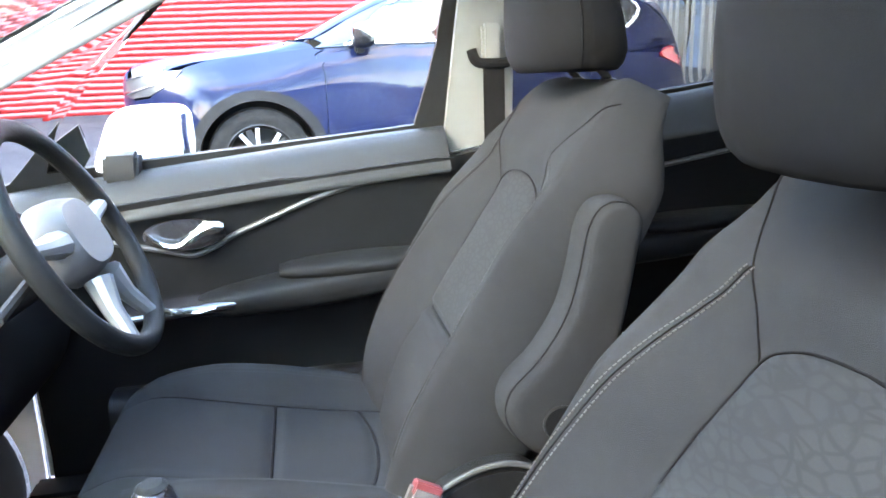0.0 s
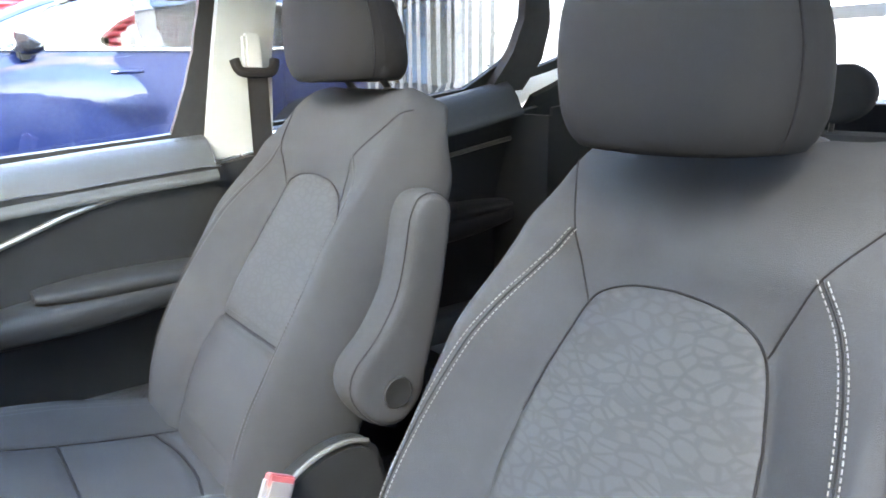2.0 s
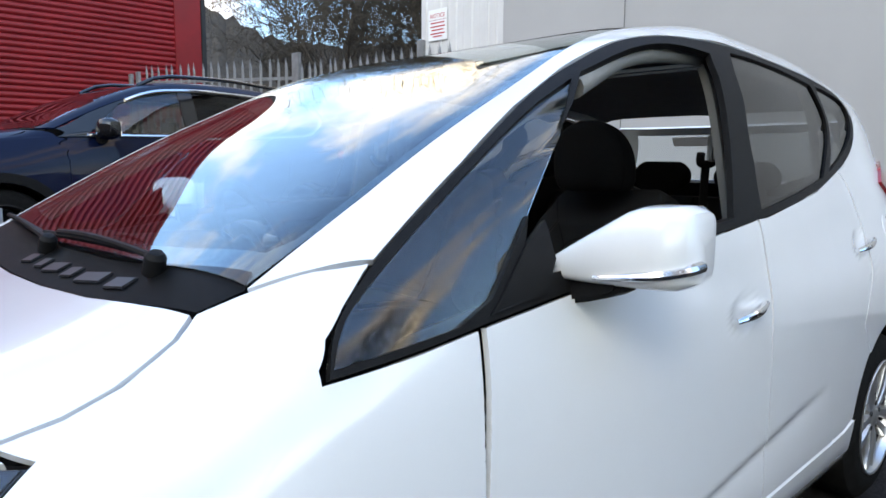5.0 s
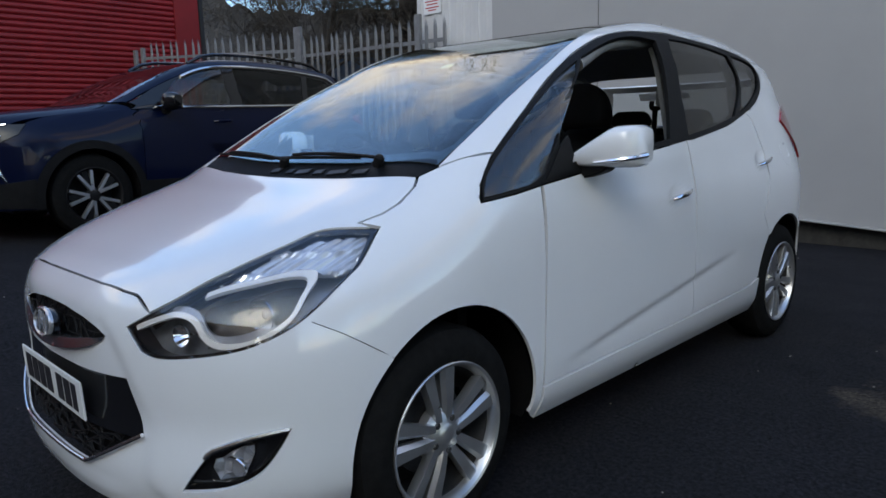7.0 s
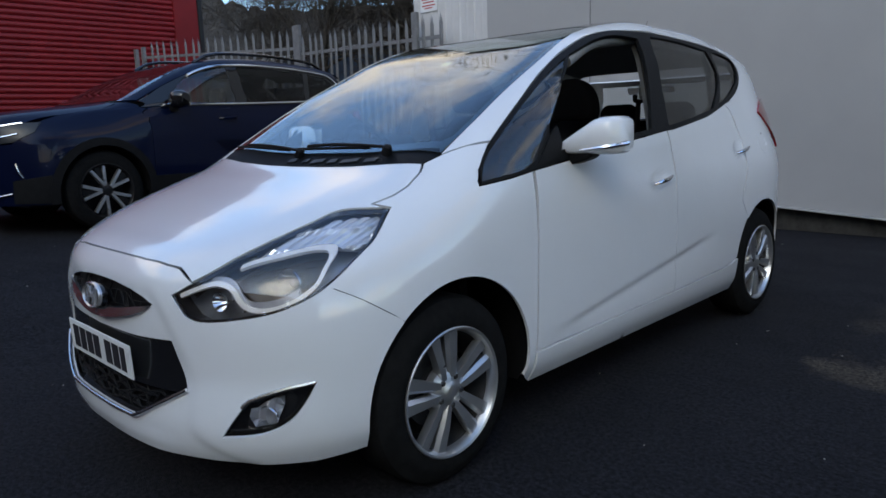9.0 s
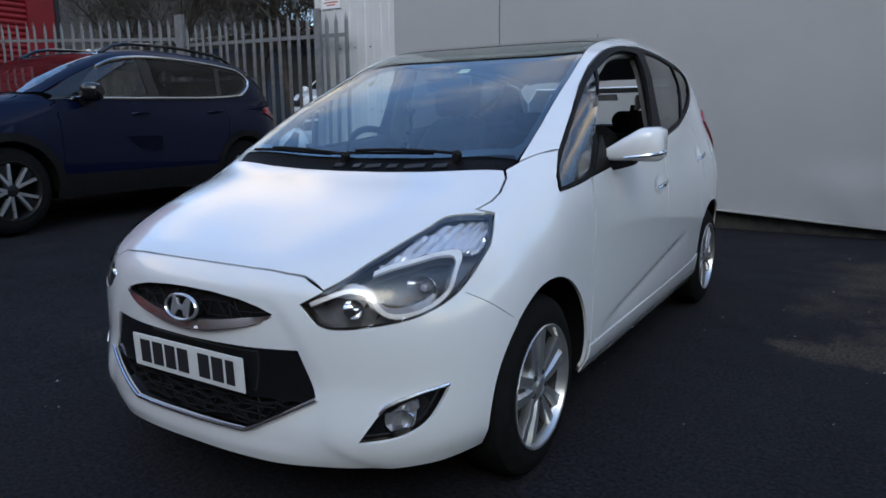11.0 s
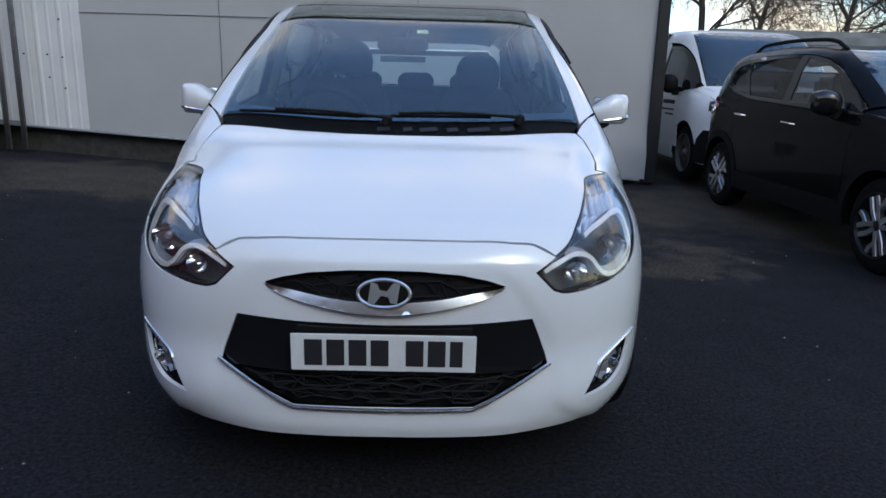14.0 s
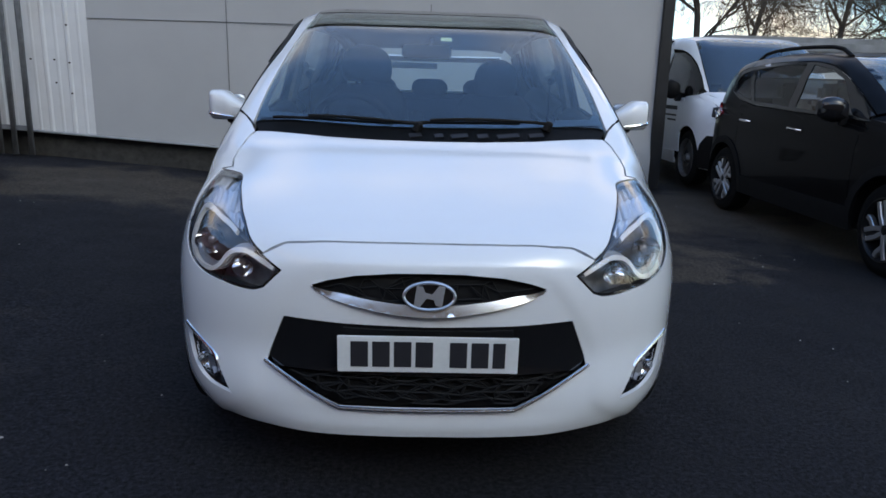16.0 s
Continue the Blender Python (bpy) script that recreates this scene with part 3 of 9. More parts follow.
def screen_sheet(nu=48, nv=40):
    """The windscreen as one evenly divided pane."""
    bm = bmesh.new()
    P = []
    for j in range(nv + 1):
        row = []
        for i in range(nu + 1):
            u = -1 + 2 * i / nu
            y = ws_lo(abs(u) * 0.69) + (ws_hi(abs(u) * 0.590) - ws_lo(abs(u) * 0.69)) * j / nv
            row.append(K.T(u * ws_x(y), y))
        P.append(row)
    T = [[bm.verts.new(p) for p in r] for r in P]
    for j in range(nv):
        for i in range(nu):
            bm.faces.new((T[j][i], T[j][i + 1], T[j + 1][i + 1], T[j + 1][i]))
    bm.normal_update()
    if T[nv // 2][nu // 2].normal.z < 0:
        bmesh.ops.reverse_faces(bm, faces=bm.faces)
        bm.normal_update()
    B = [[bm.verts.new(v.co - v.normal * 0.007) for v in r] for r in T]
    for r in T:
        for v in r:
            v.co = v.co - v.normal * 0.002
    for j in range(nv):
        for i in range(nu):
            bm.faces.new((B[j][i], B[j + 1][i], B[j + 1][i + 1], B[j][i + 1]))
    for r0, r1 in ((T[0], B[0]), (T[nv], B[nv]), ([r[0] for r in T], [r[0] for r in B]), ([r[nu] for r in T], [r[nu] for r in B])):
        for k in range(len(r0) - 1):
            bm.faces.new((r0[k], r0[k + 1], r1[k + 1], r1[k]))
    bmesh.ops.recalc_face_normals(bm, faces=bm.faces)
    return bm


glass = part("windscreen", screen_sheet(), M_SCREEN, car, "tinted windscreen reflecting the sky", sharp=60)
glass.visible_shadow = False
wsb = [(0.0, 0.905), (0.25, 0.912), (0.45, 0.93), (0.645, 0.960), (0.667, 1.0), (0.659, 1.12), (0.640, 1.30), (0.619, 1.497), (0.592, 1.70), (0.574, 1.80), (0.566, 1.93), (0.40, 1.953), (0.2, 1.962), (0, 1.966)]
part("windscreen_border", skin_piece(K.T, inset(ws_all, 0.002), -0.0085, 0.002, 0.04, holes=[wsb + [(-x, y) for x, y in wsb[::-1] if x > 1e-6]]), M_GLOSSBLACK, car)
rf = [(0, 2.008), (0.2, 2.004), (0.40, 1.994), (0.590, 1.973), (0.598, 2.1), (0.602, 2.5), (0.594, 2.9), (0.570, 3.3), (0, 3.34)]
rf_all = rf + [(-x, y) for x, y in rf[::-1] if x > 1e-6]
SUNROOF = [(-0.47, 2.075), (0.47, 2.075), (0.47, 2.86), (-0.47, 2.86)]
part("roof", skin_piece(K.T, rf_all, 0, 0.012, 0.05, holes=[SUNROOF]), M_GLOSSBLACK, car, "gloss black roof panel")
sg = part("sunroof_glass", skin_piece(K.T, inset(SUNROOF, 0.003), 0.0, 0.006, 0.06), M_PRIVACY, car, "dark panoramic sunroof glass", sharp=60)
rr = [(0, 3.345), (0.570, 3.305), (0.571, 3.45), (0.556, 3.66), (0, 3.74)]
part("roof_rear", skin_piece(K.T, rr + [(-x, y) for x, y in rr[::-1] if x > 1e-6], 0, 0.012, 0.05), M_WHITE, car)

# side glass outline, as (y, z)
DLO = [(0.934, 0.975), (1.08, 0.990), (1.215, 1.008), (1.55, 1.045), (1.911, 1.087), (2.30, 1.120), (2.76, 1.174), (3.16, 1.257), (3.335, 1.332), (3.39, 1.42), (3.34, 1.492), (3.20, 1.527), (2.80, 1.553), (2.40, 1.563), (2.15, 1.562), (2.0, 1.555), (1.83, 1.522), (1.63, 1.444), (1.45, 1.354), (1.273, 1.251), (1.16, 1.181), (1.05, 1.108), (0.965, 1.035)]
DLOs = smooth_loop(DLO, 4, corner=(0, 2))
DLOc = cy(DLOs)
QG = cy(smooth_loop([(0.975, 0.997), (1.17, 1.019), (1.22, 1.040), (1.575, 1.398), (1.48, 1.352), (1.33, 1.268), (1.20, 1.188), (1.08, 1.108), (1.0, 1.046)], 3, corner=(0, 1, 2, 3)))
OP = cy(smooth_loop([(1.31, 1.060), (1.92, 1.110), (2.09, 1.126), (2.14, 1.30), (2.165, 1.527), (2.0, 1.534), (1.84, 1.505), (1.65, 1.437), (1.37, 1.195)], 3, corner=(0, 2, 4, 7, 8)))
RG = cy(smooth_loop([(2.28, 1.142), (2.55, 1.172), (2.87, 1.216), (3.0, 1.31), (3.035, 1.40), (2.96, 1.510), (2.65, 1.533), (2.30, 1.540)], 3, corner=(0, 2, 5, 7)))
RQ = cy(smooth_loop([(2.97, 1.236), (3.17, 1.290), (3.30, 1.352), (3.345, 1.42), (3.30, 1.483), (3.04, 1.513), (3.09, 1.40), (3.06, 1.31)], 3, corner=(0, 5)))
both("window_surround", lambda: skin_piece(K.C, DLOc, 0.001, 0.016, 0.03, holes=[inset(QG, -0.010), OP, inset(RG, -0.006), inset(RQ, -0.006)], gap=0.001), M_BLACK, "black window surround")
for nm, lp, m, sides in (("quarter_window", QG, M_SIDEGLASS, 2), ("rear_door_window", RG, M_PRIVACY, 2), ("rear_quarter_window", RQ, M_PRIVACY, 2), ("front_door_window", OP, M_SIDEGLASS, 1)):
    g0 = part(nm, skin_piece(K.C, inset(lp, -0.013 if nm == "quarter_window" else -0.009), -0.006, 0.004, 0.05), m, car, sharp=60)
    g0.visible_shadow = False
    g1 = clone(g0, nm)
    g1.visible_shadow = False
    if sides == 1:
        # the passenger's window is wound down: its pane has sunk into the door
        bpy.data.objects.remove(g0)
        g1["label"] = "closed driver's door window"
low = part("lowered_window", prism([(1.46, 1.02), (2.06, 1.06), (2.06, 1.098), (1.46, 1.060)], 0.808, 0.812, "yz"), M_SIDEGLASS, car, "passenger's window pane wound down into the door")

# roof frame: pillar and cant rail in one sweep
fr_in = [(0.700, 0.900), (0.694, 1.0), (0.686, 1.12), (0.666, 1.30), (0.644, 1.497), (0.616, 1.70), (0.597, 1.838), (0.602, 2.1), (0.606, 2.5), (0.598, 2.9), (0.574, 3.3), (0.575, 3.45), (0.560, 3.66)]
fr_out = []
for y, z in [(3.66, 1.44), (3.5, 1.475), (3.345, 1.495), (3.20, 1.530), (2.80, 1.556), (2.40, 1.566), (2.15, 1.565), (2.0, 1.558), (1.83, 1.525), (1.63, 1.447), (1.45, 1.357), (1.273, 1.254), (1.16, 1.184), (1.055, 1.114)]:
    fr_out.append((K.x_side(y, z), y))
both("roof_frame", lambda: skin_piece(K.T, fr_in + fr_out + [(0.752, 0.985)], 0, 0.014, 0.025, gap=0.0008), M_WHITE, "white roof pillar and cant rail")

# front wing
wing = [ct(x, y) for x, y in fine([(0.7035, 0.586), (0.7185, 0.66), (0.7175, 0.72), (0.7005, 0.80), (0.677, 0.838), (0.703, 0.893), (0.752, 0.980)])] + [K.at_y(1.050, 1.111)]
wing += cy([(1.035, 1.099), (0.99, 1.060), (0.952, 1.024), (0.932, 0.990), (0.931, 0.972), (1.08, 0.986), (1.200, 1.002)])
wing += vl((1.201, 0.98), (1.194, 0.71), (1.190, 0.52), (1.190, 0.215))
wing += cy([(y, z) for y, z in arc(ARCH_F, ARCH_R, -16, 131, 30)][1:])
wing += seam[::-1][1:] + [p for p in HL[::-1] if K.C(*p).y > 0.345 and K.C(*p).x > 0.74][::1]
both("front_wing", lambda: skin_piece(K.C, wing, 0, 0.012, 0.025, gap=0.002), M_WHITE, "white painted front wing")

# doors
def crease(a, z):
    """The pressed line rising along the lower doors."""
    y = K.C(a, z).y
    zl = 0.40 + (y - 1.38) * 0.135
    k = max(0.0, min(1.0, (y - 1.3) / 0.25)) * max(0.0, min(1.0, (2.75 - y) / 0.25))
    d = z - zl
    q = max(0.0, min(1.0, (0.010 - d) / 0.026))
    lower = -0.011 * k * q * q * (3 - 2 * q) * math.exp(-max(0.0, -d) / 0.055)
    cup1 = -0.009 * max(0.0, 1 - (((y - 2.10) / 0.075) ** 2 + ((z - 0.897) / 0.05) ** 2)) ** 1.0
    cup2 = -0.009 * max(0.0, 1 - (((y - 3.06) / 0.075) ** 2 + ((z - 0.99) / 0.05) ** 2)) ** 1.0
    return lower + cup1 + cup2


df = vl((1.207, 1.003), (1.206, 0.98), (1.199, 0.71), (1.195, 0.52), (1.195, 0.34))
dr = vl((2.24, 1.115), (2.262, 1.00), (2.272, 0.90), (2.28, 0.545), (2.285, 0.355))
belt_f = cy([(1.215, 1.004), (1.55, 1.041), (1.911, 1.083), (2.235, 1.115)])
front_door, front_door_r = both("front_door", lambda: skin_piece(K.C, belt_f[1:] + dr[1:] + df[::-1], 0, 0.012, 0.013, gap=GAP, bulge=crease), M_WHITE, "white front passenger door")
d2 = cy([(2.245, 1.116), (2.30, 1.117), (2.76, 1.171), (3.05, 1.230), (3.10, 1.20)]) + vl((3.13, 1.05), (3.12, 0.90), (3.05, 0.72)) + cy([(y, z) for y, z in arc(ARCH_B, ARCH_R + 0.012, 130, 168, 10)]) + cy([(2.93, 0.38), (2.80, 0.372), (2.285, 0.355)])
rear_door, rear_door_r = both("rear_door", lambda: skin_piece(K.C, d2 + dr[::-1][1:-1], 0, 0.012, 0.013, gap=GAP, bulge=crease), M_WHITE, "white rear door")
sill = vl((1.193, 0.215), (1.195, 0.336)) + cy([(1.75, 0.345), (2.30, 0.352), (2.80, 0.368), (2.93, 0.376), (3.0, 0.392)]) + cy([(y, max(z, 0.216)) for y, z in arc(ARCH_B, ARCH_R, 169, 197, 6)])
both("sill", lambda: skin_piece(K.C, sill, 0.004, 0.02, 0.03, gap=0.0008), M_WHITE, "white sill panel")
both("door_shut", lambda: skin_piece(K.C, cy(arc((3.078, 1.208), 0.052, 0, 330, 11)), -0.0025, 0.006, 0.02), M_WHITE)
# rear quarter
rq = cy([(3.055, 1.228), (3.16, 1.254), (3.338, 1.329), (3.393, 1.42), (3.345, 1.494), (3.5, 1.473), (3.66, 1.437)]) + vl((3.66, 1.437), (3.78, 1.34), (3.86, 1.16), (3.90, 0.9), (3.92, 0.6), (3.92, 0.215)) + cy([(3.745, 0.215)]) + cy([(y, z) for y, z in arc(ARCH_B, ARCH_R, -16, 130, 26)][1:]) + vl((3.055, 0.72), (3.125, 0.90), (3.135, 1.05), (3.105, 1.20))
both("rear_quarter", lambda: skin_piece(K.C, rq, 0, 0.012, 0.03, gap=0.001), M_WHITE, "white rear quarter panel")
tg_x = [K.C(*K.at_y(3.78, 1.34)).x, K.C(*K.at_y(3.86, 1.16)).x, K.C(*K.at_y(3.90, 0.9)).x, K.C(*K.at_y(3.92, 0.6)).x, K.C(*K.at_y(3.92, 0.22)).x]
tg = [(-0.55, 1.44), (0.55, 1.44)] + [(x - 0.003, z) for x, z in zip(tg_x, (1.34, 1.16, 0.9, 0.6, 0.22))] + [(-(x - 0.003), z) for x, z in zip(tg_x[::-1], (0.22, 0.6, 0.9, 1.16, 1.34))]
RW = [(-0.48, 1.405), (0.48, 1.405), (0.53, 1.24), (0.5, 1.17), (-0.5, 1.17), (-0.53, 1.24)]
part("tailgate", skin_piece(K.R, tg, 0, 0.012, 0.05, holes=[RW]), M_WHITE, car, "white tailgate and rear bumper")
rg = part("rear_window", skin_piece(K.R, inset(RW, -0.004), -0.004, 0.004, 0.06), M_SIDEGLASS, car, sharp=60)
rg.visible_shadow = False
both("tail_light", lambda: skin_piece(K.C, cy([(3.50, 1.185), (3.60, 1.245), (3.72, 1.265), (3.81, 1.20), (3.86, 1.08), (3.86, 0.96), (3.78, 0.97), (3.66, 1.07)]), 0.012, 0.024, 0.03), M_TAIL, "red tail light lens")
both("fuel_flap", lambda: skin_piece(K.C, cy(arc((3.43, 1.01), 0.062, 0, 350, 30)), 0.0015, 0.004, 0.02), M_WHITE)

# underside and wheel housings
under = box(-0.70, 0.70, 0.30, 3.8, 0.175, 0.22, 0.01)
part("underbody", under, M_BLACK, car)
part("floor_pan", box(-0.775, 0.775, 1.20, 2.98, 0.224, 0.240, 0.004), M_TRIMDARK, car, "dark cabin floor")
for sx in (1, -1):
    part("sill_trim", box(min(sx * 0.68, sx * 0.765), max(sx * 0.68, sx * 0.765), 1.21, 2.97, 0.236, 0.40, 0.01), M_TRIMDARK, car, "dark inner sill trim")
for (yy, zz) in (ARCH_F, ARCH_B):
    bm = bmesh.new()
    pts = arc((yy, zz), ARCH_R - 0.006, -14, 194, 30)
    a = [bm.verts.new((min(0.868, K.x_side(y, max(z, 0.22)) - 0.012), y, z)) for y, z in pts]
    b = [bm.verts.new((0.56, y, z)) for y, z in pts]
    for i in range(len(pts) - 1):
        bm.faces.new((a[i], b[i], b[i + 1], a[i + 1]))
    bm.faces.new(b)
    w1 = part("wheel_housing", bm, M_BLACK, car, "black wheel-arch liner")
    clone(w1, "wheel_housing")


# wheels
def make_wheel(x, y, z, turn, out):
    w = part("wheel", lathe([(-0.20, 0.20), (-0.205, 0.255), (-0.19, 0.302), (-0.165, 0.3155), (-0.05, 0.3165), (-0.025, 0.306), (-0.004, 0.275), (0.004, 0.245), (0.0, 0.218), (-0.02, 0.2115), (-0.2, 0.2)], 72), M_RUBBER, car, "black rubber tyre on silver alloy rim")
    rim = part("rim", lathe([(-0.03, 0.197), (-0.03, 0.206), (-0.02, 0.2055), (0.004, 0.2185), (0.007, 0.2155), (0.004, 0.2085), (-0.012, 0.2005), (-0.03, 0.197)], 72), M_ALLOY, w)
    # inner part of the same alloy rim, coloured dark as shade behind the spokes
    part("rim_barrel", lathe([(-0.031, 0.206), (-0.031, 0.196), (-0.05, 0.192), (-0.19, 0.188), (-0.19, 0.206), (-0.031, 0.206)], 56), M_DARKMETAL, w)
    hub = lathe([(-0.06, 0.0), (-0.055, 0.085), (-0.03, 0.078), (-0.016, 0.060), (-0.012, 0.036), (-0.009, 0.031), (-0.007, 0.027), (-0.004, 0.020), (-0.003, 0.0)], 40)
    part("hub", hub, M_ALLOY, w)
    part("brake_disc", lathe([(-0.10, 0.0), (-0.10, 0.135), (-0.085, 0.135), (-0.085, 0.08), (-0.06, 0.075), (-0.06, 0)], 40), M_DARKMETAL, w)
    part("wheel_back", lathe([(-0.17, 0), (-0.17, 0.195), (-0.165, 0.195), (-0.165, 0)], 32), M_BLACK, w)
    for k in range(5):
        for sgn in (-1, 1):
            bm = bmesh.new()
            # one blade of a double spoke: a tapering bar, ridged along its middle
            rows = []
            for t in (0.0, 0.2, 0.45, 0.7, 0.9, 1.0):
                r = 0.045 + t * 0.156
                off = sgn * (0.0165 + 0.021 * t)
                hw = 0.0145 + 0.0125 * t
                xx = -0.014 + 0.006 * math.sin(t * math.pi) + (0.004 if t > 0.8 else 0)
                rows.append([(xx - 0.012, off - hw, r), (xx, off - hw * (0.5 if sgn > 0 else 0.9), r), (xx + 0.001, off + hw * (0.9 if sgn > 0 else 0.5), r), (xx - 0.012, off + hw, r), (xx - 0.035, off + hw * 0.8, r), (xx - 0.035, off - hw * 0.8, r)])
            rings = [[bm.verts.new(p) for p in row] for row in rows]
            for A, B in zip(rings, rings[1:]):
                for i in range(6):
                    bm.faces.new((A[i], A[(i + 1) % 6], B[(i + 1) % 6], B[i]))
            bm.faces.new(rings[0][::-1])
            bm.faces.new(rings[-1])
            bmesh.ops.recalc_face_normals(bm, faces=bm.faces)
            bm.transform(Matrix.Rotation(radians(72 * k + turn), 4, "X"))
            part("spoke", bm, M_ALLOY, w, sharp=25)
        bolt = lathe([(-0.04, 0.011), (-0.016, 0.011), (-0.013, 0.008), (-0.013, 0)], 6)
        bolt.transform(Matrix.Rotation(radians(72 * k + 36 + turn), 4, "X") @ Matrix.Translation((0.004, 0, 0.050)))
        part("wheel_bolt", bolt, M_DARKMETAL, w)
    w.matrix_basis = pose(x, y, z, 0, 0, 0 if out > 0 else 180)
    return w


for yy, tn in ((0.75, 8), (3.365, 33)):
    make_wheel(0.872, yy, 0.3165, tn, 1)
    make_wheel(-0.872, yy, 0.3165, tn + 20, -1)

# ---- lamps, grille, plate, mirrors, handles, wipers ----
def off(p, d):
    """A point d metres inside the skin from a contour place."""
    e = 0.006
    a, z = p
    u = K.C(a + e, z) - K.C(a - e, z)
    w = K.C(a, z + e) - K.C(a, z - e)
    n = u.cross(w).normalized()
    return K.C(a, z) - n * d


def strip(pts, width, depth, thick):
    """A flat band that follows contour places at a depth under the skin."""
    bm = bmesh.new()
    n = len(pts)
    rows = []
    for i, p in enumerate(pts):
        q0, q1 = Vector(pts[max(i - 1, 0)]), Vector(pts[min(i + 1, n - 1)])
        d = (q1 - q0).normalized()
        m = Vector((-d.y, d.x)) * width[i] / 2 if isinstance(width, list) else Vector((-d.y, d.x)) * width / 2
        a, b = Vector(p) + m, Vector(p) - m
        rows.append([bm.verts.new(off(a, depth)), bm.verts.new(off(b, depth)), bm.verts.new(off(b, depth + thick)), bm.verts.new(off(a, depth + thick))])
    for A, B in zip(rows, rows[1:]):
        for i in range(4):
            bm.faces.new((A[i], A[(i + 1) % 4], B[(i + 1) % 4], B[i]))
    bm.faces.new(rows[0])
    bm.faces.new(rows[-1][::-1])
    bmesh.ops.recalc_face_normals(bm, faces=bm.faces)
    return bm


M_GUIDE = mat("pale_light_guide", (0.74, 0.75, 0.76), 0.3, 0.25, 30, 0.03)
M_LENS = mat("headlight_lens", (0.96, 0.98, 1.0), 0.0, 0, trans=1.0, ior=1.4)
M_REFLECT = mat("lamp_reflector", (0.80, 0.81, 0.83), 0.12, 1.0, 60, 0.1)
M_LAMPGREY = mat("lamp_bezel_grey", (0.30, 0.32, 0.36), 0.3, 0.5, 30, 0.1)
M_LAMPDARK = mat("lamp_bezel_dark", (0.02, 0.021, 0.024), 0.3, 0, 30, 0.2)
M_LAMPBOX = mat("lamp_box_grey", (0.20, 0.22, 0.25), 0.3, 0.5, 30, 0.2)
M_UPPER = mat("satin_lamp_reflector", (0.62, 0.66, 0.72), 0.26, 0.65, 60, 0.12)
DRL = smooth_line(c3([(0.455, 0.062, 0.716), (0.537, 0.113, 0.753), (0.580, 0.137, 0.752), (0.608, 0.147, 0.735), (0.630, 0.151, 0.708), (0.653, 0.161, 0.689), (0.679, 0.182, 0.682), (0.718, 0.221, 0.689), (0.749, 0.266, 0.711), (0.769, 0.320, 0.751), (0.763, 0.369, 0.806), (0.753, 0.391, 0.830), (0.738, 0.389, 0.841), (0.708, 0.350, 0.841), (0.661, 0.280, 0.827), (0.618, 0.226, 0.814), (0.589, 0.187, 0.799)]), 4)
MAIN = smooth_loop(c3([(0.589, 0.187, 0.799), (0.661, 0.280, 0.827), (0.708, 0.350, 0.841), (0.753, 0.391, 0.830), (0.769, 0.320, 0.751), (0.749, 0.266, 0.711), (0.718, 0.221, 0.689), (0.679, 0.182, 0.682), (0.630, 0.151, 0.708), (0.585, 0.140, 0.755)]), 3)


def bowl(center, axis, r, depth, seg=32, squash=0.85):
    prof = [(0, 0.008)] + [(depth * (k / 8) ** 2, r * k / 8) for k in range(1, 9)] + [(depth, r * 1.03), (depth - 0.004, r * 1.04)]
    bm = lathe(prof, seg)
    q = Vector(axis).normalized().to_track_quat("X", "Z")
    bm.transform(Matrix.Translation(center) @ q.to_matrix().to_4x4() @ Matrix.Diagonal((1, 1, squash, 1)))
    return bm


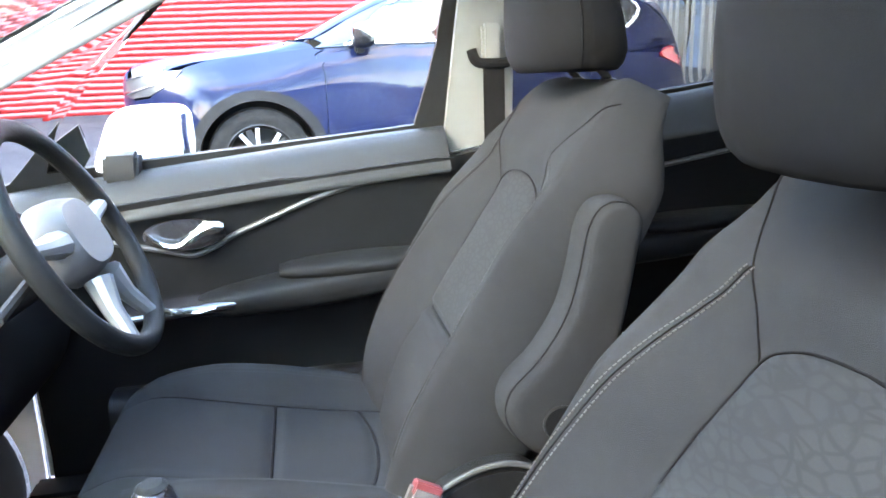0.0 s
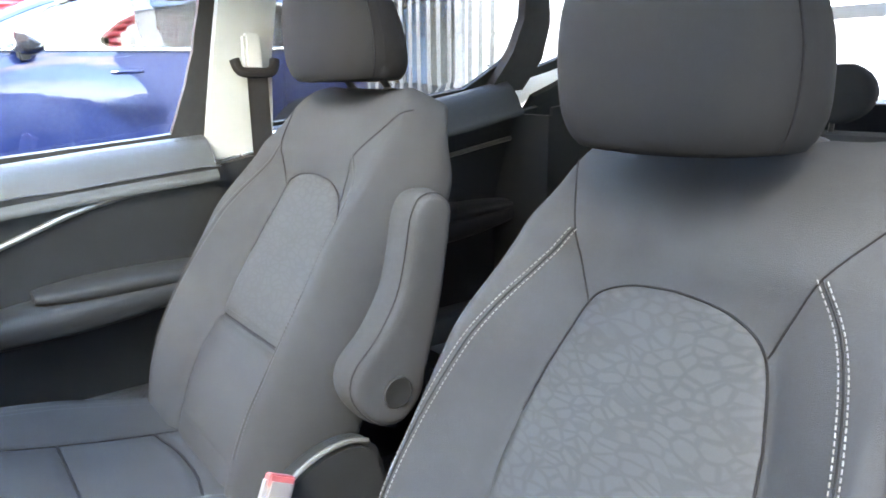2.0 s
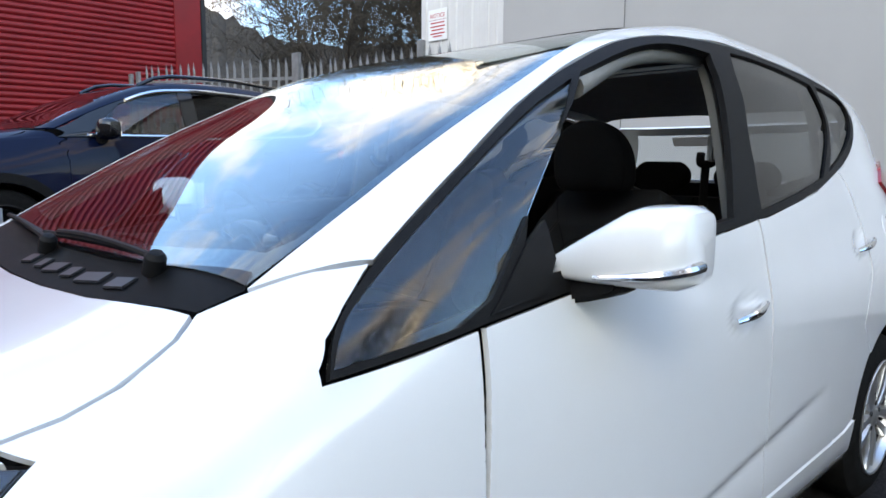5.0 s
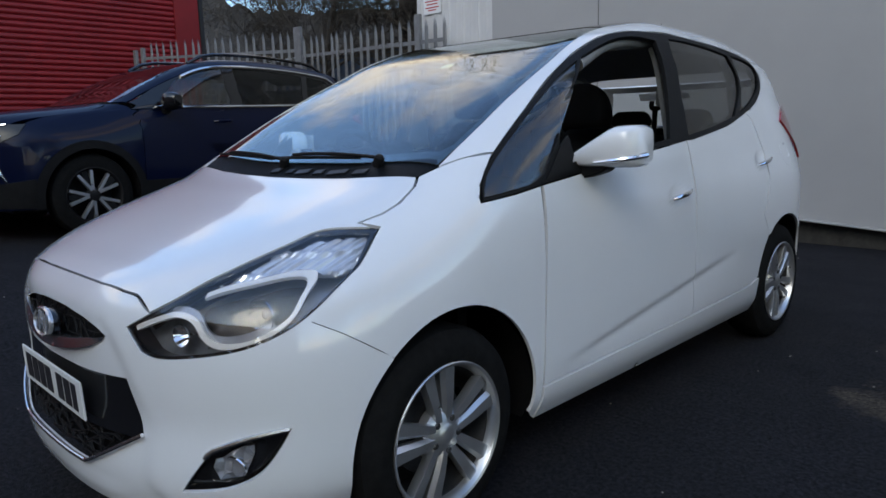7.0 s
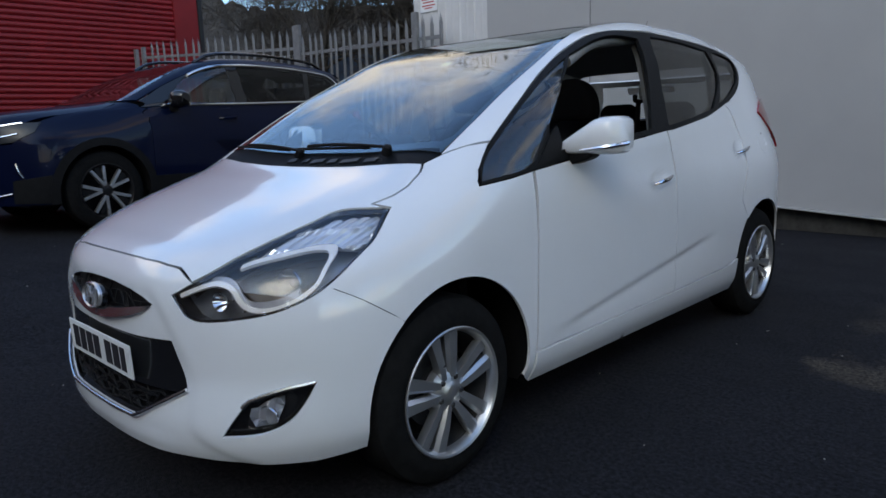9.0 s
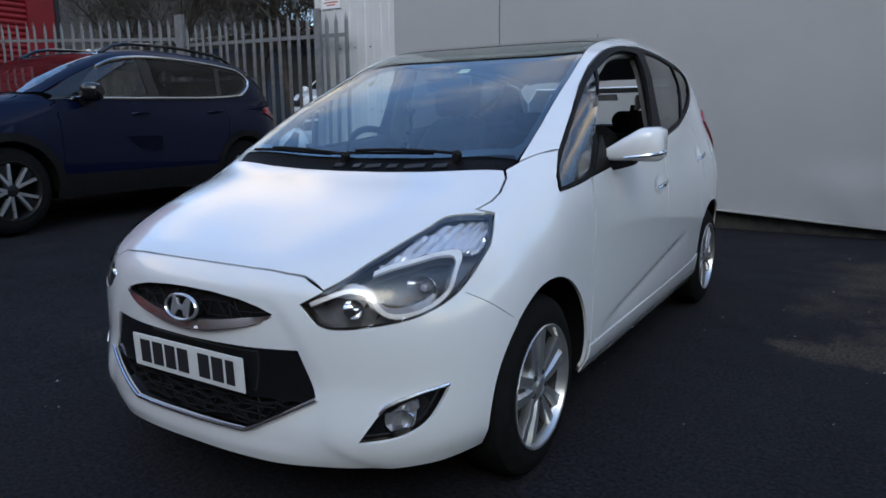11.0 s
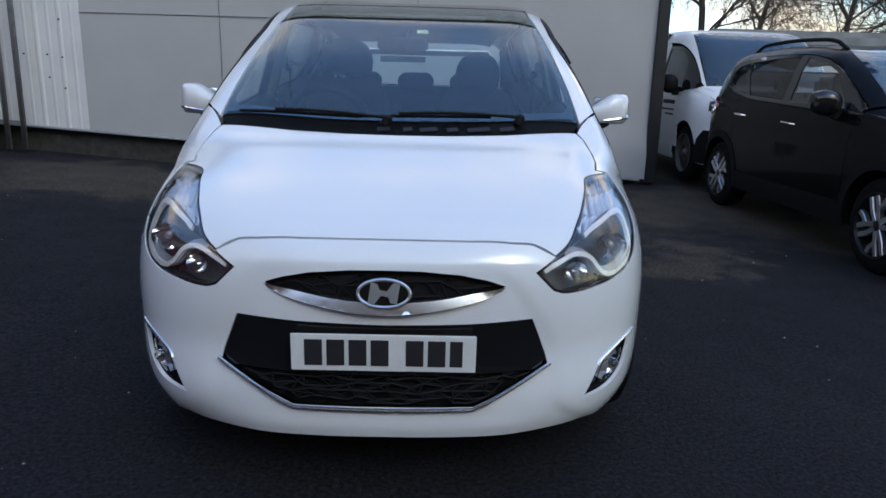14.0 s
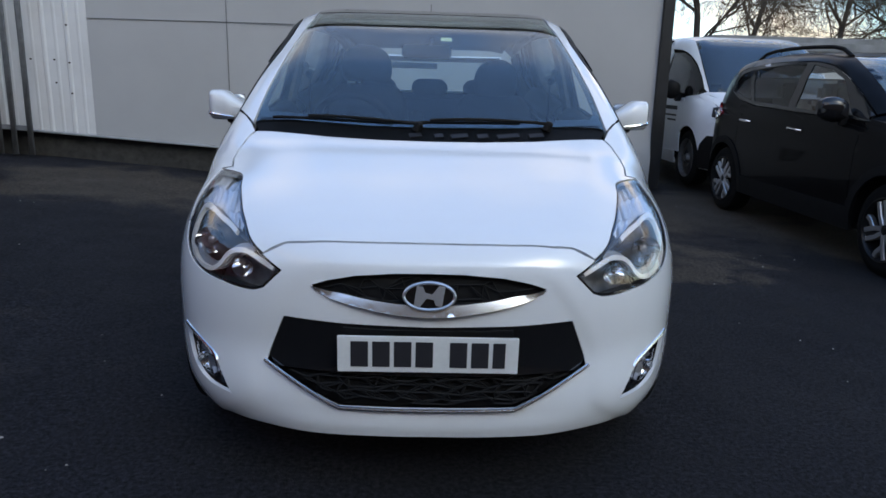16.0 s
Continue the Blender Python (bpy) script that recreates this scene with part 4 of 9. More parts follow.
def lamp(sx):
    h = new("headlight")
    h.parent = car
    h["label"] = "clear headlight with chrome-lined reflector and dark bezel"
    made = []
    made.append(part("lens", skin_piece(K.C, inset(HL, 0.0025), -0.001, 0.003, 0.02), M_LENS, h, sharp=50))
    made[-1].visible_shadow = False
    made.append(part("lamp_seal", skin_piece(K.C, inset(HL, 0.001), -0.006, 0.008, 0.02, holes=[inset(HL, 0.008)]), M_GLOSSBLACK, h))
    made.append(part("housing", skin_piece(K.C, inset(HL, -0.004), -0.075, 0.008, 0.03), M_LAMPBOX, h))
    # side walls of the lamp box
    bm = bmesh.new()
    lo, hi = [bm.verts.new(off(p, 0.078)) for p in inset(HL, -0.003)], [bm.verts.new(off(p, 0.010)) for p in inset(HL, -0.003)]
    for i in range(len(lo)):
        j = (i + 1) % len(lo)
        bm.faces.new((lo[i], lo[j], hi[j], hi[i]))
    made.append(part("lamp_box", bm, M_LAMPDARK, h))
    made.append(part("light_guide", strip(DRL, 0.0135, 0.008, 0.012), M_GUIDE, h, "bright chrome light guide"))
    made.append(part("bezel", strip([(a - 0.012, z + 0.012) for a, z in DRL[4:34]], 0.026, 0.022, 0.01), M_LAMPGREY, h))
    made.append(part("main_chamber", skin_piece(K.C, inset(MAIN, 0.004), -0.062, 0.004, 0.02), M_LAMPDARK, h, "dark lamp chamber"))
    c0 = off(K.near(0.722, 0.290, 0.775), 0.060)
    made.append(part("main_reflector", bowl(c0, (0.10, -1.0, 0.02), 0.048, 0.044), M_REFLECT, h))
    b = lathe([(0, 0), (0, 0.012), (0.03, 0.012), (0.034, 0.008), (0.036, 0)], 20)
    b.transform(Matrix.Translation(c0) @ Vector((0.1, -1, 0.02)).to_track_quat("X", "Z").to_matrix().to_4x4())
    made.append(part("bulb", b, M_LAMPGREY, h))
    made.append(part("side_reflector", bowl(off(K.near(0.575, 0.125, 0.712), 0.058), (0.15, -1, 0.1), 0.032, 0.034), M_REFLECT, h))
    # clear upper chamber with a faceted bright back
    up_zone = inset(smooth_loop(c3([(0.575, 0.215, 0.812), (0.622, 0.385, 0.890), (0.655, 0.500, 0.922), (0.740, 0.606, 0.922), (0.780, 0.528, 0.868), (0.785, 0.470, 0.836), (0.757, 0.412, 0.842), (0.702, 0.362, 0.850), (0.645, 0.292, 0.836)]), 3), 0.003)
    made.append(part("upper_reflector", skin_piece(K.C, up_zone, -0.034, 0.006, 0.0075, bulge=lambda a, z: 0.011 * abs(math.sin(82 * a)) + (0.006 if math.sin(150 * z) > 0.75 else 0)), M_UPPER, h, "faceted bright reflector", sharp=8))
    ib = bmesh.new()
    bmesh.ops.create_uvsphere(ib, u_segments=16, v_segments=10, radius=0.009, matrix=Matrix.Translation(off(K.near(0.735, 0.53, 0.892), 0.040)) @ Matrix.Diagonal((0.8, 1.3, 0.9, 1)))
    made.append(part("indicator_bulb", ib, M_AMBER, h))
    if sx < 0:
        for o in made:
            o.data.transform(Matrix.Diagonal((-1, 1, 1, 1)))
            o.data.flip_normals()
    return h


lamp(1), lamp(-1)


def fog(sx):
    f = new("fog_lamp")
    f.parent = car
    f["label"] = "fog lamp in a black housing with chrome upper trim"
    made = [part("fog_housing", skin_piece(K.C, inset(FOG, -0.003), -0.03, 0.006, 0.02), M_GLOSSBLACK, f)]
    bm = bmesh.new()
    lo, hi = [bm.verts.new(off(p, 0.034)) for p in inset(FOG, -0.002)], [bm.verts.new(off(p, 0.004)) for p in inset(FOG, -0.002)]
    for i in range(len(lo)):
        j = (i + 1) % len(lo)
        bm.faces.new((lo[i], lo[j], hi[j], hi[i]))
    made.append(part("fog_recess", bm, M_GLOSSBLACK, f))
    top = c3([(0.602, 0.095, 0.335), (0.640, 0.128, 0.404), (0.660, 0.14, 0.425), (0.723, 0.209, 0.455), (0.778, 0.281, 0.470)])
    made.append(part("fog_reflector", skin_piece(K.C, smooth_loop(c3([(0.652, 0.14, 0.378), (0.688, 0.172, 0.418), (0.726, 0.208, 0.430), (0.720, 0.200, 0.385), (0.703, 0.182, 0.352), (0.665, 0.15, 0.346)]), 2), -0.022, 0.006, 0.02, bulge=lambda a, z: -0.008 * math.sin(900 * a) ), M_LAMPGREY, f, "grey fog lamp reflector", sharp=10))
    made.append(part("fog_trim", tube([off(p, 0.002) for p in smooth_line(top[1:], 2)], 0.0075, 8), M_BRIGHT, f, "chrome trim strip"))
    c = off(K.near(0.700, 0.185, 0.388), 0.030)
    made.append(part("fog_reflector", bowl(c, (0.25, -1, -0.35), 0.032, 0.022, squash=0.9), M_REFLECT, f))
    made.append(part("fog_lens", skin_piece(K.C, smooth_loop(c3([(0.650, 0.135, 0.345), (0.675, 0.155, 0.41), (0.725, 0.212, 0.437), (0.745, 0.235, 0.41), (0.715, 0.195, 0.352)]), 4), -0.012, 0.003, 0.02), M_LENS, f, sharp=50))
    made[-1].visible_shadow = False
    if sx < 0:
        for o in made:
            o.data.transform(Matrix.Diagonal((-1, 1, 1, 1)))
            o.data.flip_normals()
    return f


fog(1), fog(-1)

# upper grille: dark insert with cracked-glass ribs, chrome crescent and badge
ug = part("upper_grille", skin_piece(K.C, inset(UG, -0.004), -0.032, 0.006, 0.03), M_BLACK, car, "black upper grille with angular ribs")
rng = random.Random(4)


def web(lp, n, depth, r, parent, jitter):
    xs = [p[0] for p in lp]
    zs = [p[1] for p in lp]
    nodes = {}
    w, hgt = max(xs) - min(xs), max(zs) - min(zs)
    nx, nz = n
    for i in range(nx + 1):
        for j in range(nz + 1):
            nodes[i, j] = (min(xs) + w * (i + rng.uniform(-jitter, jitter) + 0.5 * (j % 2)) / nx, min(zs) + hgt * (j + rng.uniform(-jitter, jitter)) / nz)
    bm = bmesh.new()
    for (i, j), p in nodes.items():
        for q in ((i + 1, j), (i, j + 1), (i + 1, j + 1) if (i + j) % 2 else (i - 1, j + 1)):
            if q in nodes and inside(p, lp) and inside(nodes[q], lp):
                A, B = off(p, depth), off(nodes[q], depth)
                t = tube([A, B], r, 5)
                me = bpy.data.meshes.new("t")
                t.to_mesh(me)
                t.free()
                bm.from_mesh(me)
                bpy.data.meshes.remove(me)
    return part("grille_rib", bm, M_BLACK, parent, "thin angular grille ribs")


web(UG, (15, 3), 0.022, 0.0022, ug, 0.32)
up = smooth_line(cx([(0.342, 0.677), (0.30, 0.668), (0.248, 0.660), (0.16, 0.645), (0.08, 0.637), (0, 0.634), (-0.08, 0.637), (-0.16, 0.645), (-0.248, 0.660), (-0.30, 0.668), (-0.342, 0.677)]), 4)
dn = smooth_line(cx([(-0.342, 0.675), (-0.29, 0.648), (-0.208, 0.627), (-0.1, 0.609), (0, 0.603), (0.1, 0.609), (0.208, 0.627), (0.29, 0.648), (0.342, 0.675)]), 4)
part("chrome_bar", skin_piece(K.C, up + dn[1:-1], -0.004, 0.016, 0.012, bulge=lambda a, z: 0.35 * max(0.0, 0.662 - z)), M_BRIGHT, car, "crescent chrome grille bar")


def oval(rx, rz, w, d0, d1, n=48):
    bm = bmesh.new()
    R = []
    for k in range(n):
        a = 2 * math.pi * k / n
        c, s = math.cos(a), math.sin(a)
        R.append([bm.verts.new(((rx + e * w) * c, y, (rz + e * w) * s)) for e, y in ((-0.5, d0 + 0.004), (0, d0), (0.5, d0 + 0.004), (0.5, d1), (-0.5, d1))])
    for i in range(n):
        A, B = R[i], R[(i + 1) % n]
        for j in range(5):
            bm.faces.new((A[j], A[(j + 1) % 5], B[(j + 1) % 5], B[j]))
    bmesh.ops.recalc_face_normals(bm, faces=bm.faces)
    return bm


M_EMBLEM = mat("emblem_silver", (0.60, 0.61, 0.63), 0.2, 0.7, 30, 0.05)
badge = part("badge", prism([(0.074 * math.cos(a), 0.040 * math.sin(a)) for a in [2 * math.pi * k / 40 for k in range(40)]], -0.010, 0.014, "xz", 0.002), M_GLOSSBLACK, car, "oval chrome badge on the grille")
part("badge_ring", oval(0.072, 0.0385, 0.009, -0.017, -0.006), M_EMBLEM, badge)
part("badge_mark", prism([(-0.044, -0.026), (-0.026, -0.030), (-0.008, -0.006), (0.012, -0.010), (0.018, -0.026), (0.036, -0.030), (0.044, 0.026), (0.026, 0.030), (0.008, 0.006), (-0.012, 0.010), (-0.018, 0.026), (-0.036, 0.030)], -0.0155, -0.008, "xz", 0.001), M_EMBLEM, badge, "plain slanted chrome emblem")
badge.matrix_basis = pose(0, -0.016, 0.665, -9)

# lower grille: glossy band above, ribs below, chrome lower trim
part("grille_band", skin_piece(K.C, cx([(-0.435, 0.585), (-0.25, 0.576), (0, 0.571), (0.25, 0.576), (0.435, 0.585), (0.478, 0.47), (0.455, 0.428), (0, 0.418), (-0.455, 0.428), (-0.478, 0.47)]), -0.012, 0.010, 0.03), M_GLOSSBLACK, car, "gloss black band behind the number plate")
lg = part("lower_grille", skin_piece(K.C, inset(LG, -0.004), -0.04, 0.006, 0.03), M_BLACK, car, "black lower grille with angular ribs")
web(cx([(-0.47, 0.43), (0.47, 0.43), (0.258, 0.332), (-0.258, 0.332)]), (20, 5), 0.022, 0.0032, lg, 0.38)
part("chrome_trim", tube([off(p, -0.002) for p in smooth_line(cx([(-0.481, 0.442), (-0.37, 0.382), (-0.268, 0.331), (-0.22, 0.3255), (0, 0.3235), (0.22, 0.3255), (0.268, 0.331), (0.37, 0.382), (0.481, 0.442)]), 3)], 0.0058, 8), M_BRIGHT, car, "thin chrome trim along the lower grille")

plate = part("number_plate", box(-0.26, 0.26, -0.004, 0.002, -0.0555, 0.0555, 0.0018), M_PLATE, car, "white number plate with plain dark bars")
for x0, x1 in ((-0.222, -0.172), (-0.160, -0.110), (-0.098, -0.048), (-0.036, 0.014), (0.062, 0.112), (0.124, 0.174), (0.186, 0.222)):
    part("plate_bar", box(x0, x1, -0.0065, -0.0042, -0.038, 0.040, 0.0008), M_INK, plate)
plate.matrix_basis = pose(0, -0.022, 0.490, 2)


# door mirrors
def mirror(sx):
    m = new("door_mirror")
    m.parent = car
    m["label"] = "white door mirror with clear side indicator"
    made = []
    bm = bmesh.new()
    # housing: rounded shell, tapering to its foot
    N, R = 14, 20
    rings = []
    for i in range(N + 1):
        t = i / N
        x = 0.812 + 0.232 * t
        hz = (0.014 + 0.056 * min(1, t * 1.45) ** 0.85) * (1 - 0.16 * max(0, (t - 0.90) / 0.10) ** 2)
        hy = (0.022 + 0.070 * min(1, t * 1.7) ** 0.7) * (1 - 0.35 * max(0, (t - 0.86) / 0.14) ** 2)
        cz = 1.069 + 0.044 * min(1, t * 1.5) + 0.004 * t
        cyy = 1.435 + 0.095 * t ** 0.7
        ring = []
        for k in range(R):
            a = 2 * math.pi * k / R
            c, s = math.cos(a), math.sin(a)
            ring.append(bm.verts.new((x, cyy + hy * math.copysign(abs(c) ** 0.62, c) * (1.0 if c < 0 else 0.75), cz + hz * math.copysign(abs(s) ** 0.40, s))))
        rings.append(ring)
    for A, B in zip(rings, rings[1:]):
        for k in range(R):
            bm.faces.new((A[k], A[(k + 1) % R], B[(k + 1) % R], B[k]))
    bm.faces.new(rings[0][::-1])
    bm.faces.new(rings[-1])
    bmesh.ops.recalc_face_normals(bm, faces=bm.faces)
    made.append(part("mirror_housing", bm, M_WHITE, m, sharp=50))
    made.append(part("mirror_foot", prism(smooth_loop([(0.80, 1.005), (0.93, 1.030), (0.95, 1.06), (0.90, 1.085), (0.80, 1.09)], 3), 1.43, 1.50, "xz", 0.008), M_BLACK, m))
    made.append(part("mirror_sail", skin_piece(K.C, cy([(1.225, 1.020), (1.36, 1.036), (1.40, 1.09), (1.39, 1.155), (1.33, 1.115)]), 0.006, 0.01, 0.03), M_BLACK, m))
    ind = [(0.915, 1.411, 1.066), (0.965, 1.417, 1.071), (1.012, 1.434, 1.077), (1.041, 1.476, 1.083), (1.047, 1.525, 1.087)]
    made.append(part("mirror_indicator", tube(smooth_line(ind, 4), [0.004 + 0.006 * min(1, i / 10) for i in range(17)], 8), M_REFLECT, m, "clear indicator strip"))
    gl = box(0.90, 1.018, 1.582, 1.586, 1.06, 1.165, 0.004)
    gl.transform(Matrix.Translation((0, -0.006, 0)))
    made.append(part("mirror_glass", gl, M_CHROME, m))
    if sx < 0:
        for o in made:
            o.data.transform(Matrix.Diagonal((-1, 1, 1, 1)))
            o.data.flip_normals()


mirror(1), mirror(-1)


# door handles
def handle(y, z, sx, rise):
    p = K.C(*K.at_y(y, z))
    bm = bmesh.new()
    N, R = 14, 10
    rings = []
    for i in range(N + 1):
        t = i / N
        yy = -0.085 + 0.17 * t
        bow = 0.014 + 0.016 * math.sin(math.pi * t)
        h = 0.011 * (0.55 + 0.45 * math.sin(math.pi * min(max(t, 0.06), 0.94)))
        rings.append([bm.verts.new((bow - 0.006 + 0.009 * math.cos(2 * math.pi * k / R), yy, rise * yy + h * math.sin(2 * math.pi * k / R))) for k in range(R)])
    for A, B in zip(rings, rings[1:]):
        for k in range(R):
            bm.faces.new((A[k], A[(k + 1) % R], B[(k + 1) % R], B[k]))
    bm.faces.new(rings[0][::-1])
    bm.faces.new(rings[-1])
    bmesh.ops.recalc_face_normals(bm, faces=bm.faces)
    if sx < 0:
        bm.transform(Matrix.Diagonal((-1, 1, 1, 1)))
        bmesh.ops.reverse_faces(bm, faces=bm.faces)
    o = part("door_handle", bm, M_CHROME, car, "chrome door handle")
    o.location = (p.x * sx, y, z)


for sx in (1, -1):
    handle(2.125, 0.898, sx, 0.14)
    handle(3.085, 0.985, sx, 0.16)


# wipers and aerial
def on_glass(x, y, h):
    p = K.T(x, y)
    return p + Vector((0, -0.35, 0.93)) * h


def wiper(pivot, tip, bend):
    w = new("wiper")
    w.parent = car
    w["label"] = "black windscreen wiper at rest"
    (x0, y0), (x1, y1) = pivot, tip
    arm = [on_glass(x0 + (x1 - x0) * t, y0 + (y1 - y0) * t + bend * math.sin(math.pi * t), 0.022 + 0.012 * math.sin(math.pi * t)) for t in [i / 12 for i in range(10)]]
    part("wiper_arm", tube(arm, 0.0062, 8), M_BLACK, w)
    blade = [on_glass(x0 + (x1 - x0) * t, y0 + (y1 - y0) * t + bend * math.sin(math.pi * t) + 0.012, 0.012) for t in [0.18 + 0.82 * i / 16 for i in range(17)]]
    part("wiper_blade", tube(blade, 0.0065, 6), M_BLACK, w)
    piv = lathe([(-0.02, 0.019), (0.010, 0.017), (0.018, 0.011), (0.020, 0)], 18)
    piv.transform(Matrix.Translation(on_glass(x0, y0, 0.012)) @ Matrix.Rotation(radians(-65), 4, "Y"))
    part("wiper_pivot", piv, M_BLACK, w)


wiper((0.46, 0.874), (-0.16, 0.858), 0.004)
wiper((-0.05, 0.848), (-0.62, 0.884), 0.0)
# grey plates that stand for patches of reflection on the glossy scuttle
for x, w in ((-0.06, 0.024), (0.03, 0.018), (0.11, 0.034), (0.20, 0.022), (0.30, 0.044), (0.41, 0.030)):
    vb = box(-w, w, -0.016, 0.016, -0.003, 0.003, 0.002)
    vb.transform(Matrix.Translation(K.T(x, 0.815 + 0.10 * x * x) - Vector((0, 0, 0.004))) @ Matrix.Rotation(radians(24), 4, "X") @ Matrix.Rotation(radians(12), 4, "Z"))
    part("scuttle_vent", vb, M_LAMPDARK, car, "dark grey plate standing for a reflection on the scuttle")
part("aerial", tube([(0.0, 3.45, 1.545), (0.0, 3.50, 1.63), (0.0, 3.60, 1.80)], [0.007, 0.003, 0.002], 8), M_BLACK, car, "thin black roof aerial")

# ---- cabin ----
M_INSERT = bpy.data.materials.new("patterned_seat_insert")
M_INSERT.use_nodes = True
_nt = M_INSERT.node_tree
_b = _nt.nodes["Principled BSDF"]
_b.inputs["Roughness"].default_value = 0.9
_b.inputs["Specular IOR Level"].default_value = 0.03
_tc = _nt.nodes.new("ShaderNodeTexCoord")
_mp = _nt.nodes.new("ShaderNodeMapping")
_mp.inputs["Scale"].default_value = (42, 44, 94)
_mp.inputs["Rotation"].default_value = (0.0, 0.35, 0.0)
_nz = _nt.nodes.new("ShaderNodeTexNoise")
_nz.inputs["Scale"].default_value = 9
_mx = _nt.nodes.new("ShaderNodeMixRGB")
_mx.blend_type = "ADD"
_mx.inputs["Fac"].default_value = 0.05
_vo = _nt.nodes.new("ShaderNodeTexVoronoi")
_vo.feature = "DISTANCE_TO_EDGE"
_vo.inputs["Scale"].default_value = 1.0
_cr = _nt.nodes.new("ShaderNodeValToRGB")
_cr.color_ramp.elements[0].position, _cr.color_ramp.elements[1].position = 0.06, 0.17
_cr.color_ramp.elements[0].color, _cr.color_ramp.elements[1].color = (0.0116, 0.0119, 0.0126, 1), (0.0143, 0.0147, 0.0155, 1)
_nt.links.new(_tc.outputs["Object"], _nz.inputs["Vector"])
_nt.links.new(_tc.outputs["Object"], _mx.inputs["Color1"])
_nt.links.new(_nz.outputs["Color"], _mx.inputs["Color2"])
_nt.links.new(_mx.outputs["Color"], _mp.inputs["Vector"])
_nt.links.new(_mp.outputs["Vector"], _vo.inputs["Vector"])
_nt.links.new(_vo.outputs["Distance"], _cr.inputs["Fac"])
_nt.links.new(_cr.outputs["Color"], _b.inputs["Base Color"])
_bp = _nt.nodes.new("ShaderNodeBump")
_bp.inputs["Strength"].default_value = 0.3
_bp.inputs["Distance"].default_value = 0.002
_nt.links.new(_cr.outputs["Color"], _bp.inputs["Height"])
_nt.links.new(_bp.outputs["Normal"], _b.inputs["Normal"])
# door trim plastic, coloured lighter for the sky light falling on the ledge
M_LEDGE = mat("sky_lit_ledge", (0.0072, 0.0078, 0.0083), 0.5, 0, 10, 0.12, bump=0.3, bump_scale=1000, spec=0.2)
M_TRIMLINE = mat("dull_silver_line", (0.03, 0.03, 0.031), 0.4, 0.3, 30, 0.1)
M_SEAM = mat("dark_seam", (0.004, 0.004, 0.0045), 0.9, 0, 40, 0.2, spec=0.02)


def sstep(a, b, t):
    t = min(1.0, max(0.0, (t - a) / (b - a)))
    return t * t * (3 - 2 * t)


def sheet(f, nu, nv):
    """A closed cushion from a surface f(u, v), u round the section (closed), v along it."""
    bm = bmesh.new()
    rows = [[bm.verts.new(f(2 * math.pi * i / nu, j / nv)) for i in range(nu)] for j in range(nv + 1)]
    for A, B in zip(rows, rows[1:]):
        for i in range(nu):
            bm.faces.new((A[i], A[(i + 1) % nu], B[(i + 1) % nu], B[i]))
    bm.faces.new(rows[0][::-1])
    bm.faces.new(rows[-1])
    bmesh.ops.recalc_face_normals(bm, faces=bm.faces)
    return bm


BACK = 29.0  # recline of the backrests, degrees
H_BACK = 0.735
W_BACK = pchip([(0.0, 0.232), (0.10, 0.250), (0.25, 0.260), (0.40, 0.259), (0.50, 0.250), (0.59, 0.240), (0.655, 0.225), (0.697, 0.203), (0.724, 0.168), (0.735, 0.132)])
F_MID = pchip([(0.0, 0.0), (0.06, 0.012), (0.14, 0.018), (0.21, 0.010), (0.30, 0.004), (0.40, 0.0), (0.50, 0.0), (0.535, 0.006), (0.575, 0.022), (0.63, 0.020), (0.685, 0.004), (0.718, -0.022), (0.735, -0.055)])
F_BOL = pchip([(0.0, 0.040), (0.10, 0.060), (0.25, 0.074), (0.40, 0.072), (0.50, 0.050), (0.575, 0.020), (0.64, 0.0), (0.735, 0.0)])
INS_W = pchip([(0.0, 0.128), (0.23, 0.141), (0.33, 0.141), (0.42, 0.130), (0.50, 0.110), (0.60, 0.10)])


def back_front(a, u):
    """Depth of the backrest's face a metres from its middle and u metres up; forward is positive."""
    a = abs(a)
    w, wi = W_BACK(u), INS_W(u)
    q = min(1.0, max(0.0, (a - wi + 0.008) / (w - 0.022 - wi + 0.008)))
    bol = F_BOL(u) * (0.65 * q + 0.35 * q * q * (3 - 2 * q))
    edge = -0.085 * sstep(w - 0.046, w, a) ** 1.8
    fold = -0.011 * math.exp(-((u - 0.232) / 0.010) ** 2) * (1 - sstep(wi - 0.01, wi + 0.02, a))
    pit = -0.008 * math.exp(-((a - wi) / 0.012) ** 2) * (1 - sstep(0.46, 0.54, u))
    return F_MID(u) * (1 - 0.5 * sstep(wi, w, a)) + bol + edge + fold + pit


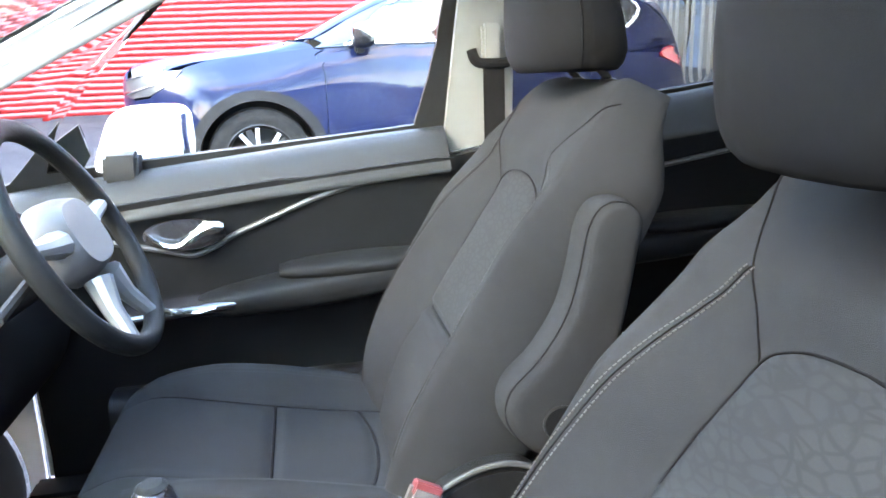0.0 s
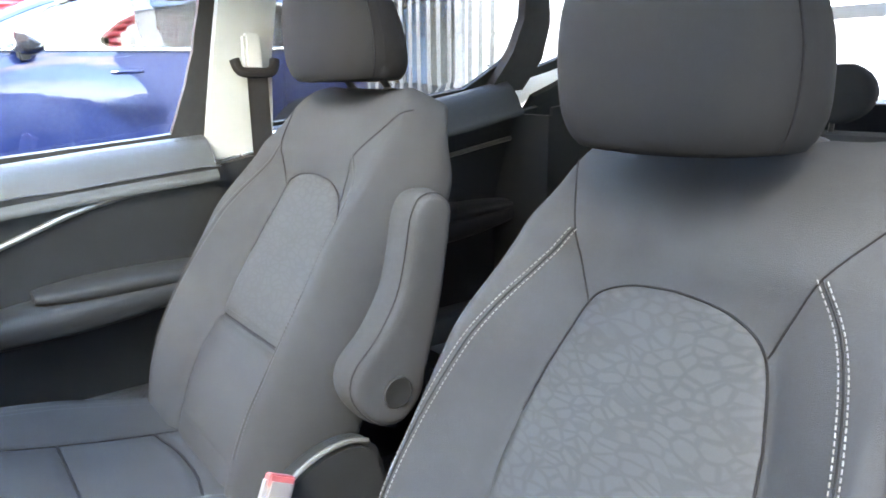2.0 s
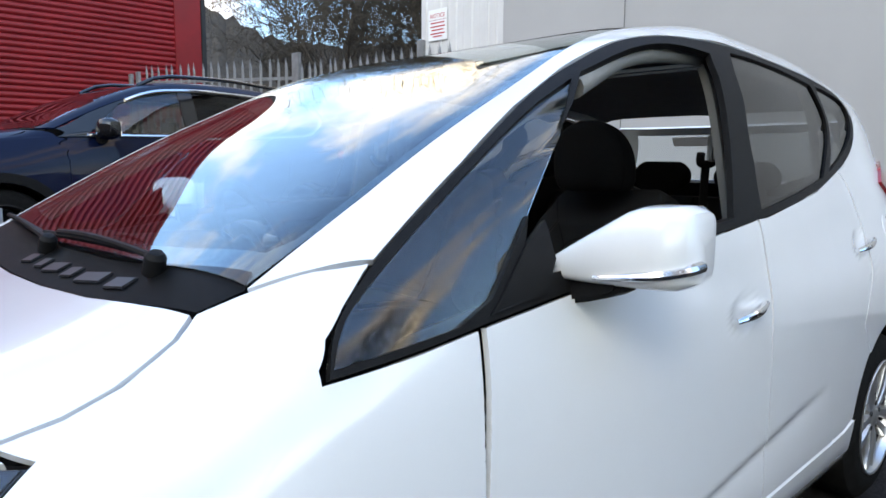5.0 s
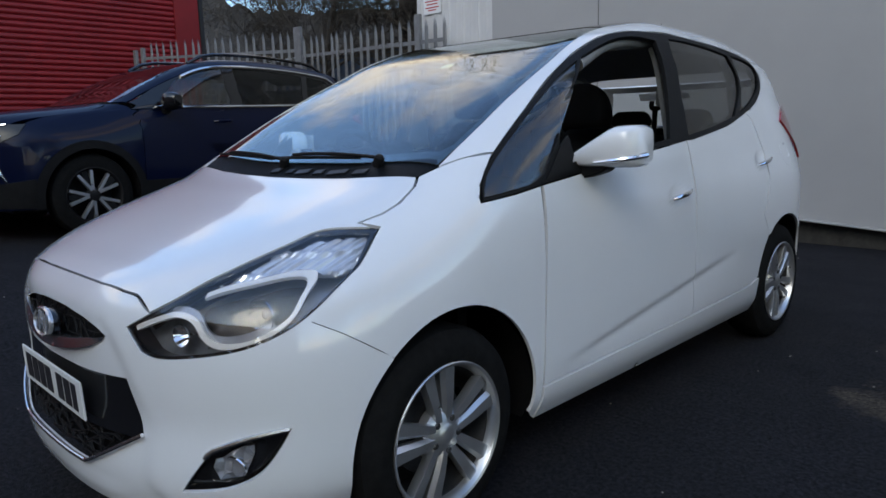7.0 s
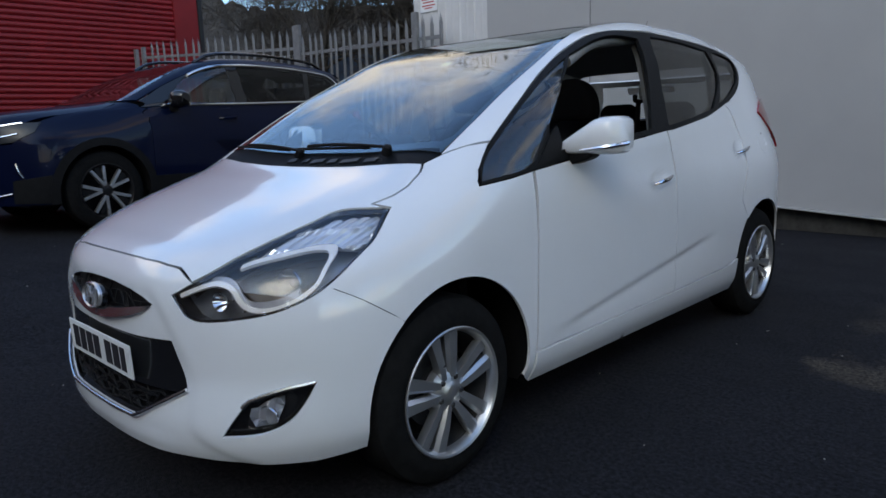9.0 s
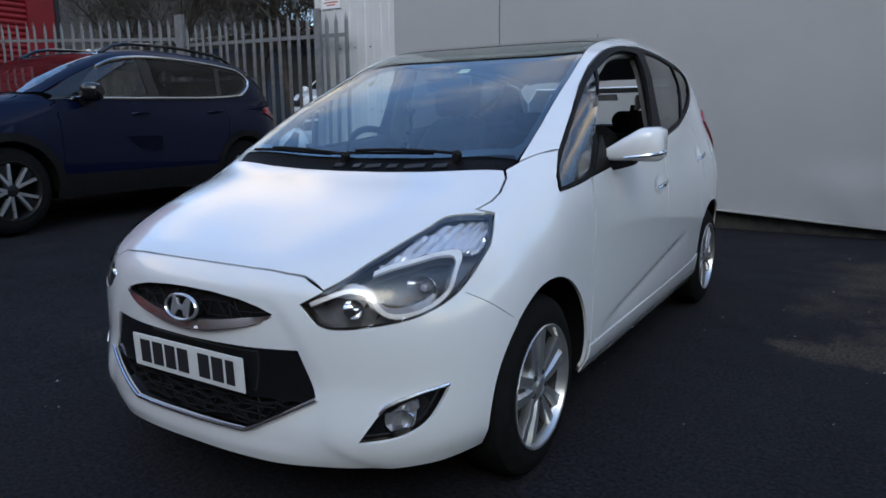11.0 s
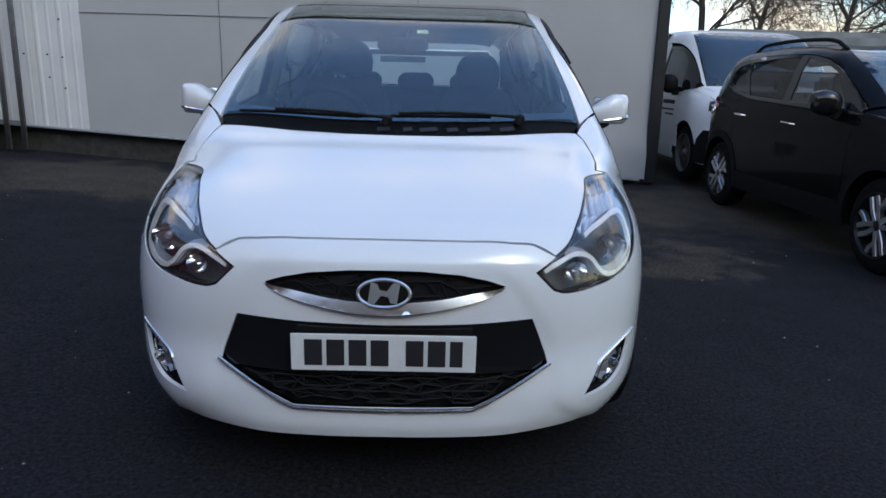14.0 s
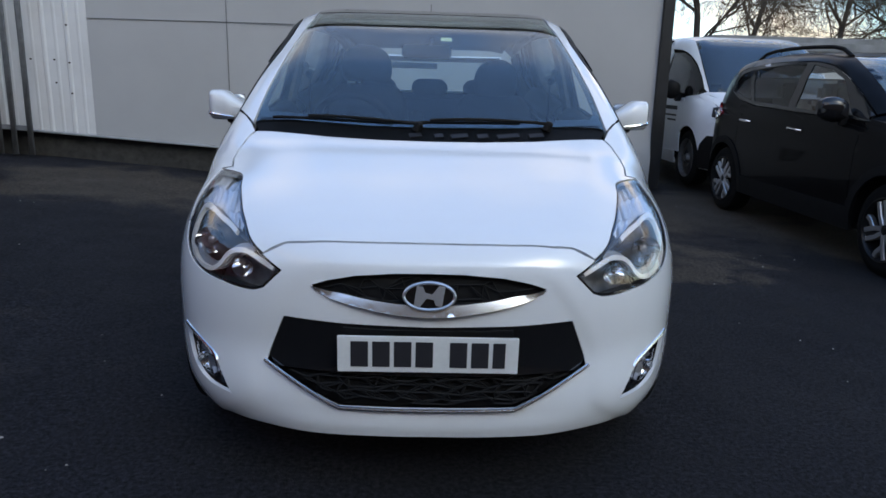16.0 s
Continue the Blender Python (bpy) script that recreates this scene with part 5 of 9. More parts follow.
def piece(outline, at, thick, step=0.014, back=(0, 1, 0)):
    """A thin padded panel: a flat outline laid on a surface at(a, u), with its thickness behind."""
    vs = [Vector(p) for p in outline]
    n = len(vs)
    arr = np.array(outline)
    (a0, b0), (a1, b1) = arr.min(0), arr.max(0)
    na, nb = int((a1 - a0) / step) + 1, int((b1 - b0) / step) + 1
    ex = [Vector((a0 + (a1 - a0) * i / na, b0 + (b1 - b0) * j / nb)) for i in range(1, na) for j in range(1, nb)]
    ex = [e for e in ex if inside(e, outline) and ((arr - np.array(e)) ** 2).sum(1).min() > (0.5 * step) ** 2]
    V, E, F, *_ = delaunay_2d_cdt(vs + ex, [(i, (i + 1) % n) for i in range(n)], [], 0, 1e-6)
    bm = bmesh.new()
    hv = [bm.verts.new(at(v.x, v.y)) for v in V]
    for f in F:
        if inside((sum(V[i].x for i in f) / len(f), sum(V[i].y for i in f) / len(f)), outline):
            bm.faces.new([hv[i] for i in f])
    bm.normal_update()
    bmesh.ops.delete(bm, geom=[v for v in bm.verts if not v.link_faces], context="VERTS")
    if sum(f.normal.dot(Vector(back)) for f in bm.faces) > 0:
        bmesh.ops.reverse_faces(bm, faces=bm.faces)
    r = bmesh.ops.extrude_face_region(bm, geom=list(bm.faces))
    for v in r["geom"]:
        if isinstance(v, bmesh.types.BMVert):
            v.co += Vector(back) * thick
    bmesh.ops.recalc_face_normals(bm, faces=bm.faces)
    return bm


def stitches(line, pitch, wide=0.0014):
    """A row of short raised stitches along a line of points."""
    P = [Vector(p) for p in line]
    L = [0.0]
    for a, b in zip(P, P[1:]):
        L.append(L[-1] + (b - a).length)
    n = max(2, int(L[-1] / pitch))

    def along(d):
        k = min(max(int(np.searchsorted(L, d)) - 1, 0), len(P) - 2)
        return P[k] + (P[k + 1] - P[k]) * ((d - L[k]) / max(L[k + 1] - L[k], 1e-9))
    V, F = [], []
    for i in range(n):
        a, b = along(L[-1] * i / n), along(L[-1] * (i + 0.66) / n)
        d = (b - a).normalized()
        s = d.cross(Vector((0, -0.875, 0.485))).normalized() * wide / 2
        u = Vector((0, -0.875, 0.485)) * 0.0011
        k = len(V)
        V += [a - s, a + s, b + s, b - s, a - s * 0.4 + u, a + s * 0.4 + u, b + s * 0.4 + u, b - s * 0.4 + u]
        F += [tuple(k + j for j in f) for f in ((4, 5, 6, 7), (0, 1, 5, 4), (1, 2, 6, 5), (2, 3, 7, 6), (3, 0, 4, 7))]
    return V, F


def seat(x, y, z, label, driver, head_at):
    """A front seat; x, y, z is the foot of the backrest's face. sg: the side towards the car's middle."""
    t = thing("front_seat", label, "car seat", "front seats", at=(x, y, z))
    sg0 = 1 if x < 0 else -1
    ca, sa = math.cos(radians(BACK)), math.sin(radians(BACK))

    def bp(a, u, d=0.0):
        f = back_front(a, u) + d
        return Vector((a, u * sa - f * ca, u * ca + f * sa))
    bm = bmesh.new()
    NS, NH = 60, 64
    us = [H_BACK * (1 - (1 - j / NH) ** 1.25) for j in range(NH + 1)]
    ss = [math.copysign(abs(k) ** 0.85, k) for k in [-1 + 2 * i / NS for i in range(NS + 1)]]
    fr = [[bm.verts.new(bp(s * W_BACK(u), u)) for s in ss] for u in us]
    bk = [[bm.verts.new(Vector((s * W_BACK(u) * (0.95 - 0.14 * sstep(0.59, 0.735, u)), u * sa + (0.125 - 0.055 * sstep(0.57, 0.735, u)) * ca, u * ca - (0.125 - 0.055 * sstep(0.57, 0.735, u)) * sa))) for s in ss] for u in us]
    for j in range(NH):
        for i in range(NS):
            bm.faces.new((fr[j][i], fr[j][i + 1], fr[j + 1][i + 1], fr[j + 1][i]))
            bm.faces.new((bk[j][i + 1], bk[j][i], bk[j + 1][i], bk[j + 1][i + 1]))
        for i in (0, NS):
            q = (fr[j][i], fr[j + 1][i], bk[j + 1][i], bk[j][i])
            bm.faces.new(q if i == 0 else q[::-1])
    for j in (0, NH):
        for i in range(NS):
            q = (fr[j][i], bk[j][i], bk[j][i + 1], fr[j][i + 1])
            bm.faces.new(q if j == 0 else q[::-1])
    bmesh.ops.recalc_face_normals(bm, faces=bm.faces)
    # round the padded edges
    soft = [v for j in range(NH + 1) for r in (fr, bk) for v in (r[j][0], r[j][1], r[j][NS - 1], r[j][NS])]
    soft += [v for i in range(2, NS - 1) for v in (fr[NH][i], fr[NH - 1][i], bk[NH][i], bk[NH - 1][i], bk[NH - 2][i], bk[NH - 3][i])]
    for _ in range(5):
        bmesh.ops.smooth_vert(bm, verts=soft, factor=0.5, use_axis_x=True, use_axis_y=True, use_axis_z=True)
    back = part("backrest", bm, M_FABRIC, t, "dark grey fabric backrest", sharp=75)
    # patterned insert above, plain lumbar panel below
    iw = lambda u: INS_W(u) - 0.004
    side = [(iw(u), u) for u in (0.237, 0.30, 0.36, 0.42, 0.47)]
    ins = side + smooth_line([(iw(0.47), 0.47), (0.103, 0.497), (0.086, 0.516), (0.05, 0.530), (0.0, 0.535)], 4)[1:]
    ins = ins + [(-a, u) for a, u in ins[::-1] if a > 1e-6]
    lowp = [(iw(u), u) for u in (0.03, 0.10, 0.16, 0.227)]
    lowp = lowp + [(-a, u) for a, u in lowp[::-1]]
    part("seat_insert", piece(ins, lambda a, u: bp(a, u, 0.002), 0.008), M_INSERT, back, "grey insert with a pale leaf pattern", sharp=75)
    part("lumbar_panel", piece(lowp, lambda a, u: bp(a, u, 0.0018 + 0.004 * sstep(0.20, 0.222, u)), 0.008), M_FABRIC, back, "", sharp=75)
    arch = [p for p in ins if p[1] > 0.30]
    part("seam", tube([bp(a, u, 0.0025) for a, u in arch], 0.0013, 6), M_SEAM, back)
    part("seam", tube([bp(-0.134 + 0.268 * k / 16, 0.232, 0.002) for k in range(17)], 0.0032, 6), M_SEAM, back)
    for sg in (-1, 1):
        part("seam", tube([bp(sg * iw(u), u, 0.001) for u in [0.03 + 0.20 * k / 10 for k in range(11)]], 0.0014, 6), M_SEAM, back)
        # shoulder seam from the insert's corner over the shoulder
        sh = smooth_line([(0.103, 0.499), (0.118, 0.535), (0.137, 0.575), (0.165, 0.622), (0.186, 0.660), (0.190, 0.676)], 4)
        part("seam", tube([bp(sg * min(a, W_BACK(u) - 0.003), u, 0.0006) for a, u in sh], 0.0011, 5), M_SEAM, back)
        V, F = [], []
        for row in (-0.0045, 0.0045):
            ln = smooth_line([(0.137, 0.572), (0.166, 0.525), (0.190, 0.465), (0.208, 0.395), (0.219, 0.30), (0.221, 0.20), (0.212, 0.08)], 8)
            v2, f2 = stitches([bp(sg * (a + row), u, 0.0008) for a, u in ln], 0.0062)
            F += [tuple(len(V) + i for i in f) for f in f2]
            V += v2
        me = bpy.data.meshes.new("stitching")
        me.from_pydata([tuple(v) for v in V], [], F)
        me.materials.append(M_STITCHDARK if driver else M_STITCH)
        st = new("stitching", me)
        st.parent = back
        st["label"] = "pale double row of stitching"
        part("seam", tube([bp(sg * a, u, 0.0003) for a, u in ln], 0.0009, 5), M_SEAM, back)
    # head restraint: a domed cushion with seams where the front meets the sides
    hy, hz = head_at
    HW = pchip([(0.0, 0.108), (0.06, 0.117), (0.18, 0.125), (0.38, 0.128), (0.58, 0.123), (0.74, 0.109), (0.87, 0.085), (0.95, 0.057), (1.0, 0.03)])
    HD = pchip([(0.0, 0.060), (0.05, 0.069), (0.15, 0.073), (0.45, 0.067), (0.75, 0.052), (0.92, 0.034), (1.0, 0.012)])

    def hr(a, v):
        c, s = math.cos(a), math.sin(a)
        xx = HW(v) * (1.13 if driver else 0.965) * math.copysign(abs(c) ** 0.42, c)
        yy = HD(v) * math.copysign(abs(s) ** 0.62, s)
        front = 1 if s < 0 else 0.2
        return Vector((xx, hy - y - 0.032 * v + yy + 0.020 * (xx / 0.13) ** 2 * front, hz - z + 0.198 * v - 0.006 * (1 - (xx / 0.13) ** 2) * (1 - v) ** 6))
    vs_ = [0.0, 0.015, 0.04, 0.08, 0.13] + [0.18 + 0.6 * i / 14 for i in range(15)] + [0.83, 0.88, 0.92, 0.95, 0.975, 0.99, 1.0]
    b3 = bmesh.new()
    rows = [[b3.verts.new(hr(2 * math.pi * i / 64, v)) for i in range(64)] for v in vs_]
    for A, B in zip(rows, rows[1:]):
        for i in range(64):
            b3.faces.new((A[i], A[(i + 1) % 64], B[(i + 1) % 64], B[i]))
    b3.faces.new(rows[0][::-1])
    b3.faces.new(rows[-1])
    bmesh.ops.recalc_face_normals(b3, faces=b3.faces)
    head = part("head_restraint", b3, M_HEADREST, t, "dark grey head restraint with piped side seams", sharp=80)
    for sg in (-1, 1):
        ang = math.pi * 1.5 + sg * 1.25
        part("seam", tube([hr(ang, v) + Vector((0, -0.0004, 0)) for v in [0.02 + 0.95 * k / 24 for k in range(25)]], 0.0015, 6), M_SEAM, head)
        part("restraint_post", tube([(sg * 0.062, 0.716 * sa + 0.045, 0.716 * ca - 0.05), (sg * 0.062, 0.716 * sa + 0.030, 0.716 * ca - 0.01), (sg * 0.062, hy - y + 0.015, hz - z + 0.03)], 0.0065, 10), M_BLACK, t, "black head restraint post")
        part("post_collar", lathe([(-0.004, 0.0), (-0.004, 0.014), (0.004, 0.013), (0.006, 0.009), (0.006, 0)], 16), M_BLACK, t).matrix_basis = Matrix.Translation((sg * 0.062, 0.716 * sa + 0.028, 0.716 * ca - 0.012)) @ Matrix.Rotation(radians(-90), 4, "Y")
    # cushion
    C_MID = pchip([(-0.50, -0.06), (-0.48, 0.030), (-0.45, 0.066), (-0.40, 0.080), (-0.30, 0.060), (-0.194, 0.035), (-0.10, 0.015), (0.0, -0.002), (0.10, -0.018)])
    C_BOL = pchip([(-0.50, 0.0), (-0.40, 0.006), (-0.29, 0.036), (-0.166, 0.046), (-0.08, 0.042), (0.02, 0.030), (0.10, 0.02)])

    def cush(a, yy):
        w = 0.262 - 0.05 * sstep(-0.36, -0.50, yy) - 0.02 * sstep(-0.02, 0.10, yy)
        aa = min(abs(a), w)
        zz = C_MID(yy) + C_BOL(yy) * sstep(0.122, 0.205, aa) - 0.075 * sstep(w - 0.05, w, aa) ** 1.8
        zz -= 0.007 * (math.exp(-((yy + 0.194) / 0.009) ** 2) + math.exp(-((yy + 0.017 + 1.2 * aa * aa) / 0.009) ** 2)) * (1 - sstep(0.11, 0.135, aa))
        zz -= 0.006 * math.exp(-((aa - 0.132) / 0.008) ** 2)
        return Vector((math.copysign(aa, a), yy, zz))
    b4 = bmesh.new()
    ys_ = [0.10 - 0.60 * j / 70 for j in range(71)]
    top = [[b4.verts.new(cush((-1 + 2 * i / 56) * 0.262, yy)) for i in range(57)] for yy in ys_]
    bot = [[b4.verts.new(Vector((v.co.x * 0.96, v.co.y * 0.97, -0.14))) for v in r] for r in top]
    for j in range(70):
        for i in range(56):
            b4.faces.new((top[j][i + 1], top[j][i], top[j + 1][i], top[j + 1][i + 1]))
            b4.faces.new((bot[j][i], bot[j][i + 1], bot[j + 1][i + 1], bot[j + 1][i]))
        for i in (0, 56):
            b4.faces.new((top[j][i], top[j + 1][i], bot[j + 1][i], bot[j][i]))
    for j in (0, 70):
        for i in range(56):
            b4.faces.new((top[j][i], top[j][i + 1], bot[j][i + 1], bot[j][i]))
    bmesh.ops.recalc_face_normals(b4, faces=b4.faces)
    cu = part("seat_cushion", b4, M_FABRIC, t, "dark grey fabric seat cushion", sharp=60)
    up = Vector((0, 0, 0.0006))
    for sg in (-1, 1):
        part("seam", tube([cush(sg * 0.132, 0.05 - 0.50 * k / 24) + up for k in range(25)], 0.0016, 6), M_SEAM, cu)
        V, F = [], []
        for row in (-0.004, 0.004):
            v2, f2 = stitches([cush(sg * (0.192 + row), 0.03 - 0.42 * k / 30) + up for k in range(31)], 0.007)
            F += [tuple(len(V) + i for i in f) for f in f2]
            V += v2
        me = bpy.data.meshes.new("stitching")
        me.from_pydata([tuple(v) for v in V], [], F)
        me.materials.append(M_STITCHDARK)
        new("stitching", me).parent = cu
    for y0 in (-0.194, -0.017):
        part("seam", tube([cush(-0.128 + 0.256 * k / 20, y0 - (1.2 * (-0.128 + 0.256 * k / 20) ** 2 if y0 > -0.1 else 0)) + up for k in range(21)], 0.003, 6), M_SEAM, cu)
    # plinth, rails and recliner covers
    part("seat_base", box(-0.20, 0.20, -0.40, 0.08, z0_floor - z + 0.10, -0.13, 0.02), M_BLACK, t)
    for sg in (-1, 1):
        cov = prism(smooth_loop([(-0.22, -0.12), (0.00, -0.14), (0.15, -0.11), (0.21, -0.02), (0.20, 0.060), (0.175, 0.092), (0.14, 0.102), (0.092, 0.096), (0.045, 0.073), (0.0, 0.038), (-0.05, 0.003), (-0.20, -0.05)], 5), 0.240 * sg, 0.282 * sg, "yz", 0.010)
        part("recliner_cover", cov, M_TRIMDARK, t, "black plastic recliner cover")
        if sg == sg0:
            bead = smooth_line([(-0.05, 0.005), (0.00, 0.040), (0.045, 0.075), (0.092, 0.098), (0.14, 0.104), (0.175, 0.094)], 5)
            part("cover_edge", tube([(0.280 * sg, a, b) for a, b in bead], 0.0045, 8), M_TAG, t, "grey edge of the recliner cover")
        part("seat_rail", box(sg * 0.19 - 0.02, sg * 0.19 + 0.02, -0.45, 0.12, z0_floor - z, z0_floor - z + 0.11, 0.004), M_DARKMETAL, t)
    if driver:
        # folding armrest, swung up against the inner side
        out = smooth_loop([(0.255, 0.474), (0.288, 0.476), (0.312, 0.455), (0.312, 0.42), (0.292, 0.30), (0.265, 0.205), (0.252, 0.160), (0.215, 0.126), (0.165, 0.136), (0.126, 0.185), (0.130, 0.232), (0.172, 0.276), (0.206, 0.330), (0.222, 0.385), (0.234, 0.445)], 4)
        b5 = bmesh.new()
        loops = []
        for k in range(15):
            q = math.pi * k / 14
            d = 0.024 * (1 - math.sin(q) ** 0.7)
            loops.append([b5.verts.new((0.2925 - 0.0365 * math.cos(q), a_, b_)) for a_, b_ in inset(out, d)])
        for A, B in zip(loops, loops[1:]):
            for k in range(len(A)):
                b5.faces.new((A[k], A[(k + 1) % len(A)], B[(k + 1) % len(A)], B[k]))
        b5.faces.new(loops[0])
        b5.faces.new(loops[-1])
        bmesh.ops.recalc_face_normals(b5, faces=b5.faces)
        ar = part("armrest", b5, M_FABRIC, t, "fold-up armrest in dark grey fabric", sharp=89)
        cap = lathe([(0, 0.025), (0.003, 0.025), (0.005, 0.023), (0.004, 0.020), (0.004, 0)], 32)
        cap.transform(Matrix.Translation((0.328, 0.200, 0.185)))
        part("pivot_cap", cap, M_TRIMDARK, ar, "round gloss black pivot cap")
        part("armrest_seam", tube([(0.3175, a, b) for a, b in inset(out, 0.0045)], 0.0012, 5, closed=True), M_SEAM, ar)
    m0 = Matrix.Translation((sg0 * 0.300, 0.005, 0.055)) @ Matrix.Rotation(radians(-28), 4, "X") @ Matrix.Rotation(radians(sg0 * -12), 4, "Y")
    bk2 = box(-0.011, 0.011, -0.024, 0.024, -0.10, 0.046, 0.007)
    bk2.transform(m0)
    buckle = part("belt_buckle", bk2, M_BUCKLE, t, "pale belt buckle with a red button")
    rb = box(-0.0085, 0.0085, -0.0205, 0.0205, 0.030, 0.0485, 0.002)
    rb.transform(m0)
    part("release_button", rb, M_BUTTON, buckle)
    if not driver:
        m0 = Matrix.Translation((0.2475, 0.176, 0.470)) @ Matrix.Rotation(radians(12), 4, "Z") @ Matrix.Rotation(radians(-29), 4, "X")
        tb = box(-0.001, 0.003, -0.009, 0.009, -0.034, 0.034, 0.0008)
        tb.transform(m0)
        tag = part("airbag_tag", tb, M_TAG, back, "small grey sewn tag with white words")
        words("SRS AIRBAG", 0.0098, M_THREAD, tag, m0 @ pose(0.0034, 0.004, 0, 90, 0, 90) @ pose(0, 0, 0, 0, 0, 90), "tag_text")
    return t


M_HEADREST = mat("head_restraint_cloth", (0.0037, 0.0036, 0.0039), 0.75, 0, 6, 0.10, bump=0.15, bump_scale=1500, spec=0.06)
M_STITCHDARK = mat("grey_stitching", (0.022, 0.022, 0.023), 0.8, 0, 50, 0.1, spec=0.1)
M_BUCKLE = mat("pale_buckle_plastic", (0.045, 0.042, 0.042), 0.4, 0, 30, 0.1)
M_BUTTON = mat("red_button", (0.075, 0.014, 0.016), 0.4, 0, 30, 0.1)
M_TAG = mat("grey_tag", (0.011, 0.011, 0.011), 0.7, 0, 40, 0.1)
M_THREAD = mat("white_thread", (0.05, 0.05, 0.05), 0.7, 0, 60, 0.1)
z0_floor = 0.25
seat(-0.367, 1.943, 0.602, "driver's seat in dark grey fabric with folded-up armrest", True, (2.262, 1.238))
seat(0.372, 1.955, 0.557, "front passenger seat in dark grey fabric with pale stitching", False, (2.196, 1.176))

# rear bench
rb = thing("rear_bench", "dark grey fabric rear bench seat with three head restraints", "car seat", at=(0, 2.98, 0.56))


def bench(a, v):
    c, s = math.cos(a), math.sin(a)
    hw = 0.60 - 0.05 * v
    return Vector((hw * math.copysign(abs(c) ** 0.28, c), 0.25 * v + (0.085 - 0.02 * v) * math.copysign(abs(s) ** 0.5, s), v * 0.555))


part("bench_back", sheet(bench, 64, 14), M_FABRIC, rb, sharp=60)
part("bench_cushion", box(-0.60, 0.60, -0.46, 0.04, -0.12, 0.03, 0.05), M_FABRIC, rb, sharp=50)
for xx in (-0.20, 0.20):
    part("seam", tube([(xx, 0.25 * v - 0.088 + 0.02 * v, v * 0.555) for v in [k / 10 for k in range(11)]], 0.003, 6), M_SEAM, rb)
for xx in (-0.37, 0.0, 0.37):
    hh = sheet(lambda a, v: Vector((xx + 0.13 * math.sin(math.pi * (0.06 + 0.88 * v)) ** 0.3 * math.copysign(abs(math.cos(a)) ** 0.5, math.cos(a)), 0.275 + 0.045 * math.sin(math.pi * (0.06 + 0.88 * v)) ** 0.3 * math.copysign(abs(math.sin(a)) ** 0.7, math.sin(a)), 0.575 + 0.125 * v)), 32, 12)
    part("head_restraint", hh, M_FABRIC, rb, sharp=80)
    for sg in (-0.05, 0.05):
        part("restraint_post", tube([(xx + sg, 0.26, 0.53), (xx + sg, 0.27, 0.60)], 0.006, 8), M_BLACK, rb)

# floor, dash, tunnel
part("cabin_floor", box(-0.76, 0.76, 0.95, 3.75, 0.222, 0.25), M_TRIMDARK, car, "dark carpeted cabin floor")
part("parcel_shelf", box(-0.58, 0.58, 3.30, 3.74, 1.03, 1.05, 0.008), M_TRIMDARK, car)
part("bulkhead", box(-0.74, 0.74, 0.93, 0.97, 0.25, 1.0), M_TRIMDARK, car)
tun = sheet(lambda a, v: Vector((0.0 + 0.095 * math.copysign(abs(math.cos(a)) ** 0.5, math.cos(a)), 1.25 + 1.0 * v, 0.40 + 0.14 * math.copysign(abs(math.sin(a)) ** 0.5, math.sin(a)))), 24, 10)
part("centre_console", tun, M_TRIMDARK, car)
knob = bmesh.new()
bmesh.ops.create_uvsphere(knob, u_segments=24, v_segments=16, radius=0.027, matrix=Matrix.Translation((0.0, 1.64, 0.770)) @ Matrix.Diagonal((1, 1, 1.1, 1)))
kb = part("gear_knob", knob, M_GLOSSBLACK, car, "gloss black gear knob")
part("gear_stalk", tube([(0.0, 1.60, 0.50), (0.0, 1.636, 0.755)], 0.009, 10), M_CHROME, kb)
part("knob_cap", lathe([(0.770 + 0.026, 0.0185), (0.770 + 0.0305, 0.012), (0.770 + 0.031, 0)], 24), M_TRIMDARK, kb)
kc = kb.children[-1]
kc.matrix_basis = Matrix.Translation((0.0, 1.64, 0)) @ Matrix.Rotation(radians(-90), 4, "Y")
dash_prof = smooth_loop([(0.95, 0.66), (1.25, 0.64), (1.34, 0.74), (1.345, 0.90), (1.30, 0.985), (1.20, 1.025), (1.02, 1.04), (0.96, 1.03)], 5, corner=(0,))
dsh = prism(dash_prof, -0.735, 0.735, "yz", 0.01)
dash = part("dashboard", dsh, M_TRIMDARK, car, "dark grey moulded dashboard", sharp=40)
bn = sheet(lambda a, v: Vector((-0.37 + 0.17 * math.copysign(abs(math.cos(a)) ** 0.7, math.cos(a)), 1.12 + 0.22 * v, 0.99 + 0.055 * math.sin(a))), 28, 6)
part("instrument_hood", bn, M_TRIMDARK, dash)
part("centre_stack", box(-0.13, 0.13, 1.32, 1.365, 0.60, 0.93, 0.015), M_GLOSSBLACK, dash)
for xx in (-0.60, -0.14, 0.14, 0.60):
    part("air_vent", box(xx - 0.05, xx + 0.05, 1.335, 1.356, 0.86, 0.92, 0.008), M_SILVER, dash)

# steering wheel
M_HUBPAD = mat("grey_hub_pad", (0.028, 0.028, 0.030), 0.5, 0, 20, 0.08, bump=0.2, bump_scale=900)
M_DULLSILVER = mat("dull_silver_spoke", (0.16, 0.165, 0.17), 0.35, 0.7, 30, 0.05)
swl = new("steering_wheel")
swl.parent = car
swl["label"] = "three-spoke steering wheel with silver trim"
swl.matrix_basis = pose(-0.37, 1.495, 1.010, 0, 0, 0) @ pose(0, 0, 0, -64, 0, 0)
ring = [(0.185 * math.cos(2 * math.pi * k / 48), 0.185 * math.sin(2 * math.pi * k / 48), 0) for k in range(48)]
rm = tube(ring, 0.0165, 12, closed=True)
part("rim_grip", rm, M_TRIMDARK, swl, "black leather rim")
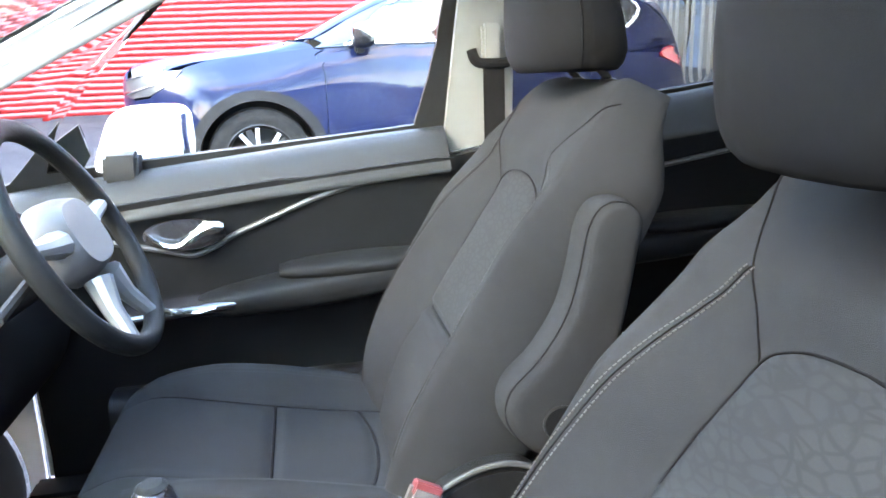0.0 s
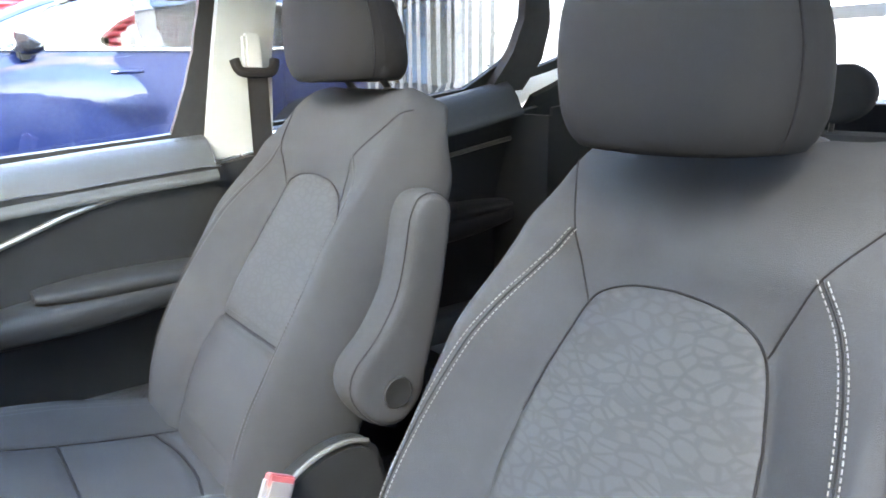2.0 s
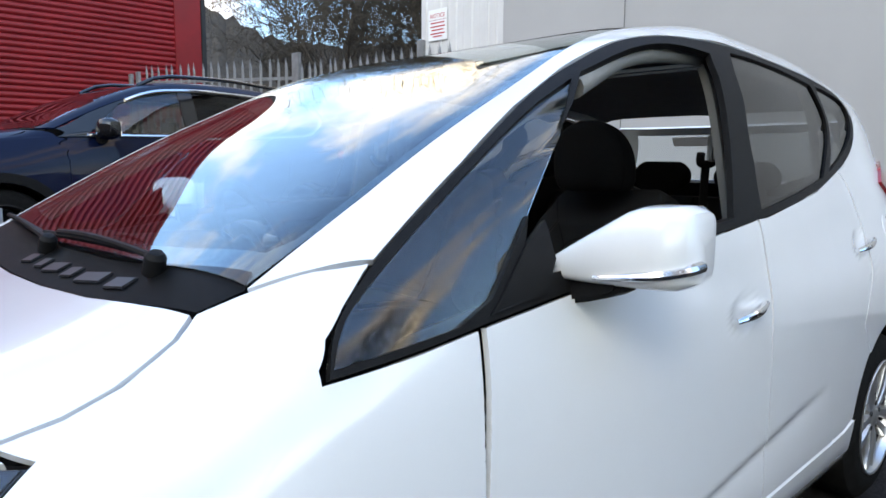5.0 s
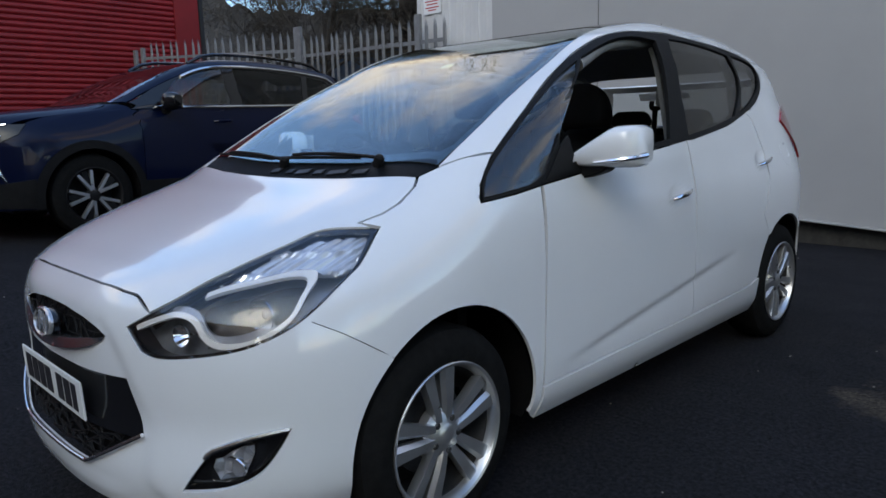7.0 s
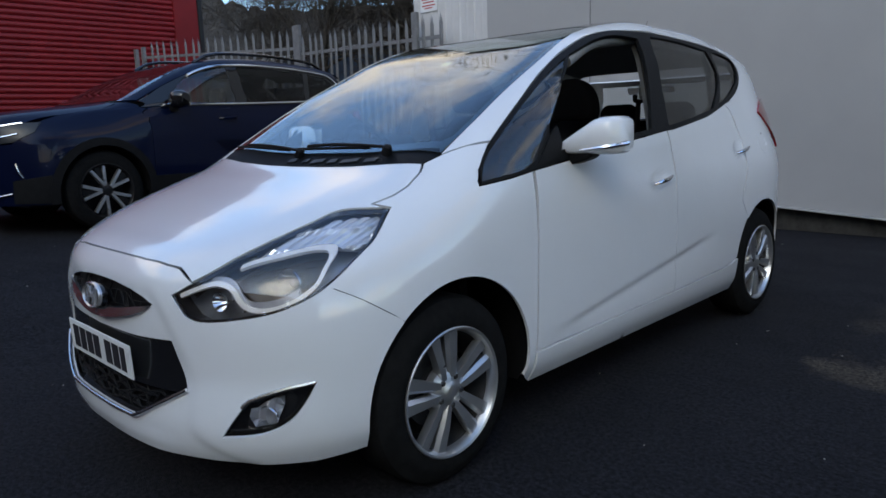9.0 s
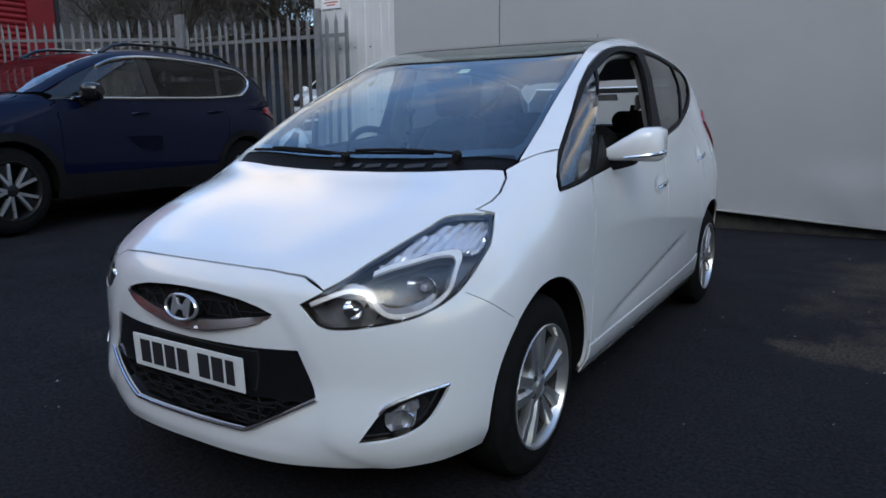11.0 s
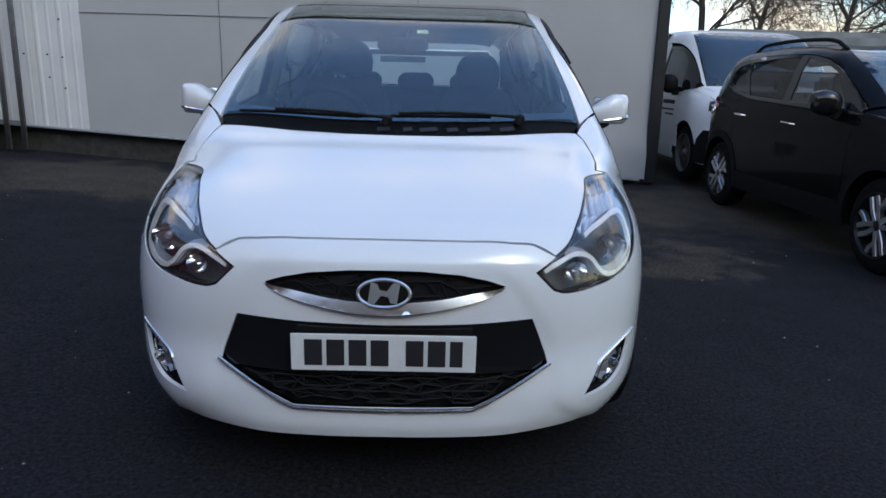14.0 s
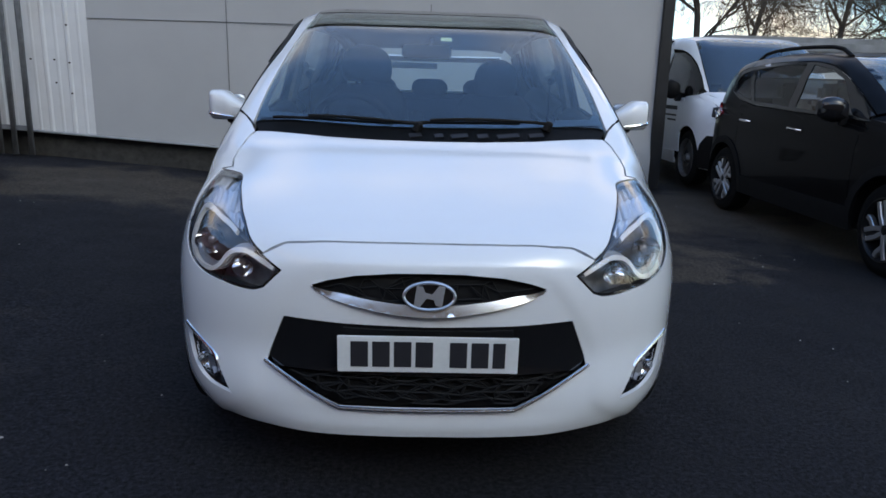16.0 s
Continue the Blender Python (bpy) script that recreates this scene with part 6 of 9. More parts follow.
part("hub_pad", sheet(lambda a, v: Vector((0.085 * (1 - 0.25 * v * v) * math.copysign(abs(math.cos(a)) ** 0.7, math.cos(a)), 0.068 * (1 - 0.25 * v * v) * math.copysign(abs(math.sin(a)) ** 0.7, math.sin(a)) - 0.005, -0.03 + 0.05 * v)), 32, 8), M_HUBPAD, swl)
for a0 in (-8, 188, 68, 112):
    c, s = math.cos(radians(a0)), math.sin(radians(a0))
    part("spoke", tube([(0.07 * c, 0.07 * s, -0.004), (0.12 * c, 0.12 * s, -0.006), (0.176 * c, 0.176 * s, 0)], [0.022, 0.015, 0.012], 10), M_DULLSILVER, swl, "satin silver spoke")
part("column", tube([(0, 0, -0.02), (0, 0.02, -0.20)], 0.04, 14), M_BLACK, swl)
for sg in (-1, 1):
    part("stalk", tube([(sg * 0.05, 0.01, -0.06), (sg * 0.20, 0.03, -0.07)], 0.008, 8), M_BLACK, swl)


# trims that follow the inside of the body
def liner(name, outline, depth, thick, material, sides=(1, -1), label="", holes=(), step=0.04):
    a = part(name, skin_piece(K.C, outline, -depth, thick, step, holes=holes), material, car, label, sharp=45)
    if -1 in sides:
        clone(a, name)
    if 1 not in sides:
        bpy.data.objects.remove(a)


fdoor = vl((1.24, 0.99), (1.25, 0.36)) + vl((2.20, 0.36), (2.16, 1.08)) + cy([(1.92, 1.062), (1.55, 1.022)])
liner("door_card", fdoor, 0.112, 0.012, M_TRIMDARK, label="dark moulded door trim")
rdoor = vl((2.30, 1.08), (2.33, 0.37)) + vl((2.95, 0.40), (3.06, 0.80), (3.06, 1.20)) + cy([(2.92, 1.17), (2.66, 1.125)])
liner("door_card", rdoor, 0.105, 0.012, M_TRIMDARK, label="dark moulded rear door trim")
# upper ledges under the windows
for pts in ([(1.10, 0.995), (1.25, 1.018), (1.55, 1.055), (1.92, 1.095), (2.15, 1.115)], [(2.31, 1.125), (2.50, 1.145), (2.76, 1.178), (2.98, 1.225)]):
    bm = bmesh.new()
    rows = []
    for y, z in smooth_line(pts, 6):
        p = K.C(*K.at_y(y, z))
        o = [(-0.016, 0.002), (-0.034, 0.006), (-0.058, 0.001), (-0.080, -0.014), (-0.100, -0.038), (-0.113, -0.062), (-0.121, -0.070), (-0.127, -0.078), (-0.125, -0.086), (-0.10, -0.09)]
        rows.append([bm.verts.new((p.x + dx, y, z + dz)) for dx, dz in o])
    for A, B in zip(rows, rows[1:]):
        for i in range(len(A) - 1):
            bm.faces.new((A[i], B[i], B[i + 1], A[i + 1]))
    bmesh.ops.recalc_face_normals(bm, faces=bm.faces)
    lg_ = part("window_ledge", bm, M_LEDGE, car, "dark soft-touch ledge below the window", sharp=60)
    clone(lg_, "window_ledge")
for pts in ([(1.44, 0.935), (1.49, 0.920), (1.54, 0.903), (1.595, 0.888), (1.64, 0.905), (1.68, 0.934), (1.74, 0.960), (1.847, 0.998), (1.966, 1.028), (2.12, 1.046)], [(2.33, 0.985), (2.55, 1.025), (2.78, 1.071), (2.98, 1.108)]):
    ln = [off(K.at_y(y, z), 0.127) for y, z in smooth_line(pts, 6)]
    o = part("trim_line", tube(ln, 0.0062, 8), M_TRIMLINE, car, "slim silver trim line across the door")
    clone(o, "trim_line")
# armrests, pockets and pulls
for y0, y1, z0 in ((1.60, 2.12, 0.826), (2.36, 3.0, 0.862)):
    def arm(a, v):
        c, s = math.cos(a), math.sin(a)
        k = math.sin(math.pi * (0.04 + 0.92 * v)) ** 0.35
        return Vector((0.715 + 0.068 * k * math.copysign(abs(c) ** 0.6, c), y0 + (y1 - y0) * v, z0 - 0.048 * (1 - v) + 0.036 * k * math.copysign(abs(s) ** 0.6, s)))
    o = part("door_armrest", sheet(arm, 24, 24), M_TRIMDARK, car, "dark padded door armrest", sharp=60)
    clone(o, "door_armrest")

    def pad(a, v):
        c, s = math.cos(a), math.sin(a)
        k = math.sin(math.pi * (0.03 + 0.94 * v)) ** 0.3
        return Vector((0.714 + 0.060 * k * math.copysign(abs(c) ** 0.6, c), y0 + 0.17 + (y1 - y0 - 0.17) * v, z0 + 0.024 - 0.010 * (1 - v) + 0.020 * k * math.copysign(abs(s) ** 0.7, s)))
    o = part("armrest_pad", sheet(pad, 24, 20), M_TRIMDARK, car, sharp=60)
    clone(o, "armrest_pad")

    def pocket(a, v):
        c, s = math.cos(a), math.sin(a)
        return Vector((0.735 + 0.055 * math.copysign(abs(c) ** 0.4, c), y0 - 0.20 + (y1 - y0 + 0.18) * v, 0.50 + 0.095 * math.copysign(abs(s) ** 0.5, s)))
    o = part("door_pocket", sheet(pocket, 20, 10), M_BLACK, car, sharp=60)
    clone(o, "door_pocket")
o = part("switch_panel", sheet(lambda a, v: Vector((0.715 + 0.055 * math.copysign(abs(math.cos(a)) ** 0.6, math.cos(a)), 1.44 + 0.24 * v, 0.768 + 0.02 * v + 0.014 * math.copysign(abs(math.sin(a)) ** 0.6, math.sin(a)))), 20, 10), M_GLOSSBLACK, car, "gloss black window switch panel", sharp=60)
clone(o, "switch_panel")
o = part("switch_trim", tube(smooth_line([(0.665, 1.50, 0.800), (0.657, 1.56, 0.787), (0.655, 1.60, 0.782), (0.660, 1.64, 0.787)], 4), 0.0055, 8), M_CHROME, car, "silver accent beside the switches")
clone(o, "switch_trim")


def pull(y, z):
    """A blade-like inner door handle in its dark bowl."""
    bm = bmesh.new()
    rows = []
    for i in range(15):
        t = i / 14
        yy = y - 0.075 + 0.150 * t
        zz = z + 0.014 - 0.030 * math.sin(math.pi * min(1, t * 1.35)) * (1 - 0.4 * t) + 0.012 * t
        xx = 0.736 - 0.022 * math.sin(math.pi * (0.1 + 0.8 * t))
        hh = 0.006 + 0.007 * sstep(0.3, 0.8, t) * (1 - sstep(0.9, 1.0, t))
        rows.append([bm.verts.new((xx + dx, yy, zz + dz * hh)) for dx, dz in ((0.0, 1.0), (-0.006, 0.4), (-0.007, -0.4), (-0.001, -1.0), (0.008, -0.6), (0.009, 0.6))])
    for A, B in zip(rows, rows[1:]):
        for k in range(6):
            bm.faces.new((A[k], A[(k + 1) % 6], B[(k + 1) % 6], B[k]))
    bm.faces.new(rows[0])
    bm.faces.new(rows[-1])
    bmesh.ops.recalc_face_normals(bm, faces=bm.faces)
    return bm


for y, z in ((1.590, 0.916), (2.50, 0.955)):
    bowl_ = lathe([(0.0, 0.0), (0.0, 0.052), (0.004, 0.056), (0.010, 0.050), (0.010, 0.0)], 32)
    bowl_.transform(Matrix.Translation((0.738, y - 0.005, z + 0.010)) @ Matrix.Diagonal((1, 1.5, 0.62, 1)))
    o = part("handle_bowl", bowl_, M_GLOSSBLACK, car)
    clone(o, "handle_bowl")
    o = part("inner_handle", pull(y, z), M_CHROME, car, "chrome inner door handle", sharp=50)
    clone(o, "inner_handle")

# dark trims of the boot
part("tailgate_trim", skin_piece(K.R, [(-0.62, 1.165), (0.62, 1.165), (0.66, 0.9), (0.66, 0.45), (-0.66, 0.45), (-0.66, 0.9)], -0.035, 0.01, 0.06), M_TRIMDARK, car, "dark tailgate trim")
for sx in (1, -1):
    part("boot_side_trim", prism([(2.97, 0.32), (3.85, 0.32), (3.85, 1.0), (3.5, 1.22), (2.99, 1.16)], sx * 0.546, sx * 0.556, "yz"), M_TRIMDARK, car, "dark boot side trim")
    part("rear_arch_trim", box(min(sx * 0.545, sx * 0.755), max(sx * 0.545, sx * 0.755), 2.975, 2.99, 0.32, 1.14), M_TRIMDARK, car)
# pillars inside
bp_ = vl((2.15, 1.07), (2.17, 1.30), (2.19, 1.525)) + vl((2.31, 1.53), (2.30, 1.30), (2.31, 1.10))
liner("pillar_trim", bp_, 0.035, 0.02, M_PILLAR, label="beige pillar trim")
liner("lower_pillar_trim", vl((2.13, 1.06), (2.14, 0.40)) + vl((2.33, 0.40), (2.30, 1.09)), 0.060, 0.02, M_TRIMDARK)
cp = vl((3.10, 1.20), (3.33, 1.30), (3.40, 1.42), (3.36, 1.49)) + vl((3.6, 1.44), (3.80, 1.2), (3.80, 0.9)) + vl((3.1, 0.9), (3.08, 1.1))
liner("pillar_trim", cp, 0.030, 0.02, M_TRIMDARK)
dv = vl((2.93, 1.21), (2.985, 1.32), (3.005, 1.40), (2.985, 1.515)) + vl((3.06, 1.51), (3.10, 1.40), (3.095, 1.30), (3.05, 1.22))
liner("window_divider", dv, 0.018, 0.03, M_BLACK)
ap = [off(K.near(K.T(x + 0.045, y).x, y, K.T(x + 0.045, y).z), 0.042) for x, y in ws_edge[:-1]]
o = part("pillar_trim", tube([tuple(p) for p in ap], 0.017, 12), M_HEADLINER, car, "light grey pillar trim", sharp=80)
clone(o, "pillar_trim")
# headliner, with the opening under the glass roof
hl_ = [(-0.585, 1.985), (0.585, 1.985), (0.655, 2.05), (0.68, 2.3), (0.67, 2.7), (0.63, 3.1), (0.56, 3.64), (-0.56, 3.64), (-0.63, 3.1), (-0.67, 2.7), (-0.68, 2.3), (-0.655, 2.05)]
part("headliner", skin_piece(K.T, hl_, -0.040, 0.012, 0.05, holes=[[(-0.44, 2.07), (0.44, 2.07), (0.44, 2.78), (-0.44, 2.78)]]), M_HEADLINER, car, "light grey headliner round the sunroof opening", sharp=45)
part("sunroof_surround", skin_piece(K.T, [(-0.475, 2.045), (0.475, 2.045), (0.475, 2.84), (-0.475, 2.84)], -0.018, 0.02, 0.05, holes=[[(-0.445, 2.07), (0.445, 2.07), (0.445, 2.785), (-0.445, 2.785)]]), M_BLACK, car)
part("sunroof_blind", box(-0.43, 0.43, 2.72, 2.78, 1.566, 1.574, 0.003), M_HEADLINER, car)
for sx in (1, -1):
    rail = [(sx * (K.x_side(y, z) - 0.045), y, z - 0.015) for y, z in smooth_line([(1.66, 1.425), (1.84, 1.50), (2.0, 1.535), (2.2, 1.548), (2.5, 1.552), (2.8, 1.545), (3.1, 1.528), (3.35, 1.49)], 5)]
    part("cant_rail_trim", tube(rail, 0.027, 12), M_HEADLINER, car, "light grey cant rail trim", sharp=80)
    gy = 2.52
    gx = sx * (K.x_side(gy, 1.53) - 0.10)
    part("grab_handle", tube(smooth_line([(gx + sx * 0.02, gy - 0.10, 1.548), (gx, gy - 0.085, 1.525), (gx - sx * 0.004, gy, 1.515), (gx, gy + 0.085, 1.525), (gx + sx * 0.02, gy + 0.10, 1.548)], 5), 0.010, 10), M_TRIMGREY, car, "grey roof grab handle")
    # seat belt: guide loop and webbing
    bx, by, bz = sx * 0.702, 2.240, 1.268
    belt = new("seat_belt")
    belt.parent = car
    belt["label"] = "black seat belt hanging from its pillar guide"
    part("belt_guide", tube(smooth_line([(bx, by - 0.045, bz + 0.012), (bx - sx * 0.006, by - 0.035, bz - 0.012), (bx - sx * 0.008, by, bz - 0.016), (bx - sx * 0.006, by + 0.035, bz - 0.012), (bx, by + 0.045, bz + 0.012)], 4), 0.011, 10), M_HEADREST, belt)
    part("belt_anchor", box(bx - 0.012 + sx * 0.012, bx + 0.012 + sx * 0.012, by - 0.02, by + 0.02, bz - 0.01, bz + 0.065, 0.006), M_PILLAR, belt)
    w2 = box(-0.0012, 0.0012, -0.023, 0.023, -0.62, -0.008, 0.0006)
    w2.transform(Matrix.Translation((bx - sx * 0.008, by, bz)) @ Matrix.Rotation(radians(sx * 1.5), 4, "Y"))
    part("webbing", w2, M_HEADREST, belt)
# mirror and sticker behind the windscreen
im = box(-0.12, 0.12, -0.012, 0.012, -0.032, 0.032, 0.01)
im.transform(Matrix.Translation((-0.025, 1.60, 1.384)))
part("interior_mirror", im, M_BLACK, car, "black interior mirror")
part("mirror_stem", tube([(-0.01, 1.605, 1.40), (0, 1.665, 1.440)], 0.012, 10), M_BLACK, car)
stk = skin_piece(K.T, [(0.042, 1.575), (0.095, 1.575), (0.095, 1.615), (0.042, 1.615)], -0.011, 0.001, 0.05)
part("windscreen_sticker", stk, mat("pale_sticker", (0.75, 0.76, 0.45), 0.6, 0, 120, 0.3), car, "small pale yellow windscreen sticker")
# dealer strip across the top of the rear window, read from outside
ds = part("rear_window_strip", skin_piece(K.R, [(-0.30, 1.392), (0.06, 1.392), (0.06, 1.346), (-0.30, 1.346)], -0.010, 0.001, 0.06), mat("pale_strip", (0.7, 0.7, 0.72), 0.6), car, "pale sticker strip with red letters on the rear window")
words("CHORLEY", 0.034, M_TAIL, ds, Matrix.Translation(K.R(-0.12, 1.357) + Vector((0, 0.004, 0))) @ pose(0, 0, 0, 0, 0, 180) @ pose(0, 0, 0, 66), "strip_lettering")

# ---- yard ----
def ground_z(x, y):
    t = max(0.0, -x - 1.3)
    z = (0.102 * min(t, 3.3) + 0.036 * min(max(t - 3.3, 0.0), 9.0)) * min(1.0, t / 1.5) * (1 - 0.3 * sstep(4.0, 6.4, y))
    k = sstep(7.6, 13.0, y) * sstep(-3.0, -6.0, x)
    return z + 0.62 * k


def asphalt():
    m = bpy.data.materials.new("asphalt")
    m.use_nodes = True
    nt = m.node_tree
    b = nt.nodes["Principled BSDF"]
    N, L = nt.nodes.new, nt.links.new
    tc = N("ShaderNodeTexCoord")

    def noise(scale, detail, rough=0.6, stretch=(1, 1, 1)):
        mp = N("ShaderNodeMapping")
        mp.inputs["Scale"].default_value = stretch
        n = N("ShaderNodeTexNoise")
        n.inputs["Scale"].default_value = scale
        n.inputs["Detail"].default_value = detail
        n.inputs["Roughness"].default_value = rough
        L(tc.outputs["Object"], mp.inputs["Vector"])
        L(mp.outputs["Vector"], n.inputs["Vector"])
        return n.outputs["Fac"]

    def ramp(src, p0, p1, c0=(0, 0, 0, 1), c1=(1, 1, 1, 1)):
        r = N("ShaderNodeValToRGB")
        r.color_ramp.elements[0].position, r.color_ramp.elements[1].position = p0, p1
        r.color_ramp.elements[0].color, r.color_ramp.elements[1].color = c0, c1
        L(src, r.inputs["Fac"])
        return r.outputs["Color"]

    def mix(fac, a, c, mode="MIX"):
        x = N("ShaderNodeMixRGB")
        x.blend_type = mode
        for s, v in ((x.inputs["Fac"], fac), (x.inputs["Color1"], a), (x.inputs["Color2"], c)):
            if isinstance(v, (int, float)) or isinstance(v, tuple):
                s.default_value = v
            else:
                L(v, s)
        return x.outputs["Color"]

    stone = ramp(noise(240, 2), 0.35, 0.72, (0.0068, 0.0068, 0.0078, 1), (0.0225, 0.0225, 0.0255, 1))
    old = ramp(noise(190, 3), 0.3, 0.72, (0.033, 0.026, 0.0195, 1), (0.074, 0.060, 0.046, 1))
    # worn, dusty patches: blotchy areas with a broken edge
    blot = noise(0.42, 7, 0.66)
    wob = N("ShaderNodeTexNoise")
    wob.inputs["Scale"].default_value = 0.9
    wob.inputs["Detail"].default_value = 8
    wob.inputs["Roughness"].default_value = 0.62
    L(tc.outputs["Object"], wob.inputs["Vector"])
    vec = N("ShaderNodeVectorMath")
    vec.operation = "MULTIPLY_ADD"
    L(wob.outputs["Color"], vec.inputs[0])
    vec.inputs[1].default_value = (3.2, 3.2, 0)
    L(tc.outputs["Object"], vec.inputs[2])
    ctr = N("ShaderNodeVectorMath")
    ctr.operation = "SUBTRACT"
    L(vec.outputs[0], ctr.inputs[0])
    ctr.inputs[1].default_value = (1.6, 1.6, 0)
    sep = N("ShaderNodeSeparateXYZ")
    L(ctr.outputs[0], sep.inputs["Vector"])

    def spot(cx0, cy0, rx, ry):
        def lin(out, c0, r0):
            a = N("ShaderNodeMath")
            a.operation = "SUBTRACT"
            L(out, a.inputs[0])
            a.inputs[1].default_value = c0
            d = N("ShaderNodeMath")
            d.operation = "DIVIDE"
            L(a.outputs[0], d.inputs[0])
            d.inputs[1].default_value = r0
            p = N("ShaderNodeMath")
            p.operation = "POWER"
            q = N("ShaderNodeMath")
            q.operation = "ABSOLUTE"
            L(d.outputs[0], q.inputs[0])
            L(q.outputs[0], p.inputs[0])
            p.inputs[1].default_value = 2
            return p.outputs[0]
        s = N("ShaderNodeMath")
        s.operation = "ADD"
        L(lin(sep.outputs["X"], cx0, rx), s.inputs[0])
        L(lin(sep.outputs["Y"], cy0, ry), s.inputs[1])
        r = N("ShaderNodeMapRange")
        r.inputs["From Min"].default_value, r.inputs["From Max"].default_value = 0.0, 1.0
        r.inputs["To Min"].default_value, r.inputs["To Max"].default_value = 0.36, 0.0
        L(s.outputs[0], r.inputs["Value"])
        return r.outputs["Result"]

    tot = None
    for sp in SPOTS:
        o = spot(*sp)
        if tot is None:
            tot = o
        else:
            a = N("ShaderNodeMath")
            a.operation = "MAXIMUM"
            L(tot, a.inputs[0])
            L(o, a.inputs[1])
            tot = a.outputs[0]
    add = N("ShaderNodeMath")
    add.operation = "ADD"
    L(blot, add.inputs[0])
    L(tot, add.inputs[1])
    wear = ramp(add.outputs[0], 0.60, 0.78)
    base = mix(wear, stone, old)
    base = mix(0.55, base, ramp(noise(2.3, 6, 0.7), 0.3, 0.75, (0.55, 0.55, 0.55, 1), (1.3, 1.3, 1.3, 1)), "MULTIPLY")
    base = mix(1.0, base, ramp(noise(55, 4, 0.7), 0.36, 0.70, (0.32, 0.32, 0.32, 1), (2.4, 2.4, 2.55, 1)), "MULTIPLY")
    L(base, b.inputs["Base Color"])
    L(ramp(noise(1.1, 5), 0.3, 0.7, (0.72, 0.72, 0.72, 1), (0.95, 0.95, 0.95, 1)), b.inputs["Roughness"])
    b.inputs["Specular IOR Level"].default_value = 0.16
    bp = N("ShaderNodeBump")
    bp.inputs["Strength"].default_value = 1.0
    bp.inputs["Distance"].default_value = 0.009
    L(noise(110, 5, 0.7), bp.inputs["Height"])
    L(bp.outputs["Normal"], b.inputs["Normal"])
    return m


SPOTS = [(2.8, 4.8, 1.7, 2.2), (3.7, 3.8, 1.3, 1.2), (-3.2, 4.9, 1.8, 1.4), (2.1, 3.1, 0.6, 0.5)]
gb = bmesh.new()
xs = [-600, -120, -50, -25] + [-16 + 0.5 * i for i in range(57)] + [20, 40, 120, 600]
ys = [-600, -120, -30, -12] + [-8 + 0.5 * i for i in range(53)] + [25, 40, 120, 600]
gv = [[gb.verts.new((x, y, ground_z(x, y))) for x in xs] for y in ys]
for j in range(len(ys) - 1):
    for i in range(len(xs) - 1):
        gb.faces.new((gv[j][i], gv[j][i + 1], gv[j + 1][i + 1], gv[j + 1][i]))
ground = tagged(part("ground", gb, asphalt()), "dark patched tarmac yard with pale worn stains", "ground", kind="structure")

# loose grit on the tarmac
rng = random.Random(4)
gbm = bmesh.new()
for i in range(170):
    x, y, r = rng.uniform(-4, 4.5), rng.uniform(-2.5, 6.3), rng.choice((0.004, 0.005, 0.006, 0.009))
    vs = [gbm.verts.new((x + r * rng.uniform(0.6, 1.2) * math.cos(a), y + r * rng.uniform(0.6, 1.2) * math.sin(a), ground_z(x, y) + 0.001)) for a in (0, 1.6, 3.1, 4.6)]
    top = gbm.verts.new((x, y, ground_z(x, y) + r * 0.9))
    for k in range(4):
        gbm.faces.new((vs[k], vs[(k + 1) % 4], top))
M_GRIT = mat("pale_grit", (0.30, 0.28, 0.25), 0.9, 0, 60, 0.4)
tagged(part("grit", gbm, M_GRIT, sharp=0), "scattered pale grit on the tarmac", "grit", kind="stuff")

WY = 6.6
edge_z = lambda x: 0.50 - 0.0645 * (x + 3.95)


def sheet_wall(x0, x1, n, zt, bend):
    """A thick sheet whose lower edge follows the slope; bend(x, z) pushes its face out."""
    bm = bmesh.new()
    m = 26
    front, back = [], []
    for i in range(n + 1):
        x = x0 + (x1 - x0) * i / n
        zb = edge_z(x)
        col = []
        for j in range(m + 1):
            z = zb + (zt - zb) * (j / m) ** 1.5
            col.append(bm.verts.new((x, WY - bend(x, z), z)))
        front.append(col)
        back.append((bm.verts.new((x, WY + 0.09, zb)), bm.verts.new((x, WY + 0.09, zt))))
    for i in range(n):
        for j in range(m):
            bm.faces.new((front[i][j], front[i + 1][j], front[i + 1][j + 1], front[i][j + 1]))
        bm.faces.new((back[i + 1][0], back[i][0], back[i][1], back[i + 1][1]))
        bm.faces.new((back[i][0], back[i + 1][0], front[i + 1][0], front[i][0]))
        bm.faces.new((front[i][m], front[i + 1][m], back[i + 1][1], back[i][1]))
    for i, s in ((0, 1), (n, -1)):
        f = [back[i][0]] + front[i] + [back[i][1]]
        bm.faces.new(f if s > 0 else f[::-1])
    bmesh.ops.recalc_face_normals(bm, faces=bm.faces)
    return bm


def dent(x, z):
    # large shallow waves, and the crumpled lower corner
    w = 0.004 * math.sin(1.3 * x + 0.4) * math.sin(0.9 * z) + 0.003 * math.sin(2.9 * x + 1.7 * z)
    h = z - edge_z(x)
    c = sstep(0.52, 0.40, h) * sstep(0.6, 1.6, x)
    w += 0.045 * c + 0.012 * c * math.sin(9 * x + 3 * h) * math.sin(7 * h)
    return w


